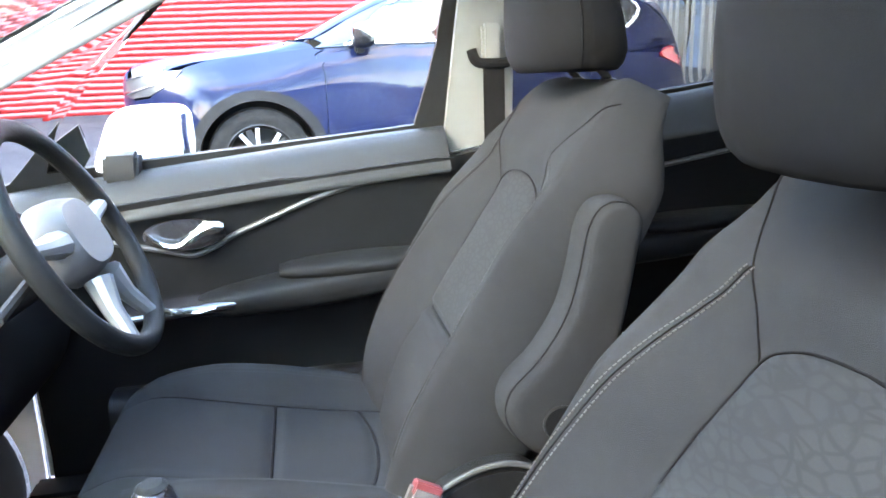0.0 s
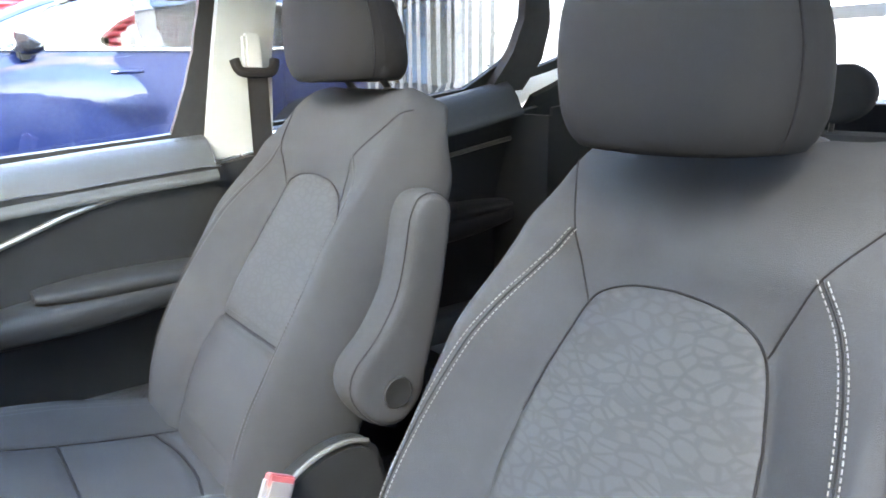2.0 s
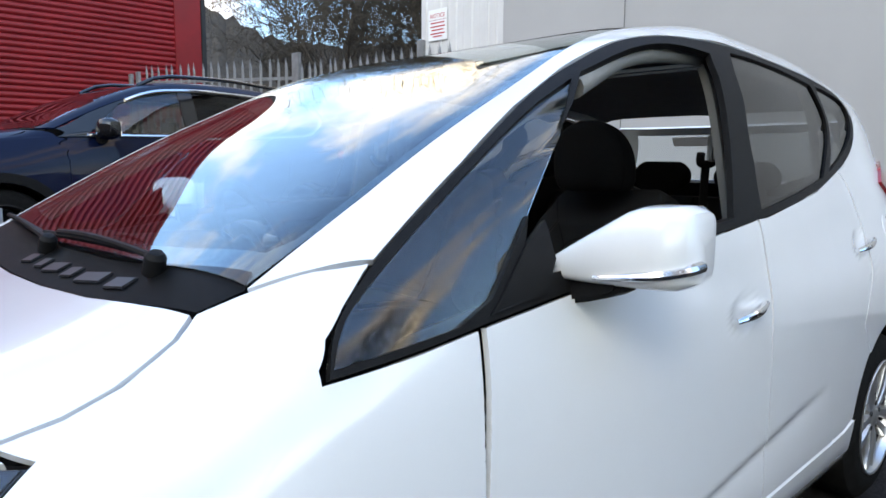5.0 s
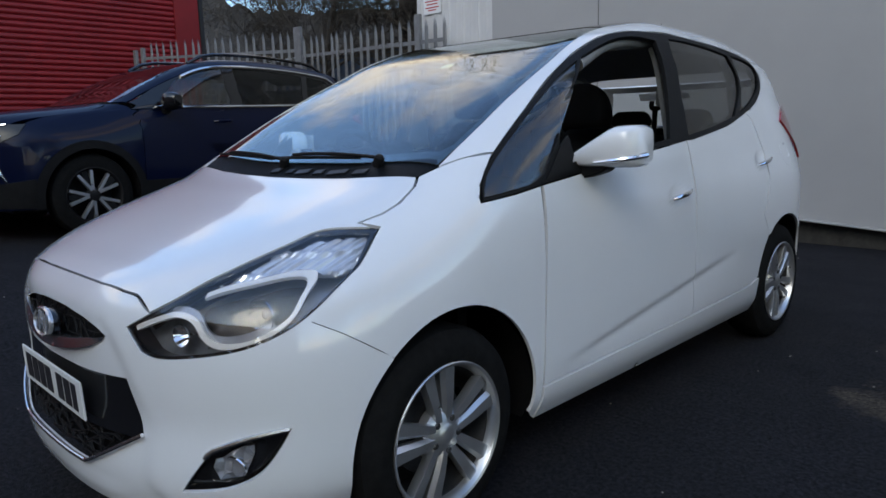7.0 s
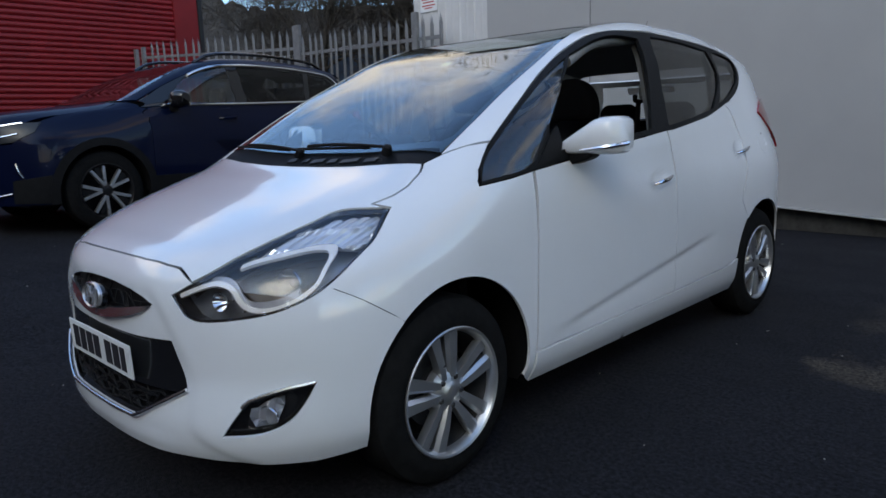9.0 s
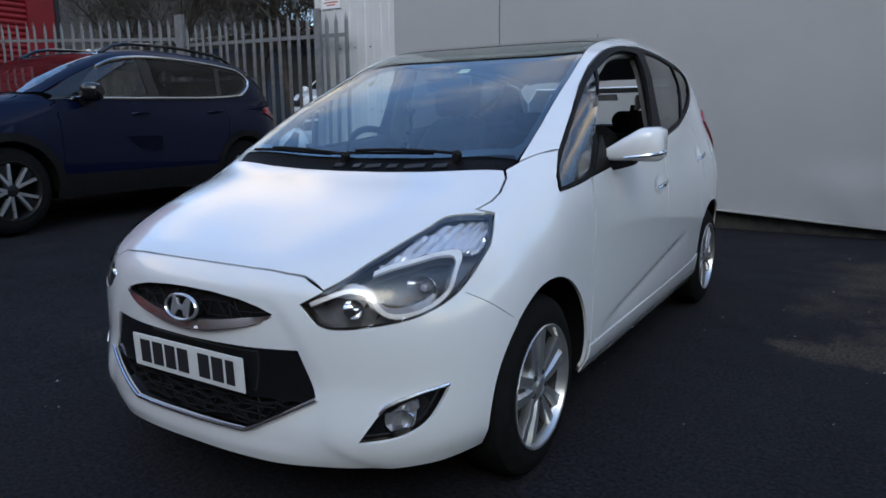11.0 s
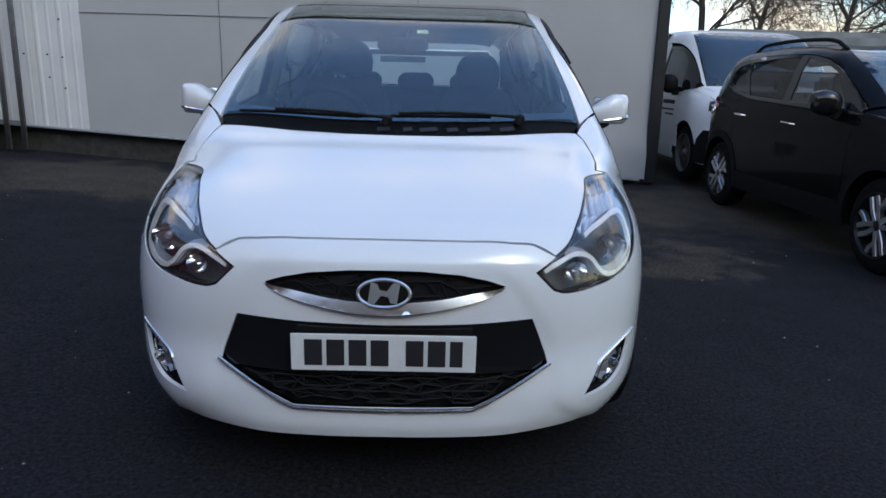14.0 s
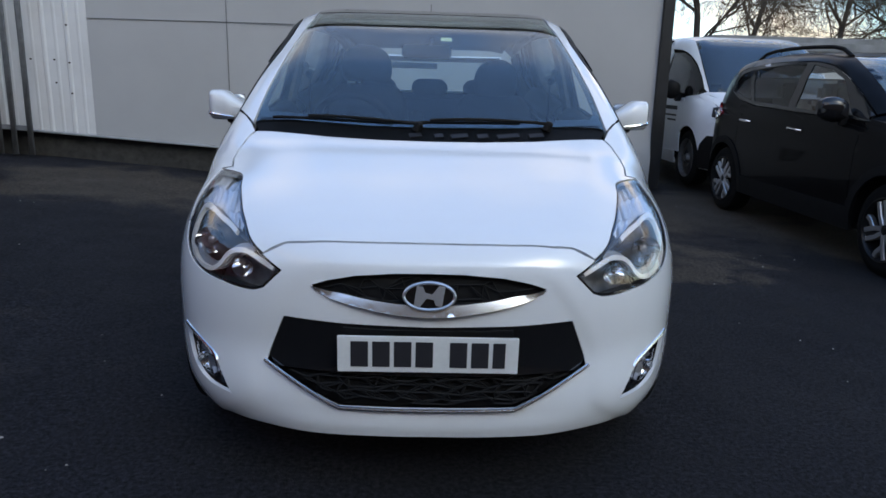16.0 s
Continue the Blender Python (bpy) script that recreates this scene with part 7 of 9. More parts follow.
wall = tagged(part("wall_grey", sheet_wall(-3.95, 2.72, 150, 5.4, dent), M_WALL, sharp=40), "large grey sheet-clad wall with a crumpled lower corner", "wall", kind="structure")
jb = bmesh.new()
for x in (-2.35,):
    box_bm(jb, x - 0.002, x + 0.002, WY - 0.012, WY - 0.004, edge_z(x) + 0.02, 5.4)
part("panel_joint", jb, M_TRIMGREY, wall)
part("panel_seam", box(-3.95, -1.2, WY - 0.011, WY - 0.004, 1.83, 1.836), M_TRIMGREY, wall)


def rib(x, z):
    t = (x + 3.95) / 0.27 % 1.0
    r = 0.017 * (sstep(0.0, 0.06, t) - sstep(0.16, 0.22, t)) + 0.006 * (sstep(0.55, 0.58, t) - sstep(0.66, 0.69, t))
    return r + 0.004 * math.sin(11 * x + 5 * z) * math.exp(-((z - 1.25) / 0.35) ** 2)


white = tagged(part("wall_white", sheet_wall(-5.36, -3.952, 230, 5.4, rib), M_WALLWHITE, sharp=25), "white ribbed metal wall sheet with bolts and dents", "wall", kind="structure")
M_BOLT = mat("rusty_bolt", (0.06, 0.045, 0.035), 0.7, 0.4, 40, 0.4)
for x, z in ((-4.62, 1.36), (-4.35, 1.36), (-4.18, 1.33), (-4.18, 0.98), (-4.35, 1.1), (-4.18, 1.75), (-4.62, 2.2), (-4.89, 1.36), (-4.89, 2.2), (-4.35, 2.2)):
    bl = lathe([(0, 0.0), (0, 0.011), (-0.012, 0.011), (-0.016, 0.006), (-0.016, 0)], 8)
    bl.transform(Matrix.Translation((x, WY - 0.018, z)) @ Matrix.Rotation(radians(90), 4, "Z"))
    part("bolt", bl, M_BOLT, white)

# drip flashing, plinth and edge trim
fl = bmesh.new()
for (a, b) in (((-5.36, edge_z(-5.36)), (2.66, edge_z(2.66))),):
    q = [fl.verts.new(p) for p in ((a[0], WY - 0.05, a[1] - 0.022), (b[0], WY - 0.05, b[1] - 0.022), (b[0], WY - 0.05, b[1] - 0.004), (a[0], WY - 0.05, a[1] - 0.004), (a[0], WY + 0.05, a[1] - 0.022), (b[0], WY + 0.05, b[1] - 0.022), (b[0], WY + 0.05, b[1] - 0.004), (a[0], WY + 0.05, a[1] - 0.004))]
    for f in ((0, 1, 2, 3), (5, 4, 7, 6), (4, 5, 1, 0), (3, 2, 6, 7), (4, 0, 3, 7), (1, 5, 6, 2)):
        fl.faces.new([q[i] for i in f])
tagged(part("trim", fl, M_WALL, sharp=20), "pale metal drip flashing under the wall sheets", "flashing", kind="structure")
pb = bmesh.new()
box_bm(pb, -5.34, 2.62, WY + 0.06, WY + 0.3, -0.3, 0.62)
tagged(part("plinth", pb, M_PLINTH), "dark mottled brick plinth under the sheet wall", "plinth", kind="structure")
eb = prism([(2.715, 0.03), (2.85, 0.03), (2.86, 0.5), (2.835, 3.0), (2.83, 5.5), (2.72, 5.5)], WY - 0.05, WY + 0.2, "xz", 0.006)
M_EDGE = mat("black_edge_trim", (0.012, 0.012, 0.013), 0.5, 0, 6, 0.3)
tagged(part("edge_trim", eb, M_EDGE), "black upright trim on the edge of the grey wall", "trim", kind="structure")
# the building behind the sheets
tagged(part("wall_back", box(-5.3, 2.68, WY + 0.32, WY + 6.0, -0.2, 5.3), M_WALL), "plain grey side of the workshop building", "wall", kind="structure")
tagged(part("roof", box(-5.5, 2.95, WY - 0.2, WY + 6.2, 5.42, 5.6, 0.02), M_DARKMETAL), "dark flat roof of the workshop building", "roof", kind="structure")

# warning notice on the white sheet
sign = thing("notice_sign", "small white warning notice with a red heading on the white sheet", "sign")
part("sign_board", box(-0.17, 0.17, -0.004, 0.0, -0.19, 0.19, 0.001), M_PLATE, sign, "white sign board")
part("sign_border", box(-0.155, 0.155, -0.0052, -0.0042, 0.055, 0.06), M_TAIL, sign)
M_SIGNRED = mat("sign_red", (0.5, 0.02, 0.025), 0.5, 0, 40, 0.08)


words("NOTICE", 0.075, M_SIGNRED, sign, pose(0, -0.0055, 0.085, 90))
for i, (w, z) in enumerate(((0.25, 0.015), (0.27, -0.03), (0.22, -0.07), (0.26, -0.115), (0.16, -0.15))):
    part("sign_bar", box(-w / 2, w / 2, -0.0052, -0.0042, z, z + 0.016), M_SIGNRED, sign)
sign.matrix_basis = pose(-5.03, WY - 0.022, 2.95)

# unseen plain brick wall behind the camera, added to hold back low sky light
M_BRICKWALL = mat("blocker_brick", (0.19, 0.12, 0.09), 0.9, 0, 2.0, 0.35, bump=0.6, bump_scale=14)
tagged(part("wall_south", box(-16, 20, -9.6, -9.2, -0.2, 6.4), M_BRICKWALL), "unseen plain brick wall added to block low sky light", "wall", kind="structure")

# red clad building
def ribs_red():
    bm = bmesh.new()
    prof = []
    z = 0.2
    while z < 6.2:
        prof += [(0.0, z), (0.03, z + 0.014), (0.03, z + 0.086), (0.0, z + 0.100)]
        z += 0.112
    rows = []
    for y in (-14.0, -4.0, 3.0, 6.56):
        rows.append([bm.verts.new((-13.0 + d, y, zz)) for d, zz in prof])
    for A, B in zip(rows, rows[1:]):
        for i in range(len(prof) - 1):
            bm.faces.new((A[i], B[i], B[i + 1], A[i + 1]))
    return bm


wr = tagged(part("wall_red", ribs_red(), M_RED, sharp=15), "bright red horizontally ribbed metal cladding wall", "wall", kind="structure")
part("corner_flashing", box(-13.05, -12.94, 6.56, 7.12, 0.2, 6.2, 0.01), M_RED, wr, "plain red corner flashing")
part("corner_edge", box(-13.1, -12.92, 7.12, 7.22, 0.2, 6.2, 0.01), M_EDGE, wr, "dark corner edge")
tagged(part("wall_red_core", box(-20, -13.06, -14, 7.2, 0.0, 6.25), M_EDGE), "dark core of the red clad building", "wall", kind="structure")

# palisade fence
fence = thing("fence", "weathered galvanised steel palisade fence with spiked pales", "fence")


def pale_bm(h):
    bm = bmesh.new()
    w = 0.034
    sec = [(-w, 0.0), (-0.017, -0.014), (0, -0.003), (0.017, -0.014), (w, 0.0)]
    top = [h - 0.10, h - 0.05, h - 0.085, h - 0.05, h - 0.10]
    tip = [h - 0.02, h, h - 0.075, h, h - 0.02]
    lo = [bm.verts.new((x, y, 0.04)) for x, y in sec]
    hi = [bm.verts.new((x, y, h - 0.12)) for x, y in sec]
    tp = [bm.verts.new((-0.020, -0.012, h)), bm.verts.new((0, -0.006, h + 0.03)), bm.verts.new((0.020, -0.012, h))]
    for i in range(4):
        bm.faces.new((lo[i], lo[i + 1], hi[i + 1], hi[i]))
    bm.faces.new((hi[0], hi[1], tp[0]))
    bm.faces.new((hi[1], hi[2], tp[1]))
    bm.faces.new((hi[2], hi[3], tp[1]))
    bm.faces.new((hi[3], hi[4], tp[2]))
    return bm


pale0 = part("pale", pale_bm(2.42), M_GALV, fence, sharp=20)
pale0.data.materials[0] = M_GALV
sol = pale0.modifiers.new("thick", "SOLIDIFY")
sol.thickness = 0.003
dg = bpy.context.evaluated_depsgraph_get()
pm = bpy.data.meshes.new_from_object(pale0.evaluated_get(dg))
bpy.data.objects.remove(pale0)
rng = random.Random(7)


def pale(x, y, rz, tall=1.0):
    o = new("pale", pm)
    o.parent = fence
    o.matrix_basis = pose(x, y, ground_z(x, y) + rng.uniform(-0.012, 0.012), rng.uniform(-0.6, 0.6), rng.uniform(-0.5, 0.5), rz) @ Matrix.Diagonal((1, 1, tall, 1))


def run(p, q, pitch, rz, tall=1.0):
    d = Vector(q) - Vector(p)
    n = int(d.length / pitch)
    for i in range(1, n):
        x, y = Vector(p) + d * i / n
        pale(x, y, rz, tall)
    za, zb = ground_z(*p), ground_z(*q)
    nrm = Vector((-d.y, d.x)).normalized() * 0.03
    for h in (0.32, 2.10 * tall):
        bm = bmesh.new()
        vs = []
        for (px, py), zz in ((p, za), (q, zb)):
            for o, e in ((0, 0), (1, 0), (1, 1), (0, 1)):
                vs.append(bm.verts.new((px + nrm.x * (0.2 + o * 1.4), py + nrm.y * (0.2 + o * 1.4), zz + h + e * 0.05)))
        for k in range(4):
            bm.faces.new((vs[k], vs[(k + 1) % 4], vs[4 + (k + 1) % 4], vs[4 + k]))
        bm.faces.new(vs[:4])
        bm.faces.new(vs[4:])
        bmesh.ops.recalc_face_normals(bm, faces=bm.faces)
        part("rail", bm, M_GALV, fence)


def post(x, y, h, w=0.05):
    o = part("post", box(-w, w, -0.03, 0.03, 0, h, 0.006), M_GALV, fence)
    o.location = (x, y, ground_z(x, y))


FA, FB, FC, FD = (-4.62, 6.36), (-5.14, 6.40), (-8.35, 6.58), (-12.45, 5.62)
run(FD, FC, 0.205, 13, 1.05)
run(FC, FB, 0.19, 3)
run(FB, FA, 0.135, 4)
pale(-4.60, 6.36, 4)
post(*FB, 2.5, 0.055)
post(*FC, 2.62, 0.10)
post(FD[0] - 0.06, FD[1], 2.44, 0.06)
post(FD[0] - 0.30, FD[1] - 0.05, 2.40, 0.06)

# ---- distance ----
# low blue works building with a pale roof behind the fence
sh = thing("works_building", "low works building with dark blue walls and a pale roof", "building")
M_BLUEWALL = mat("blue_wall_paint", (0.02, 0.05, 0.10), 0.6, 0, 1.5, 0.25)
M_PALEROOF = mat("pale_roof_sheet", (0.55, 0.57, 0.60), 0.5, 0, 0.8, 0.15)
part("wall", box(-46, -8.2, 17.0, 27.0, 0.4, 4.1), M_BLUEWALL, sh, "dark blue wall")
rb = prism([(16.6, 4.12), (27.4, 4.7), (27.4, 4.8), (16.6, 4.22)], -46.4, -7.8, "yz")
part("roof", rb, M_PALEROOF, sh, "pale weathered roof")
for i in range(9):
    x = -44 + i * 4.0
    part("shutter", box(x, x + 2.6, 16.96, 17.05, 0.9, 3.3), M_DARKMETAL, sh)
sh2 = thing("low_building", "long low grey building with a flat felt roof", "building")
M_GREYROOF = mat("grey_roof_felt", (0.16, 0.165, 0.17), 0.85, 0, 1.2, 0.3)
part("wall", box(4.5, 34, 20.0, 28, 0, 2.35), M_WALL, sh2)
part("roof", box(4.2, 34.4, 19.6, 28.4, 2.36, 2.62, 0.03), M_GREYROOF, sh2, "grey roof with dark edge")
part("roof_step", box(9.5, 34, 22.0, 28, 2.625, 2.95, 0.03), M_GREYROOF, sh2)

# wooded hill
rng = random.Random(21)
hb = bmesh.new()
M_HILL = mat("winter_woodland", (0.035, 0.028, 0.022), 1.0, 0, 0.25, 0.6, bump=1.0, bump_scale=1.5)
prev = None
for i in range(181):
    an = radians(22 + 0.55 * i)
    h = 46 + 9 * math.sin(5.2 * an + 1.1) + 4 * math.sin(17 * an) + rng.uniform(-1.2, 1.2)
    h *= 0.15 + 0.85 * sstep(22, 48, 22 + 0.55 * i)
    col = [hb.verts.new((-d * math.sin(an), d * math.cos(an), h * f + rng.uniform(-0.8, 0.8))) for d, f in ((150, 0.0), (205, 0.5), (260, 1.0), (330, 0.7))]
    if prev:
        for k in range(3):
            hb.faces.new((prev[k], col[k], col[k + 1], prev[k + 1]))
    prev = col
tagged(part("backdrop_hill", hb, M_HILL, sharp=0), "dark brown wooded hillside in winter", "hill", kind="structure")

# bare winter trees
M_BARK = mat("bare_bark", (0.065, 0.054, 0.046), 0.95, 0, 3, 0.4, bump=0.6, bump_scale=30)


def tree_mesh(seed, h, droop, spread):
    rg = random.Random(seed)
    trunk, limb = [[], []], [[], []]

    def seg(store, a, b, r0, r1, n):
        d = (b - a).normalized()
        u = d.orthogonal().normalized()
        w = d.cross(u)
        V, F = store
        k0 = len(V)
        for p, r in ((a, r0), (b, r1)):
            for i in range(n):
                t = 2 * math.pi * i / n
                V.append(p + (u * math.cos(t) + w * math.sin(t)) * r)
        for i in range(n):
            F.append((k0 + i, k0 + (i + 1) % n, k0 + n + (i + 1) % n, k0 + n + i))

    def grow(p, d, length, r, level):
        steps = 5 if level < 2 else 3
        for s in range(steps):
            bend = Vector((rg.gauss(0, 1), rg.gauss(0, 1), rg.gauss(0, 0.6))) * (0.10 + 0.05 * level)
            d = (d + bend + Vector((0, 0, (0.05 if level < 3 else -droop)))).normalized()
            q = p + d * (length / steps)
            r1 = r * (0.86 if level else 0.90)
            seg(trunk if level == 0 else limb, p, q, r, r1, 8 if level == 0 else (5 if level < 3 else 3))
            p, r = q, r1
            if level < 5 and (level or s >= 1):
                for _ in range(2 if level else rg.choice((2, 3))):
                    a = rg.uniform(0, 2 * math.pi)
                    u = d.orthogonal().normalized()
                    side = (u * math.cos(a) + d.cross(u) * math.sin(a)).normalized()
                    nd = (d * rg.uniform(0.5, 0.9) + side * spread * rg.uniform(0.7, 1.2)).normalized()
                    if level < 3 or rg.random() < 0.55:
                        grow(p, nd, length * rg.uniform(0.5, 0.68), max(r * rg.uniform(0.45, 0.6), 0.006), level + 1)

    grow(Vector((0, 0, 0)), Vector((0.03, 0.02, 1)), h, h * 0.024, 0)
    return trunk, limb


def tree_at(data, x, y, z, s, rz, label):
    t = thing("bare_tree", label, "tree", "bare trees")
    t.matrix_basis = pose(x, y, z, 0, 0, rz) @ Matrix.Scale(s, 4)
    for nm, me in zip(("trunk", "crown"), data):
        o = new(nm, me)
        o.parent = t
    return t


kinds = []
for seed, h, dr, sp in ((3, 5.6, 0.02, 0.8), (11, 6.4, 0.30, 0.6)):
    pair = []
    for nm, (V, F) in zip(("trunk", "crown"), tree_mesh(seed, h, dr, sp)):
        me = bpy.data.meshes.new(nm)
        me.from_pydata([tuple(v) for v in V], [], F)
        me.materials.append(M_BARK)
        pair.append(me)
    kinds.append(pair)
for x, y, k, s, rz in ((12.5, 31, 1, 1.2, 20), (15.0, 32, 1, 1.05, 100), (18.5, 30, 0, 1.25, 40), (22.5, 30, 0, 1.35, 170), (26, 33, 1, 1.3, 220), (9.5, 36, 1, 1.1, 300), (31, 31, 0, 1.2, 80)):
    tree_at(kinds[k], x, y, -0.1, s, rz, "bare winter tree with fine drooping twigs" if k else "bare winter tree with wide crooked branches")
for x, y, k, s, rz in ((-17, 13.0, 0, 0.9, 10), (-15.2, 15.0, 0, 1.0, 75), (-13.4, 14.5, 0, 1.05, 150), (-11.8, 15.2, 0, 0.95, 210), (-20, 15.5, 1, 1.0, 260), (-24, 16, 0, 1.0, 330), (-10.2, 15.6, 1, 0.9, 30)):
    tree_at(kinds[k], x, y, 0.9, s, rz, "leafless tree standing behind the fence")
for x, y, k, s, rz in ((13.5, -1.5, 0, 1.1, 10), (14.5, 2.5, 0, 1.2, 130), (15.5, -6, 1, 1.2, 250)):
    tree_at(kinds[k], x, y, 0.0, s, rz, "bare winter tree along the open side of the yard")

# ---- parked vehicles ----
def wheel_on(parent, x, y, r, sx, style, turn=0, rim_mat=None):
    q = r / 0.36
    w = part("wheel", lathe([(-0.21, 0.62 * r), (-0.215, 0.75 * r), (-0.20, 0.95 * r), (-0.17, 0.995 * r), (-0.05, r), (-0.025, 0.97 * r), (-0.004, 0.87 * r), (0.002, 0.77 * r), (-0.004, 0.69 * r), (-0.02, 0.672 * r), (-0.21, 0.62 * r)], 56), M_RUBBER, parent, "black rubber tyre on an alloy rim" if style != "steel" else "black rubber tyre on a steel wheel")
    rm = M_RIMBLACK if style != "steel" else M_STEELWHEEL
    part("rim", lathe([(-0.19, 0.66 * r), (-0.02, 0.665 * r), (0.003, 0.69 * r), (0.005, 0.675 * r), (-0.004, 0.655 * r), (-0.03, 0.62 * r), (-0.19, 0.6 * r)], 48), rm, w)
    part("wheel_back", lathe([(-0.16, 0), (-0.16, 0.62 * r), (-0.15, 0.62 * r), (-0.15, 0)], 24), M_BLACK, w)
    part("hub", lathe([(-0.06, 0), (-0.05, 0.2 * r), (-0.02, 0.17 * r), (-0.008, 0.08 * r), (-0.006, 0)], 24), rm, w)
    if style == "steel":
        part("wheel_disc", lathe([(-0.05, 0.14 * r), (-0.02, 0.3 * r), (-0.028, 0.48 * r), (-0.05, 0.62 * r), (-0.06, 0.62 * r), (-0.06, 0.14 * r)], 32), M_DARKMETAL, w)
        part("hub_cap", lathe([(-0.02, 0.16 * r), (0.004, 0.13 * r), (0.008, 0.0)], 24), M_STEELWHEEL, w)
    else:
        n = 5 if style == "five" else 4
        for k in range(n):
            a = 360 * k / n + turn
            # dark spoke with a bright machined fork on its face
            arms = [[(0.0, 0.10), (0.0, 0.62)]]
            fork = [[(0.012, 0.14), (0.10, 0.40), (0.17, 0.60)], [(-0.012, 0.14), (-0.10, 0.40), (-0.17, 0.60)]] if n == 5 else [[(0.05, 0.10), (0.10, 0.34), (0.10, 0.62)], [(-0.05, 0.10), (-0.10, 0.34), (-0.10, 0.62)], [(0.10, 0.34), (0.30, 0.42), (0.38, 0.50)]]
            for j, line in enumerate(arms + fork):
                bm = bmesh.new()
                hw = 0.075 * r if j == 0 else (0.040 * r if n == 5 else 0.055 * r)
                x0 = -0.022 if j == 0 else -0.010
                rows = []
                for t in range(len(line)):
                    p0, p1 = Vector(line[max(t - 1, 0)]), Vector(line[min(t + 1, len(line) - 1)])
                    d = (p1 - p0).normalized()
                    m = Vector((-d.y, d.x)) * hw
                    c = Vector(line[t]) * r
                    rows.append([bm.verts.new((xx, c.x + s * m.x, c.y + s * m.y)) for xx, s in ((x0, -1), (x0 + 0.006, -0.8), (x0 + 0.006, 0.8), (x0, 1), (x0 - 0.03, 1), (x0 - 0.03, -1))])
                for A, B in zip(rows, rows[1:]):
                    for i in range(6):
                        bm.faces.new((A[i], A[(i + 1) % 6], B[(i + 1) % 6], B[i]))
                bm.faces.new(rows[0])
                bm.faces.new(rows[-1])
                bmesh.ops.recalc_face_normals(bm, faces=bm.faces)
                bm.transform(Matrix.Rotation(radians(a), 4, "X"))
                part("spoke", bm, M_RIMBLACK if j == 0 else M_ALLOY, w, sharp=25)
    w.matrix_basis = pose(x, y, r, 0, 0, 0 if sx > 0 else 180)
    return w


M_RIMBLACK = mat("black_rim_paint", (0.012, 0.012, 0.013), 0.4, 0.1, 20, 0.2, coat=0.15, spec=0.2)
M_STEELWHEEL = mat("grey_steel_wheel", (0.12, 0.12, 0.125), 0.6, 0.3, 20, 0.3)
M_CLAD = mat("grey_black_cladding", (0.009, 0.009, 0.0095), 0.65, 0, 20, 0.2, bump=0.25, bump_scale=700, spec=0.12)
M_SEATDARK = mat("dark_upholstery", (0.014, 0.014, 0.015), 0.9, 0, 20, 0.2)


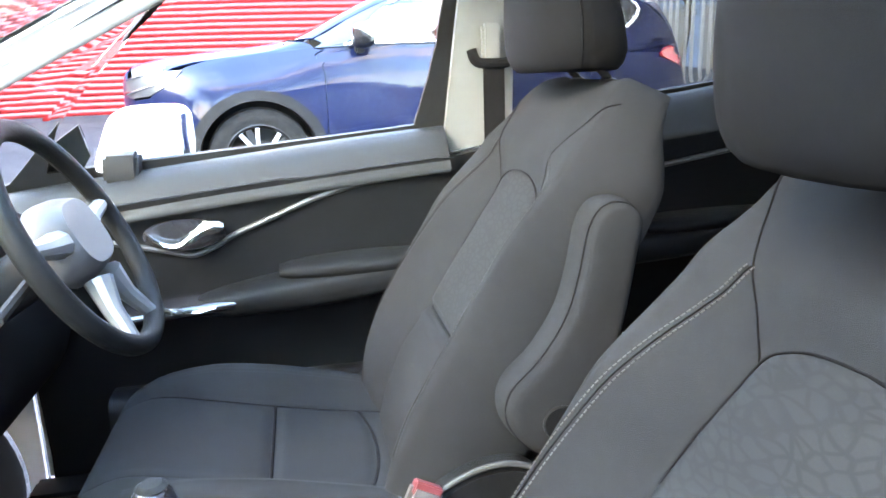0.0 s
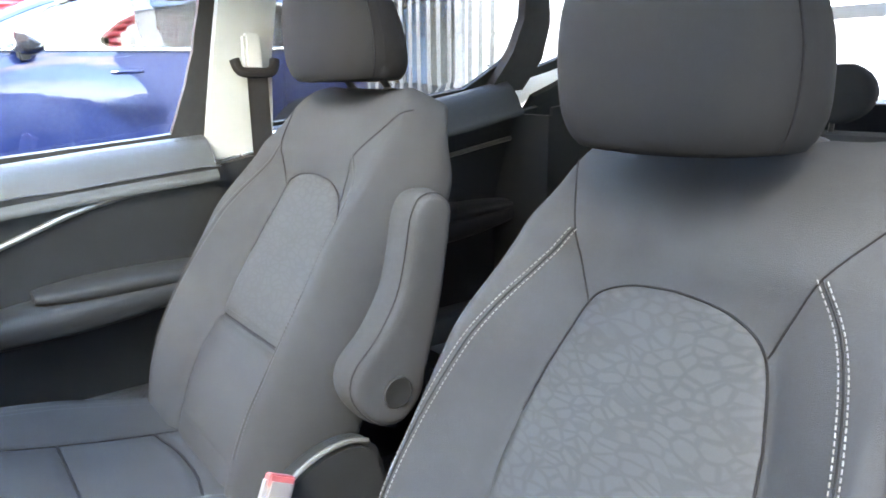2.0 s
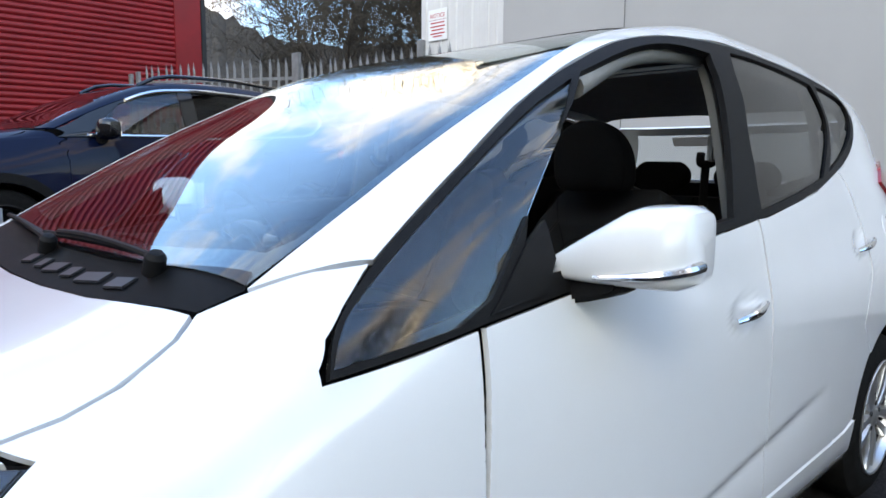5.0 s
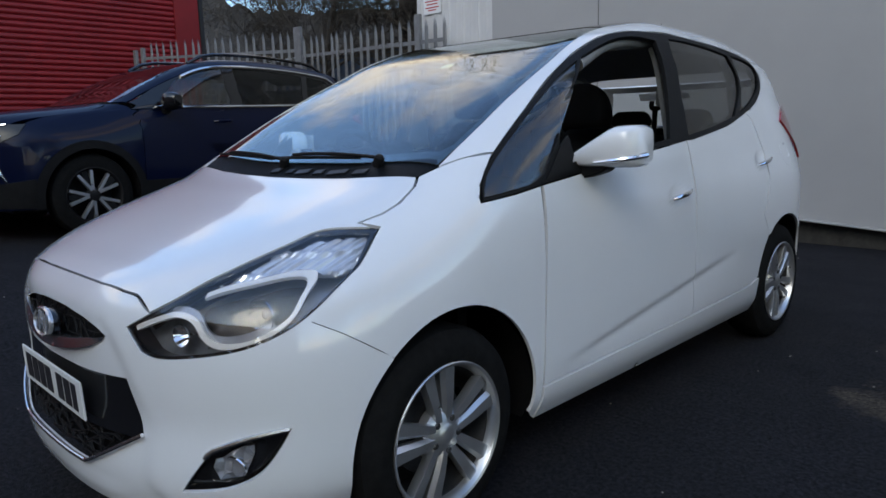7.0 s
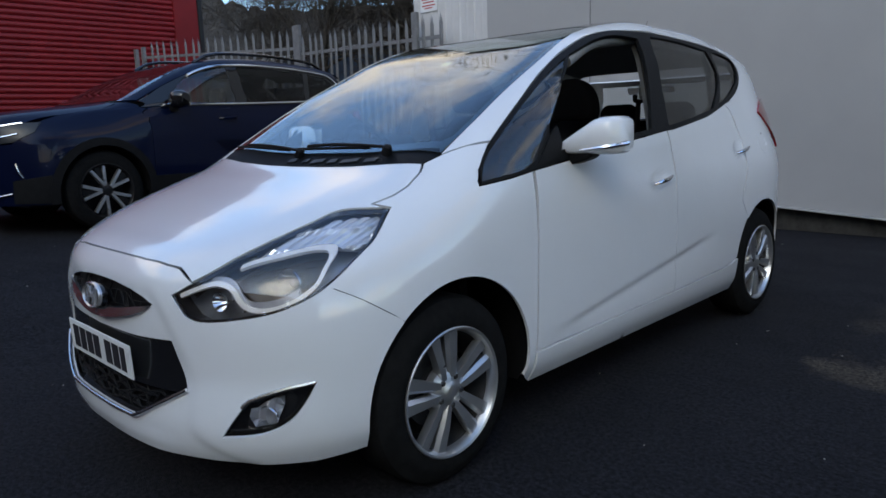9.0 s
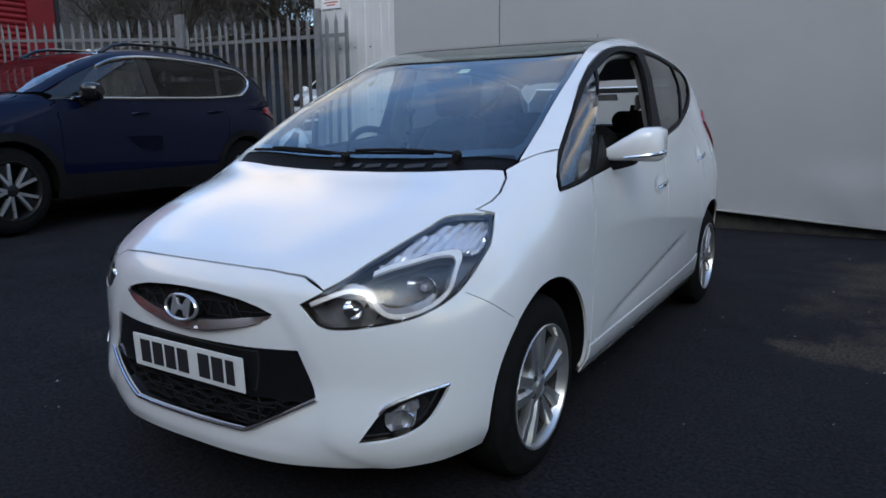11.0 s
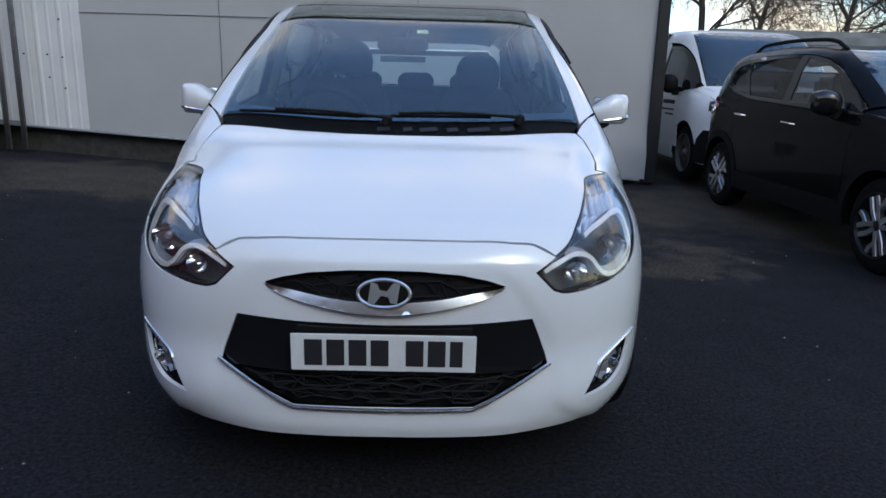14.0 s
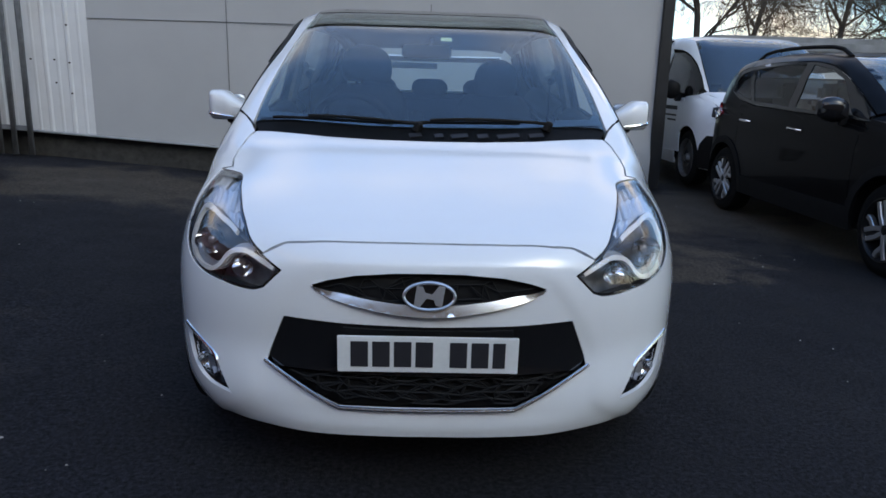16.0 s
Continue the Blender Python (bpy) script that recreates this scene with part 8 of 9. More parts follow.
def parked(name, label, sk, P, paint, at):
    """A parked vehicle, nose at its origin, built panel by panel on its own skin."""
    v = thing(name, label, P.get("category", "car"))
    Q = Charts(sk)
    st = 0.055
    sy = lambda pts: [Q.at_y(*p) for p in pts]
    nr = lambda x, y: Q.near(x, y, Q.T(x, y).z)
    mirrored = lambda lp: lp + [(-a, b) for a, b in lp[::-1] if a > 1e-6]

    def pair(nm, lp, out, th, m, lab="", parent=None, holes=(), step=st, sharp=32):
        a = part(nm, skin_piece(Q.C, lp, out, th, step, holes=holes), m, parent or v, lab, sharp)
        b = clone(a, nm)
        if m in (M_SIDEGLASS, M_PRIVACY):
            a.visible_shadow = b.visible_shadow = False
        return a, b

    def seam(*pts, n=8):
        o = []
        for a, b in zip(pts, pts[1:]):
            o += [Q.at_y(a[0] + (b[0] - a[0]) * i / n, a[1] + (b[1] - a[1]) * i / n) for i in range(n)]
        return o + [Q.at_y(*pts[-1])]

    yF, yR, r = P["yF"], P["yR"], P["r"]
    R = r + P.get("arch", 0.045)
    zb, zc = sk.zbot, P["zc"]
    G = 0.003
    ya, yb, yc = P["seams"]
    bon = P["bonnet"]                      # half outline from above, nose to scuttle
    scr = P["screen"]                      # half outline, scuttle to roof
    dlo = P["dlo"]                         # side glass loop, front bottom first
    hi = P["hi"]                           # top edge of the glass, front to rear, ends of the roof frame
    low = P["low"]                         # glass bottom edge, front to rear
    arcf = arc((yF, r), R, 180 + 12, -12, 26)
    arcb = arc((yR, r), R, 180 + 12, -12, 26)
    clampz = lambda pts: [(y, max(z, zb + 0.005)) for y, z in pts]
    front = [p for p in bon if p[1] < bon[P["corner"]][1] + 1e-6]
    # bonnet, scuttle, windscreen, roof
    part("bonnet", skin_piece(Q.T, mirrored(bon), 0, 0.012, st, gap=G), paint, v)
    part("windscreen", skin_piece(Q.T, mirrored(scr), -0.002, 0.005, st), M_SCREEN, v, sharp=60).visible_shadow = False
    part("scuttle_panel", skin_piece(Q.T, mirrored([(0, bon[-1][1] + 0.002), (bon[-2][0], bon[-2][1] + 0.002), (scr[2][0], scr[2][1] + 0.01), (0, scr[0][1] + 0.02)]), -0.012, 0.006, st), M_BLACK, v)
    roof = [(0, scr[-1][1] + 0.006)] + [(x, y + 0.006) for x, y in scr[-2:-3:-1]] + P["roof"]
    part("roof", skin_piece(Q.T, mirrored(roof), 0, 0.012, st), P.get("roof_mat", paint), v)
    # pillar and cant rail
    inn = [(x + 0.004, y) for x, y in scr[2:-1]] + [(x + 0.004, y) for x, y in P["roof"][:-1]]
    outl = [(Q.x_side(y, z), y) for y, z in hi[::-1]]
    a0 = part("roof_frame", skin_piece(Q.T, inn + outl, 0, 0.014, 0.04), P.get("frame_mat", paint), v)
    clone(a0, "roof_frame")
    # front bumper and wing
    fz = P["split"]
    seamf = [nr(*bon[P["corner"]])] + seam((P["ys"], fz), (yF - R * 0.82, r + R * 0.57))
    bl = [nr(x, y) for x, y in bon[:P["corner"]]] + seamf + sy(clampz(arc((yF, r), R, 145, 192, 10))[1:]) + [Q.near(0.8 * sk.half, 0.16, zb + 0.01), Q.at_x(0.45 * sk.half, zb + 0.01), (0.0, zb + 0.01)]
    bl = [(0.0, Q.T(0, bon[0][1]).z)] + bl[1:]
    part("front_bumper", skin_piece(Q.C, mirrored(bl), 0, 0.012, st), paint, v)
    wing = [nr(x, y) for x, y in bon[P["corner"]:-1]] + [nr(*P["wing_top"])] + sy(low[:1]) + seam((ya - 0.002, low[0][1] - 0.01), (ya - 0.002, zc)) + sy([(y, z) for y, z in arc((yF, r), R, 10, 145, 20)]) + seamf[::-1][1:-1]
    pair("front_wing", wing, 0, 0.012, paint)
    # doors, sill, quarter
    lowz = lambda y: float(np.interp(y, [p[0] for p in low], [p[1] for p in low]))
    mid = lambda y0, y1: [(y0 + (y1 - y0) * i / 6, lowz(y0 + (y1 - y0) * i / 6) - 0.004) for i in range(7)]
    pair("front_door", sy(mid(ya + G, yb - G)) + seam((yb - G, lowz(yb) - 0.02), (yb - G + 0.02, zc))[:] + seam((ya + G, zc), (ya + G, lowz(ya) - 0.02)), 0, 0.012, paint)
    if not P.get("panel_van"):
        rd = sy(mid(yb + G, yc)) + seam((yc + 0.03, lowz(yc) - 0.14), (yR - R * 0.72, r + R * 0.72)) + sy(arc((yR, r), R + 0.01, 138, 168, 8)) + seam((yR - R - 0.02, zc), (yb + G + 0.02, zc))
        pair("rear_door", rd, 0, 0.012, paint)
        qstart = sy([(yc + 0.004, lowz(yc) - 0.004)]) + sy([p for p in low if p[0] > yc + 0.02])
        qend = seam((yR - R * 0.70, r + R * 0.72), (yc + 0.034, lowz(yc) - 0.14))
        arcs = sy(arc((yR, r), R, -10, 134, 20))
    else:
        qstart = sy(mid(yb + G, yc))
        qend = seam((yR - R, r), (yR - R, zc), (yb + G + 0.02, zc))
        arcs = sy(arc((yR, r), R, -10, 180, 24))
    tail = P["tail"]                       # rear edge of the quarter, top to bottom, as (y, z)
    pair("rear_quarter", qstart + sy(P["qtop"]) + seam(*tail) + sy([(tail[-1][0], zb + 0.01), (yR + R + 0.02, zb + 0.01)]) + arcs + qend, 0, 0.012, paint)
    sl = sy([(yF + R, zb)]) + sy([(yF + R, zc)]) + sy([(yF + R + (yR - yF - 2 * R) * i / 8, zc) for i in range(1, 9)]) + sy([(yR - R, zb)])
    pair("sill", sl, 0.008, 0.02, P.get("clad", paint))
    xs_ = [Q.C(*Q.at_y(y, z)).x - 0.004 for y, z in tail]
    tz = [z for y, z in tail]
    tg = [(-P["tgx"], tz[0]), (P["tgx"], tz[0])] + list(zip(xs_, tz)) + list(zip([-x for x in xs_[::-1]], tz[::-1]))
    rw = P["rear_glass"]
    part("tailgate", skin_piece(Q.R, tg, 0, 0.012, st, holes=[rw] if rw else ()), paint, v)
    if rw:
        part("rear_window", skin_piece(Q.R, rw, -0.003, 0.004, st), M_PRIVACY, v, sharp=60).visible_shadow = False
    if P.get("rear_roof"):
        q = P["rear_roof"]
        part("spoiler", skin_piece(Q.T, mirrored(q), 0.002, 0.012, st), P.get("roof_mat", paint), v)
    # arch cladding and liners
    for c, arcx in (((yF, r), 0), ((yR, r), 1)):
        if P.get("clad"):
            o_, i_ = arc(c, R + 0.065, 192, -12, 26), arc(c, R - 0.004, 192, -12, 26)
            pair("arch_cladding", sy(clampz(o_) + clampz(i_)[::-1]), 0.010, 0.022, P["clad"], "black plastic wheel-arch cladding")
        bm = bmesh.new()
        pts = arc(c, R - 0.006, -5, 185, 24)
        A = [bm.verts.new((sk.half * 0.975, y, z)) for y, z in pts]
        B = [bm.verts.new((sk.half * 0.62, y, z)) for y, z in pts]
        for i in range(len(pts) - 1):
            bm.faces.new((A[i], B[i], B[i + 1], A[i + 1]))
        bm.faces.new(B)
        clone(part("wheel_housing", bm, M_BLACK, v), "wheel_housing")
        for sx in (1, -1):
            wheel_on(v, sx * (sk.half - 0.022), c[0], r, sx, P["wheels"], 20 + 31 * arcx)
    # side glass and its surround
    loops = [sy(smooth_loop(g, 3, corner=tuple(range(len(g))))) for g in P["glass"]]
    pair("window_surround", sy(dlo), 0.001, 0.014, M_GLOSSBLACK, "black window surround", holes=loops, step=0.045)
    for g, (nm, m) in zip(loops, P["panes"]):
        pair(nm, inset(g, -0.004), -0.005, 0.004, m, step=0.06, sharp=60)
    if P.get("chrome"):
        line = [Q.C(*p) + Vector((0.010, 0, 0)) for p in sy(P["chrome"])]
        clone(part("window_trim", tube(smooth_line(line, 3), P.get("chrome_r", 0.009), 8), M_CHROME, v, "bright chrome window line"), "window_trim")
    # lamps
    hl = sy(P["lamp"]) if P.get("lamp_side") else [Q.near(*p) for p in P["lamp"]]
    h1, h2 = pair("headlight", hl, 0.006, 0.012, M_LAMPDARK, "dark headlight with bright daytime strips", step=0.03)
    for o, sx in ((h1, 1), (h2, -1)):
        for s0 in P["strips"]:
            pts = [Q.C(*Q.near(*p)) + Vector((0.0, -0.012, 0.004)) for p in s0]
            b0 = tube(smooth_line(pts, 3), 0.009, 8)
            b0.transform(Matrix.Diagonal((sx, 1, 1, 1)))
            if sx < 0:
                bmesh.ops.reverse_faces(b0, faces=b0.faces)
            part("lamp_strip", b0, M_REFLECT, o)
    pair("tail_light", sy(P["tail_lamp"]), 0.012, 0.025, M_TAIL, "red tail light lens", step=0.03)
    # front lower grille and plate
    gr = [Q.at_x(x, z) for x, z in P["grille"]]
    part("grille", skin_piece(Q.C, gr, 0.004, 0.01, 0.05), M_CLAD, v, "black front grille")
    fb = sy(P["front_clad"]) if P.get("front_clad") else None
    if fb:
        pair("bumper_cladding", fb, 0.008, 0.02, P.get("clad", M_CLAD), "black lower bumper")
    # mirrors
    mx, my, mz = P["mirror"]
    for sx in (1, -1):
        bm = bmesh.new()
        rings = []
        for i in range(11):
            t = i / 10
            s0 = math.sin(math.pi * min(max(0.10 + 0.8 * t, 0), 1)) ** 0.45
            ring = []
            for k in range(16):
                a = 2 * math.pi * k / 16
                c, s = math.cos(a), math.sin(a)
                ring.append(bm.verts.new((mx + 0.19 * t, my + 0.075 * s0 * math.copysign(abs(c) ** 0.75, c) + 0.03 * t, mz + P.get("mirror_h", 0.085) * s0 * math.copysign(abs(s) ** 0.7, s) + 0.012 * t)))
            rings.append(ring)
        for A, B in zip(rings, rings[1:]):
            for k in range(16):
                bm.faces.new((A[k], A[(k + 1) % 16], B[(k + 1) % 16], B[k]))
        bm.faces.new(rings[0])
        bm.faces.new(rings[-1])
        bmesh.ops.recalc_face_normals(bm, faces=bm.faces)
        foot = box(mx - 0.10, mx + 0.05, my - 0.03, my + 0.035, mz - P.get("mirror_h", 0.085) - 0.02, mz - 0.03, 0.01)
        gl = box(mx + 0.03, mx + 0.165, my + 0.083, my + 0.088, mz - 0.05, mz + 0.065, 0.002)
        m0 = new("door_mirror")
        m0.parent = v
        m0["label"] = P.get("mirror_label", "gloss black door mirror")
        for nm, b0, mm in (("mirror_housing", bm, P.get("mirror_mat", M_GLOSSBLACK)), ("mirror_foot", foot, M_BLACK), ("mirror_glass", gl, M_CHROME)):
            if sx < 0:
                b0.transform(Matrix.Diagonal((-1, 1, 1, 1)))
                bmesh.ops.reverse_faces(b0, faces=b0.faces)
            part(nm, b0, mm, m0, sharp=50)
    # handles
    for y, z in P["handles"]:
        x = Q.x_side(y, z)
        for sx in (1, -1):
            hb_ = tube([(sx * (x + 0.002), y - 0.10, z - 0.004), (sx * (x + 0.03), y - 0.07, z), (sx * (x + 0.034), y, z + 0.004), (sx * (x + 0.03), y + 0.07, z + 0.006), (sx * (x + 0.002), y + 0.10, z + 0.006)], 0.011, 8)
            part("door_handle", hb_, P.get("handle_mat", M_CHROME), v)
    # roof rails
    if P.get("rails"):
        y0, y1, x0 = P["rails"]
        pts = []
        for i in range(13):
            t = i / 12
            y = y0 + (y1 - y0) * t
            b = Q.T(x0 - 0.05 * max(0, t - 0.6), y)
            lift = 0.052 * min(1, 9 * t, 9 * (1 - t)) ** 0.6 if 0 < t < 1 else 0.0
            pts.append((b.x, b.y, b.z + lift))
        clone(part("roof_rail", tube(pts, 0.017, 8), P.get("rail_mat", M_GLOSSBLACK), v, "black roof rail"), "roof_rail")
    # cabin: floor, dash, seats
    part("underbody", box(-0.72, 0.72, 0.3, sk.tail - 0.3, zb - 0.02, zb + 0.05, 0.01), M_BLACK, v)
    ds = P["dash"]
    part("dashboard", box(-0.66, 0.66, ds, ds + 0.42, 0.62, Q.T(0, ds + 0.1).z - 0.09, 0.05), M_BLACK, v)
    if P.get("seats"):
        for y, xs0 in P["seats"]:
            for x in xs0:
                s = new("seat")
                s.parent = v
                part("seat_cushion", box(x - 0.24, x + 0.24, y - 0.42, y + 0.08, 0.42, 0.62, 0.06), M_SEATDARK, s)
                bk = box(x - 0.23, x + 0.23, -0.06, 0.07, 0.0, 0.60, 0.055)
                bk.transform(Matrix.Translation((0, y + 0.06, 0.58)) @ Matrix.Rotation(radians(-16), 4, "X"))
                part("seat_back", bk, M_SEATDARK, s)
                part("head_restraint", box(x - 0.12, x + 0.12, y + 0.20, y + 0.30, 1.14, 1.32, 0.045), M_SEATDARK, s)
    if P.get("bulkhead"):
        part("bulkhead", box(-0.8, 0.8, P["bulkhead"], P["bulkhead"] + 0.03, 0.4, Q.T(0, P["bulkhead"]).z - 0.05), M_BLACK, v)
    v.matrix_basis = pose(*at)
    return v, Q


SIDE_SUV = [(0.15, 0.93), (0.25, 0.965), (0.4, 0.99), (0.6, 1.0), (0.8, 1.0), (0.95, 0.99), (1.05, 0.975), (1.15, 0.962), (1.7, 0.945)]
SQ_M = [(0.0, 4.0), (0.8, 4.0), (1.1, 5.0), (1.5, 7.0), (2.1, 10.0), (2.6, 11.0), (3.8, 10.0), (4.4, 4.0)]
SQ_N = [(0.0, 6.0), (0.8, 7.0), (1.3, 9.0), (2.1, 10.0), (3.8, 9.0), (4.4, 4.0)]
LEAN = [(0.15, 0.04), (0.3, 0.0), (0.8, 0.0)]
navy = Skin(
    top=[(-0.02, 0.80), (0.0, 0.90), (0.03, 0.965), (0.1, 1.005), (0.3, 1.05), (0.7, 1.10), (1.05, 1.14), (1.2, 1.18), (1.5, 1.33), (1.8, 1.47), (2.1, 1.575), (2.4, 1.622), (2.9, 1.64), (3.4, 1.618), (3.85, 1.565), (4.1, 1.49), (4.3, 1.27), (4.42, 1.05), (4.5, 0.85)],
    belt=[(0.9, 1.03), (2.0, 1.08), (3.2, 1.13), (4.0, 1.18)], half=0.92, taper=0.08, zbot=0.26, tail=4.5, tail_len=0.8, tail_m=3.0, nose=-0.01, nose_len=0.8, k=0.2, side=SIDE_SUV, m=SQ_M, n=SQ_N, lean=LEAN)
NAVY = dict(
    yF=0.90, yR=3.63, r=0.355, zc=0.46, arch=0.05, seams=(1.36, 2.42, 3.36), corner=3, split=0.78, ys=0.42,
    bonnet=[(0, 0.07), (0.3, 0.072), (0.6, 0.11), (0.74, 0.22), (0.775, 0.6), (0.765, 1.0), (0.72, 1.13), (0.4, 1.06), (0, 1.03)],
    screen=[(0, 1.10), (0.4, 1.12), (0.70, 1.19), (0.69, 1.35), (0.655, 1.65), (0.62, 1.92), (0.585, 2.10), (0, 2.13)],
    roof=[(0.60, 2.5), (0.61, 3.0), (0.60, 3.5), (0.575, 3.85), (0, 3.92)], wing_top=(0.775, 1.22),
    low=[(1.30, 1.09), (1.60, 1.105), (2.42, 1.13), (3.2, 1.16), (3.6, 1.195), (3.78, 1.26), (3.86, 1.37)],
    hi=[(1.30, 1.16), (1.55, 1.29), (1.80, 1.405), (2.0, 1.48), (2.2, 1.525), (2.6, 1.552), (3.1, 1.55), (3.55, 1.517), (3.75, 1.485), (3.88, 1.44)],
    dlo=[(1.30, 1.094), (1.60, 1.109), (2.42, 1.134), (3.2, 1.164), (3.6, 1.199), (3.77, 1.263), (3.85, 1.37), (3.74, 1.478), (3.55, 1.512), (3.1, 1.545), (2.6, 1.547), (2.2, 1.52), (2.0, 1.475), (1.8, 1.40), (1.55, 1.285), (1.31, 1.155)],
    glass=[[(1.52, 1.13), (2.33, 1.155), (2.31, 1.515), (2.2, 1.495), (2.0, 1.45), (1.8, 1.38)], [(2.47, 1.16), (3.30, 1.19), (3.36, 1.49), (2.9, 1.52), (2.44, 1.52)], [(3.37, 1.195), (3.58, 1.225), (3.73, 1.28), (3.79, 1.37), (3.68, 1.455), (3.43, 1.485)]],
    panes=[("front_door_window", M_SIDEGLASS), ("rear_door_window", M_PRIVACY), ("rear_quarter_window", M_PRIVACY)],
    qtop=[(3.86, 1.37), (3.76, 1.484), (3.90, 1.435)], tail=[(3.92, 1.43), (4.14, 1.26), (4.24, 1.05), (4.28, 0.8), (4.28, 0.5), (4.28, 0.3)], tgx=0.60,
    rear_glass=[(-0.55, 1.42), (0.55, 1.42), (0.62, 1.20), (-0.62, 1.20)], rear_roof=[(0, 3.93), (0.575, 3.86), (0.58, 4.06), (0, 4.16)],
    clad=M_CLAD, wheels="five", chrome=[(1.50, 1.112), (2.42, 1.14), (3.2, 1.168), (3.6, 1.203), (3.765, 1.266), (3.845, 1.37), (3.735, 1.474), (3.55, 1.508), (3.1, 1.541), (2.6, 1.543), (2.2, 1.516), (2.0, 1.471), (1.85, 1.41)], chrome_r=0.015,
    lamp=[(0.45, 0.05, 0.90), (0.60, 0.09, 0.915), (0.80, 0.26, 0.955), (0.86, 0.42, 0.96), (0.85, 0.36, 0.88), (0.78, 0.20, 0.80), (0.60, 0.07, 0.78), (0.46, 0.03, 0.80)],
    strips=[[(0.50, 0.05, 0.90), (0.66, 0.11, 0.925), (0.82, 0.28, 0.955)], [(0.50, 0.04, 0.81), (0.64, 0.09, 0.825), (0.80, 0.25, 0.865)], [(0.80, 0.2, 0.62), (0.81, 0.21, 0.56), (0.83, 0.24, 0.50)], [(0.52, 0.05, 0.34), (0.66, 0.09, 0.35), (0.76, 0.16, 0.37)]],
    tail_lamp=[(4.14, 1.09), (4.20, 1.09), (4.25, 1.0), (4.25, 0.93), (4.18, 0.95)],
    grille=[(-0.5, 0.62), (0.5, 0.62), (0.55, 0.42), (-0.55, 0.42)], front_clad=[(0.20, 0.29), (0.20, 0.48), (0.45, 0.52), (0.47, 0.28)],
    mirror=(0.90, 1.60, 1.16), handles=[(2.20, 0.99), (3.20, 1.02)], handle_mat=M_NAVY, rails=(2.05, 3.80, 0.585), dash=1.25, seats=[(2.2, (-0.36, 0.36)), (3.1, (-0.4, 0.0, 0.4))])
parked("blue_suv", "dark navy blue suv with black cladding and chrome window line", navy, NAVY, M_NAVY, (-4.96, 0.58, 0.335, -0.7, 0, 5.6))

small = Skin(
    top=[(-0.02, 0.80), (0.0, 0.88), (0.03, 0.94), (0.1, 0.975), (0.3, 1.01), (0.65, 1.05), (0.95, 1.09), (1.1, 1.14), (1.4, 1.30), (1.7, 1.45), (1.95, 1.535), (2.3, 1.575), (2.8, 1.585), (3.3, 1.565), (3.65, 1.53), (3.85, 1.45), (4.0, 1.22), (4.09, 1.0), (4.155, 0.82)],
    belt=[(0.9, 1.0), (2.0, 1.04), (3.2, 1.08), (3.8, 1.12)], half=0.88, taper=0.06, zbot=0.25, tail=4.155, tail_len=0.75, tail_m=3.0, nose=-0.01, nose_len=0.75, k=0.2, side=SIDE_SUV, m=SQ_M, n=SQ_N, lean=LEAN)
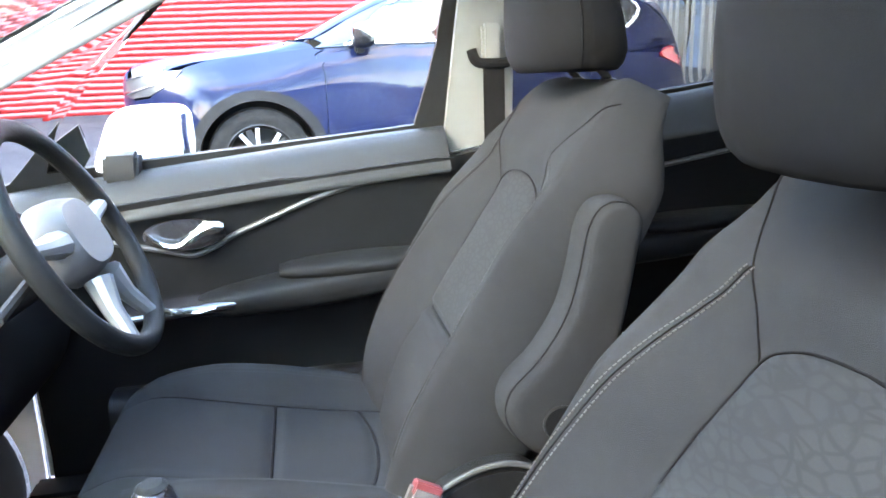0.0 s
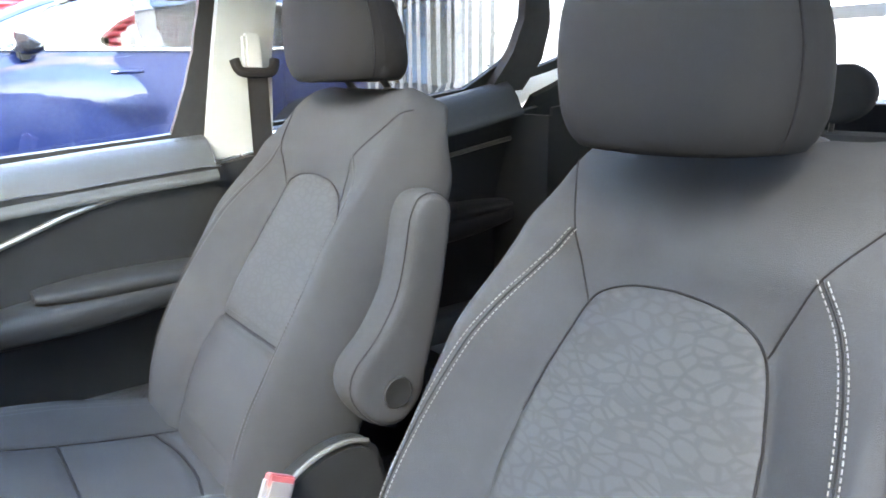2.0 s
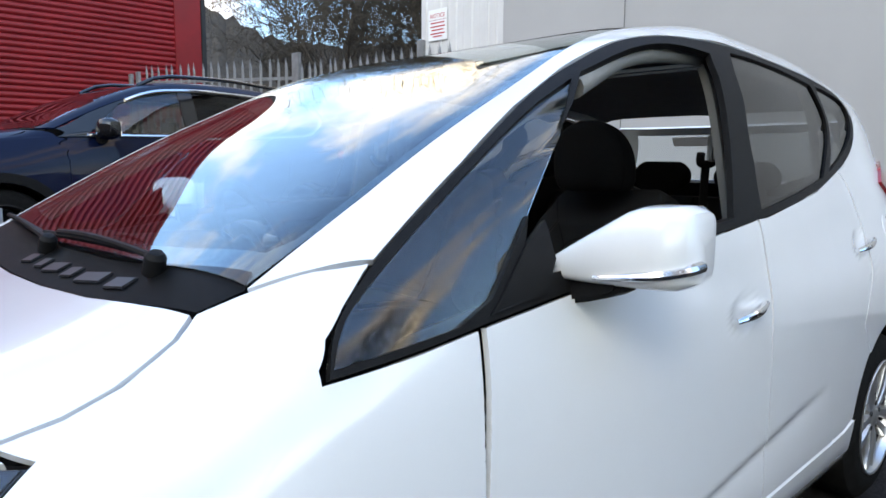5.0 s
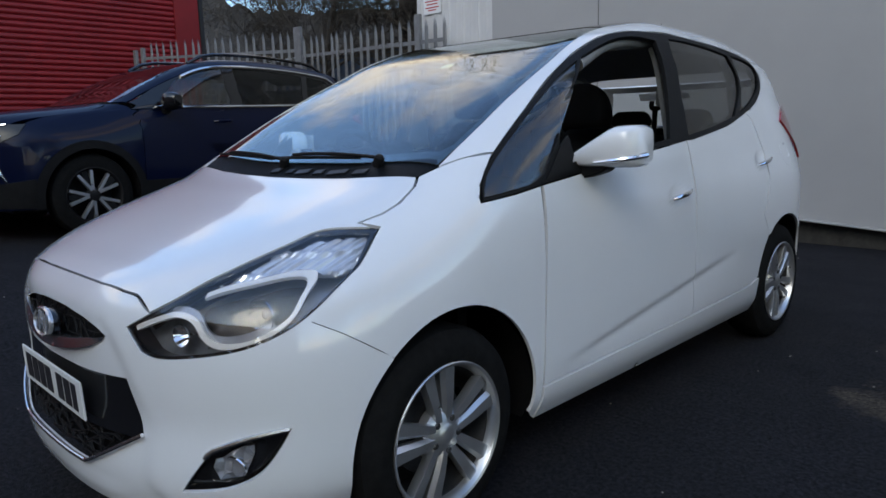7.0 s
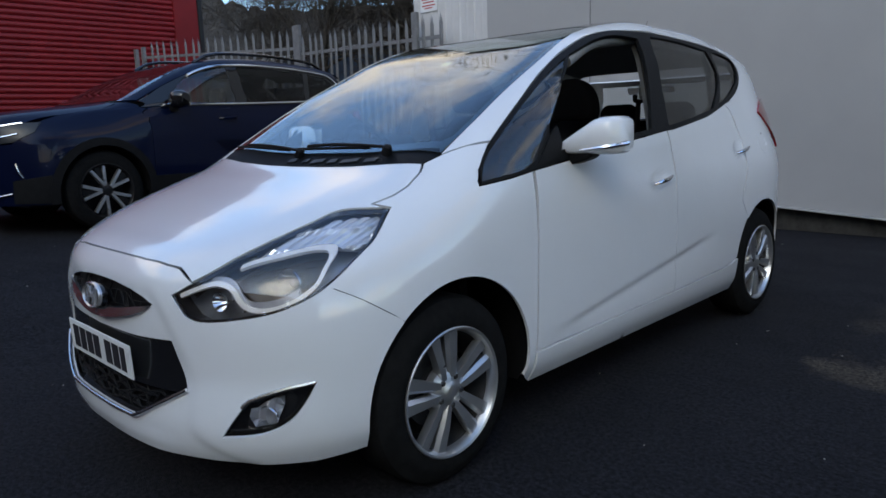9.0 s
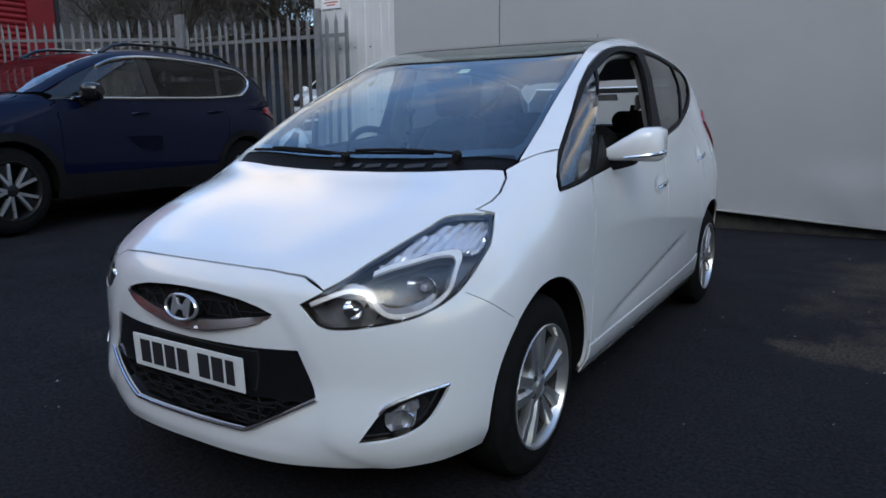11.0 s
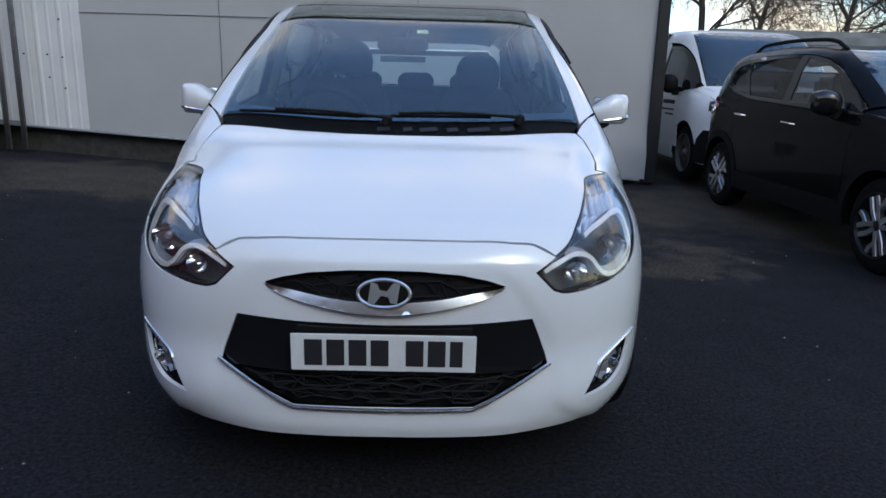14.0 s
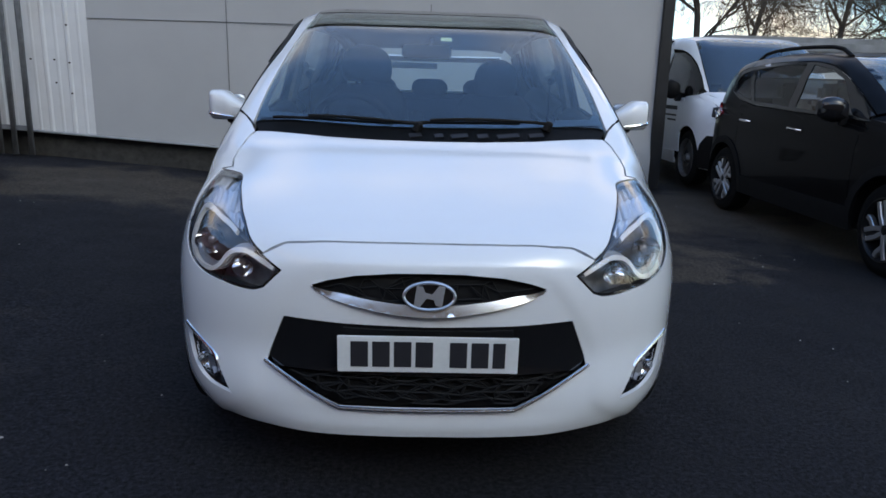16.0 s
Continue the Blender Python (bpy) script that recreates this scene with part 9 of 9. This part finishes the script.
SMALL = dict(
    yF=0.82, yR=3.42, r=0.33, zc=0.42, arch=0.05, seams=(1.25, 2.28, 3.14), corner=3, split=0.76, ys=0.40,
    bonnet=[(0, 0.07), (0.3, 0.072), (0.58, 0.11), (0.70, 0.20), (0.735, 0.55), (0.725, 0.92), (0.68, 1.04), (0.4, 0.98), (0, 0.95)],
    screen=[(0, 1.01), (0.4, 1.03), (0.665, 1.09), (0.655, 1.25), (0.625, 1.5), (0.595, 1.75), (0.56, 1.93), (0, 1.96)],
    roof=[(0.575, 2.3), (0.585, 2.8), (0.575, 3.3), (0.55, 3.62), (0, 3.68)], wing_top=(0.735, 1.12),
    low=[(1.20, 1.045), (1.50, 1.055), (2.28, 1.075), (3.0, 1.10), (3.35, 1.15), (3.55, 1.22), (3.62, 1.32)],
    hi=[(1.20, 1.10), (1.45, 1.245), (1.70, 1.375), (1.9, 1.45), (2.1, 1.485), (2.5, 1.502), (3.0, 1.495), (3.4, 1.46), (3.55, 1.43), (3.66, 1.39)],
    dlo=[(1.20, 1.049), (1.50, 1.059), (2.28, 1.079), (3.0, 1.104), (3.35, 1.154), (3.54, 1.223), (3.61, 1.32), (3.54, 1.424), (3.4, 1.455), (3.0, 1.49), (2.5, 1.497), (2.1, 1.48), (1.9, 1.445), (1.7, 1.37), (1.45, 1.24), (1.21, 1.095)],
    glass=[[(1.40, 1.085), (2.20, 1.105), (2.19, 1.465), (2.1, 1.455), (1.9, 1.42), (1.7, 1.345)], [(2.32, 1.11), (3.0, 1.135), (3.17, 1.30), (3.22, 1.44), (2.8, 1.466), (2.30, 1.468)], [(3.06, 1.14), (3.34, 1.185), (3.50, 1.24), (3.55, 1.32), (3.48, 1.40), (3.29, 1.435), (3.23, 1.30)]],
    panes=[("front_door_window", M_SIDEGLASS), ("rear_door_window", M_PRIVACY), ("rear_quarter_window", M_PRIVACY)],
    qtop=[(3.62, 1.32), (3.55, 1.43), (3.68, 1.385)], tail=[(3.70, 1.38), (3.86, 1.22), (3.93, 1.02), (3.96, 0.8), (3.96, 0.5), (3.96, 0.3)], tgx=0.57,
    rear_glass=[(-0.52, 1.37), (0.52, 1.37), (0.58, 1.16), (-0.58, 1.16)], rear_roof=[(0, 3.69), (0.55, 3.63), (0.56, 3.80), (0, 3.90)],
    clad=M_CLAD, wheels="four",
    lamp=[(0.45, 0.05, 0.80), (0.60, 0.09, 0.81), (0.76, 0.24, 0.83), (0.82, 0.40, 0.82), (0.80, 0.34, 0.72), (0.60, 0.07, 0.66), (0.46, 0.03, 0.68)],
    strips=[[(0.50, 0.05, 0.92), (0.66, 0.11, 0.925), (0.80, 0.28, 0.94)]],
    tail_lamp=[(3.74, 1.10), (3.88, 1.10), (3.95, 0.98), (3.95, 0.90), (3.80, 0.92)],
    grille=[(-0.5, 0.60), (0.5, 0.60), (0.55, 0.42), (-0.55, 0.42)], front_clad=[(0.20, 0.28), (0.20, 0.46), (0.42, 0.50), (0.44, 0.27)],
    mirror=(0.86, 1.46, 1.115), mirror_h=0.095, handles=[(2.10, 0.93), (3.02, 0.95)], rails=(1.95, 3.55, 0.565), rail_mat=M_CLAD, dash=1.15, seats=[(2.05, (-0.36, 0.36)), (2.9, (-0.4, 0.0, 0.4))])
parked("black_suv", "gloss black small suv with roof rails and silver-faced wheels", small, SMALL, M_BLACKPAINT, (4.02, 1.93, 0.0, 0, 0, 1.0))

VAN_M = [(0.0, 4.0), (0.6, 4.0), (0.9, 6.0), (1.4, 9.0), (1.9, 12.0), (4.6, 12.0), (4.9, 8.0)]


def van_skin(roof_z, length):
    f = roof_z - 1.88
    return Skin(
        top=[(-0.02, 0.80), (0.0, 0.92), (0.04, 1.0), (0.12, 1.05), (0.35, 1.11), (0.60, 1.16), (0.72, 1.20), (0.95, 1.38 + 0.15 * f), (1.25, 1.62 + 0.4 * f), (1.45, 1.75 + 0.6 * f), (1.65, 1.83 + 0.8 * f), (2.0, 1.875 + f), (3.5, 1.89 + f), (length - 0.25, 1.87 + f), (length - 0.08, 1.6 + f), (length, 0.9)],
        belt=[(0.6, 1.06), (2.0, 1.10), (4.9, 1.10)], half=0.955, taper=0.0, zbot=0.24, tail=length, tail_len=0.4, tail_m=3.5, tail_n=3.0, nose=-0.01, nose_len=0.75, k=0.14, side=SIDE_SUV, m=VAN_M, n=VAN_M, lean=LEAN)


def van_parts(L, f=0.0):
    return dict(
        category="van", panel_van=True, yF=0.92, yR=0.92 + 3.275, r=0.345, zc=0.40, arch=0.05, seams=(1.16, 2.05, 2.55), corner=3, split=0.80, ys=0.42,
        bonnet=[(0, 0.075), (0.35, 0.08), (0.62, 0.12), (0.75, 0.22), (0.80, 0.40), (0.80, 0.58), (0.78, 0.66), (0.4, 0.64), (0, 0.63)],
        screen=[(0, 0.69), (0.45, 0.70), (0.775, 0.745), (0.765, 0.95), (0.745, 1.20), (0.72, 1.42), (0.69, 1.60), (0, 1.63)],
        roof=[(0.75, 2.1), (0.76, 3.0), (0.76, 4.0), (0.74, L - 0.42), (0, L - 0.38)], wing_top=(0.80, 0.80),
        low=[(0.86, 1.12), (1.16, 1.085), (1.45, 1.07), (2.0, 1.075), (2.05, 1.30)],
        hi=[(0.86, 1.20), (1.0, 1.33), (1.2, 1.49 + 0.2 * f), (1.4, 1.60 + 0.3 * f), (1.6, 1.665 + 0.4 * f), (1.9, 1.70 + 0.5 * f), (2.05, 1.71 + 0.5 * f), (3.0, 1.72 + 0.5 * f), (4.0, 1.72 + 0.5 * f), (L - 0.42, 1.70 + 0.5 * f)],
        dlo=[(0.87, 1.124), (1.16, 1.09), (1.45, 1.075), (2.0, 1.08), (2.03, 1.40), (1.97, 1.655), (1.6, 1.645), (1.4, 1.585), (1.2, 1.475), (1.0, 1.32), (0.88, 1.20)],
        glass=[[(1.20, 1.13), (1.45, 1.105), (1.95, 1.11), (1.98, 1.40), (1.93, 1.62), (1.6, 1.605), (1.42, 1.55), (1.24, 1.44)]], panes=[("front_door_window", M_SIDEGLASS)],
        qtop=[(2.03, 1.40), (1.99, 1.66), (2.05, 1.706 + 0.5 * f), (3.0, 1.716 + 0.5 * f), (4.0, 1.716 + 0.5 * f), (L - 0.42, 1.695 + 0.5 * f)],
        tail=[(L - 0.40, 1.69 + 0.5 * f), (L - 0.22, 1.5), (L - 0.2, 1.1), (L - 0.2, 0.8), (L - 0.2, 0.3)], tgx=0.78, rear_glass=None, rear_roof=[(0, L - 0.37), (0.74, L - 0.41), (0.72, L - 0.25), (0, L - 0.2)],
        wheels="steel",
        lamp=[(0.50, 0.06, 0.93), (0.66, 0.12, 0.97), (0.84, 0.32, 1.00), (0.90, 0.46, 0.98), (0.89, 0.40, 0.88), (0.80, 0.20, 0.84), (0.60, 0.08, 0.83), (0.52, 0.05, 0.85)],
        strips=[[(0.56, 0.07, 0.86), (0.72, 0.13, 0.87), (0.86, 0.32, 0.90), (0.885, 0.40, 0.95)], [(0.58, 0.09, 0.92), (0.72, 0.16, 0.94), (0.80, 0.25, 0.96)]],
        tail_lamp=[(L - 0.30, 1.2), (L - 0.22, 1.2), (L - 0.21, 0.9), (L - 0.28, 0.9)],
        grille=[(-0.55, 0.80), (0.55, 0.80), (0.6, 0.34), (-0.6, 0.34)], front_clad=[(0.10, 0.27), (0.12, 0.66), (0.40, 0.66), (0.50, 0.56), (0.545, 0.44), (0.545, 0.27)],
        mirror=(0.955, 1.30, 1.17), mirror_h=0.12, mirror_label="black plastic door mirror", mirror_mat=M_BLACK, handles=[(1.93, 0.98)], handle_mat=M_BLACK, dash=0.80, seats=[(1.75, (-0.45, 0.1, 0.5))], bulkhead=2.2)


van, VQ = parked("van", "white panel van with black lower bumper and steel wheels", van_skin(1.88, 4.95), van_parts(4.95), M_VANWHITE, (4.2, 5.92, 0.04, 0, 0, 1.0))
for w, z, y0 in ((0.42, 0.92, 1.32), (0.50, 0.84, 1.32), (0.30, 0.78, 1.32)):
    x = VQ.x_side(1.5, z)
    part("door_lettering_bar", box(-x - 0.004, -x - 0.001, y0, y0 + w, z, z + (0.05 if z > 0.9 else 0.022)), M_INK, van)
parked("tall_van", "tall white high-roof panel van parked behind the other vehicles", van_skin(2.45, 5.4), van_parts(5.4, 0.57), M_VANWHITE, (8.2, 9.6, 0.0, 0, 0, -62))

# small car beyond the fence, seen between the pales
hatch = Skin(
    top=[(-0.02, 0.62), (0.0, 0.70), (0.05, 0.76), (0.3, 0.84), (0.65, 0.91), (0.95, 0.96), (1.1, 1.0), (1.4, 1.16), (1.7, 1.30), (1.95, 1.39), (2.3, 1.43), (2.8, 1.435), (3.3, 1.41), (3.65, 1.36), (3.85, 1.25), (4.0, 1.05), (4.09, 0.9), (4.155, 0.7)],
    belt=[(0.9, 0.88), (2.0, 0.93), (3.2, 0.97), (3.8, 1.0)], half=0.86, taper=0.06, zbot=0.2, tail=4.155, tail_len=0.75, tail_m=3.0, nose=-0.01, nose_len=0.75, k=0.2, side=SIDE_SUV, m=SQ_M, n=SQ_N, lean=LEAN)
dz = lambda pts: [(y, z - 0.14) for y, z in pts]
HATCH = dict(SMALL)
HATCH.update(low=dz(SMALL["low"]), hi=dz(SMALL["hi"]), dlo=dz(SMALL["dlo"]), glass=[dz(g) for g in SMALL["glass"]], qtop=dz(SMALL["qtop"]), tail=dz(SMALL["tail"][:3]) + SMALL["tail"][3:-1] + [(3.96, 0.25)], rear_glass=dz(SMALL["rear_glass"]), lamp=[(x, y, z - 0.14) for x, y, z in SMALL["lamp"]], strips=[], tail_lamp=dz(SMALL["tail_lamp"]), grille=dz(SMALL["grille"]), front_clad=None, clad=None, rails=None, zc=0.36, split=0.64, r=0.31, wheels="five", handles=dz(SMALL["handles"]), mirror=(0.84, 1.46, 0.98), mirror_mat=M_VANWHITE, mirror_label="white door mirror", handle_mat=M_VANWHITE, panes=[("front_door_window", M_SIDEGLASS), ("rear_door_window", M_PRIVACY), ("rear_quarter_window", M_PRIVACY)])
parked("white_hatchback", "white hatchback parked beyond the palisade fence", hatch, HATCH, M_VANWHITE, (-9.9, 11.6, ground_z(-9.9, 13.0), 0, 0, 20))
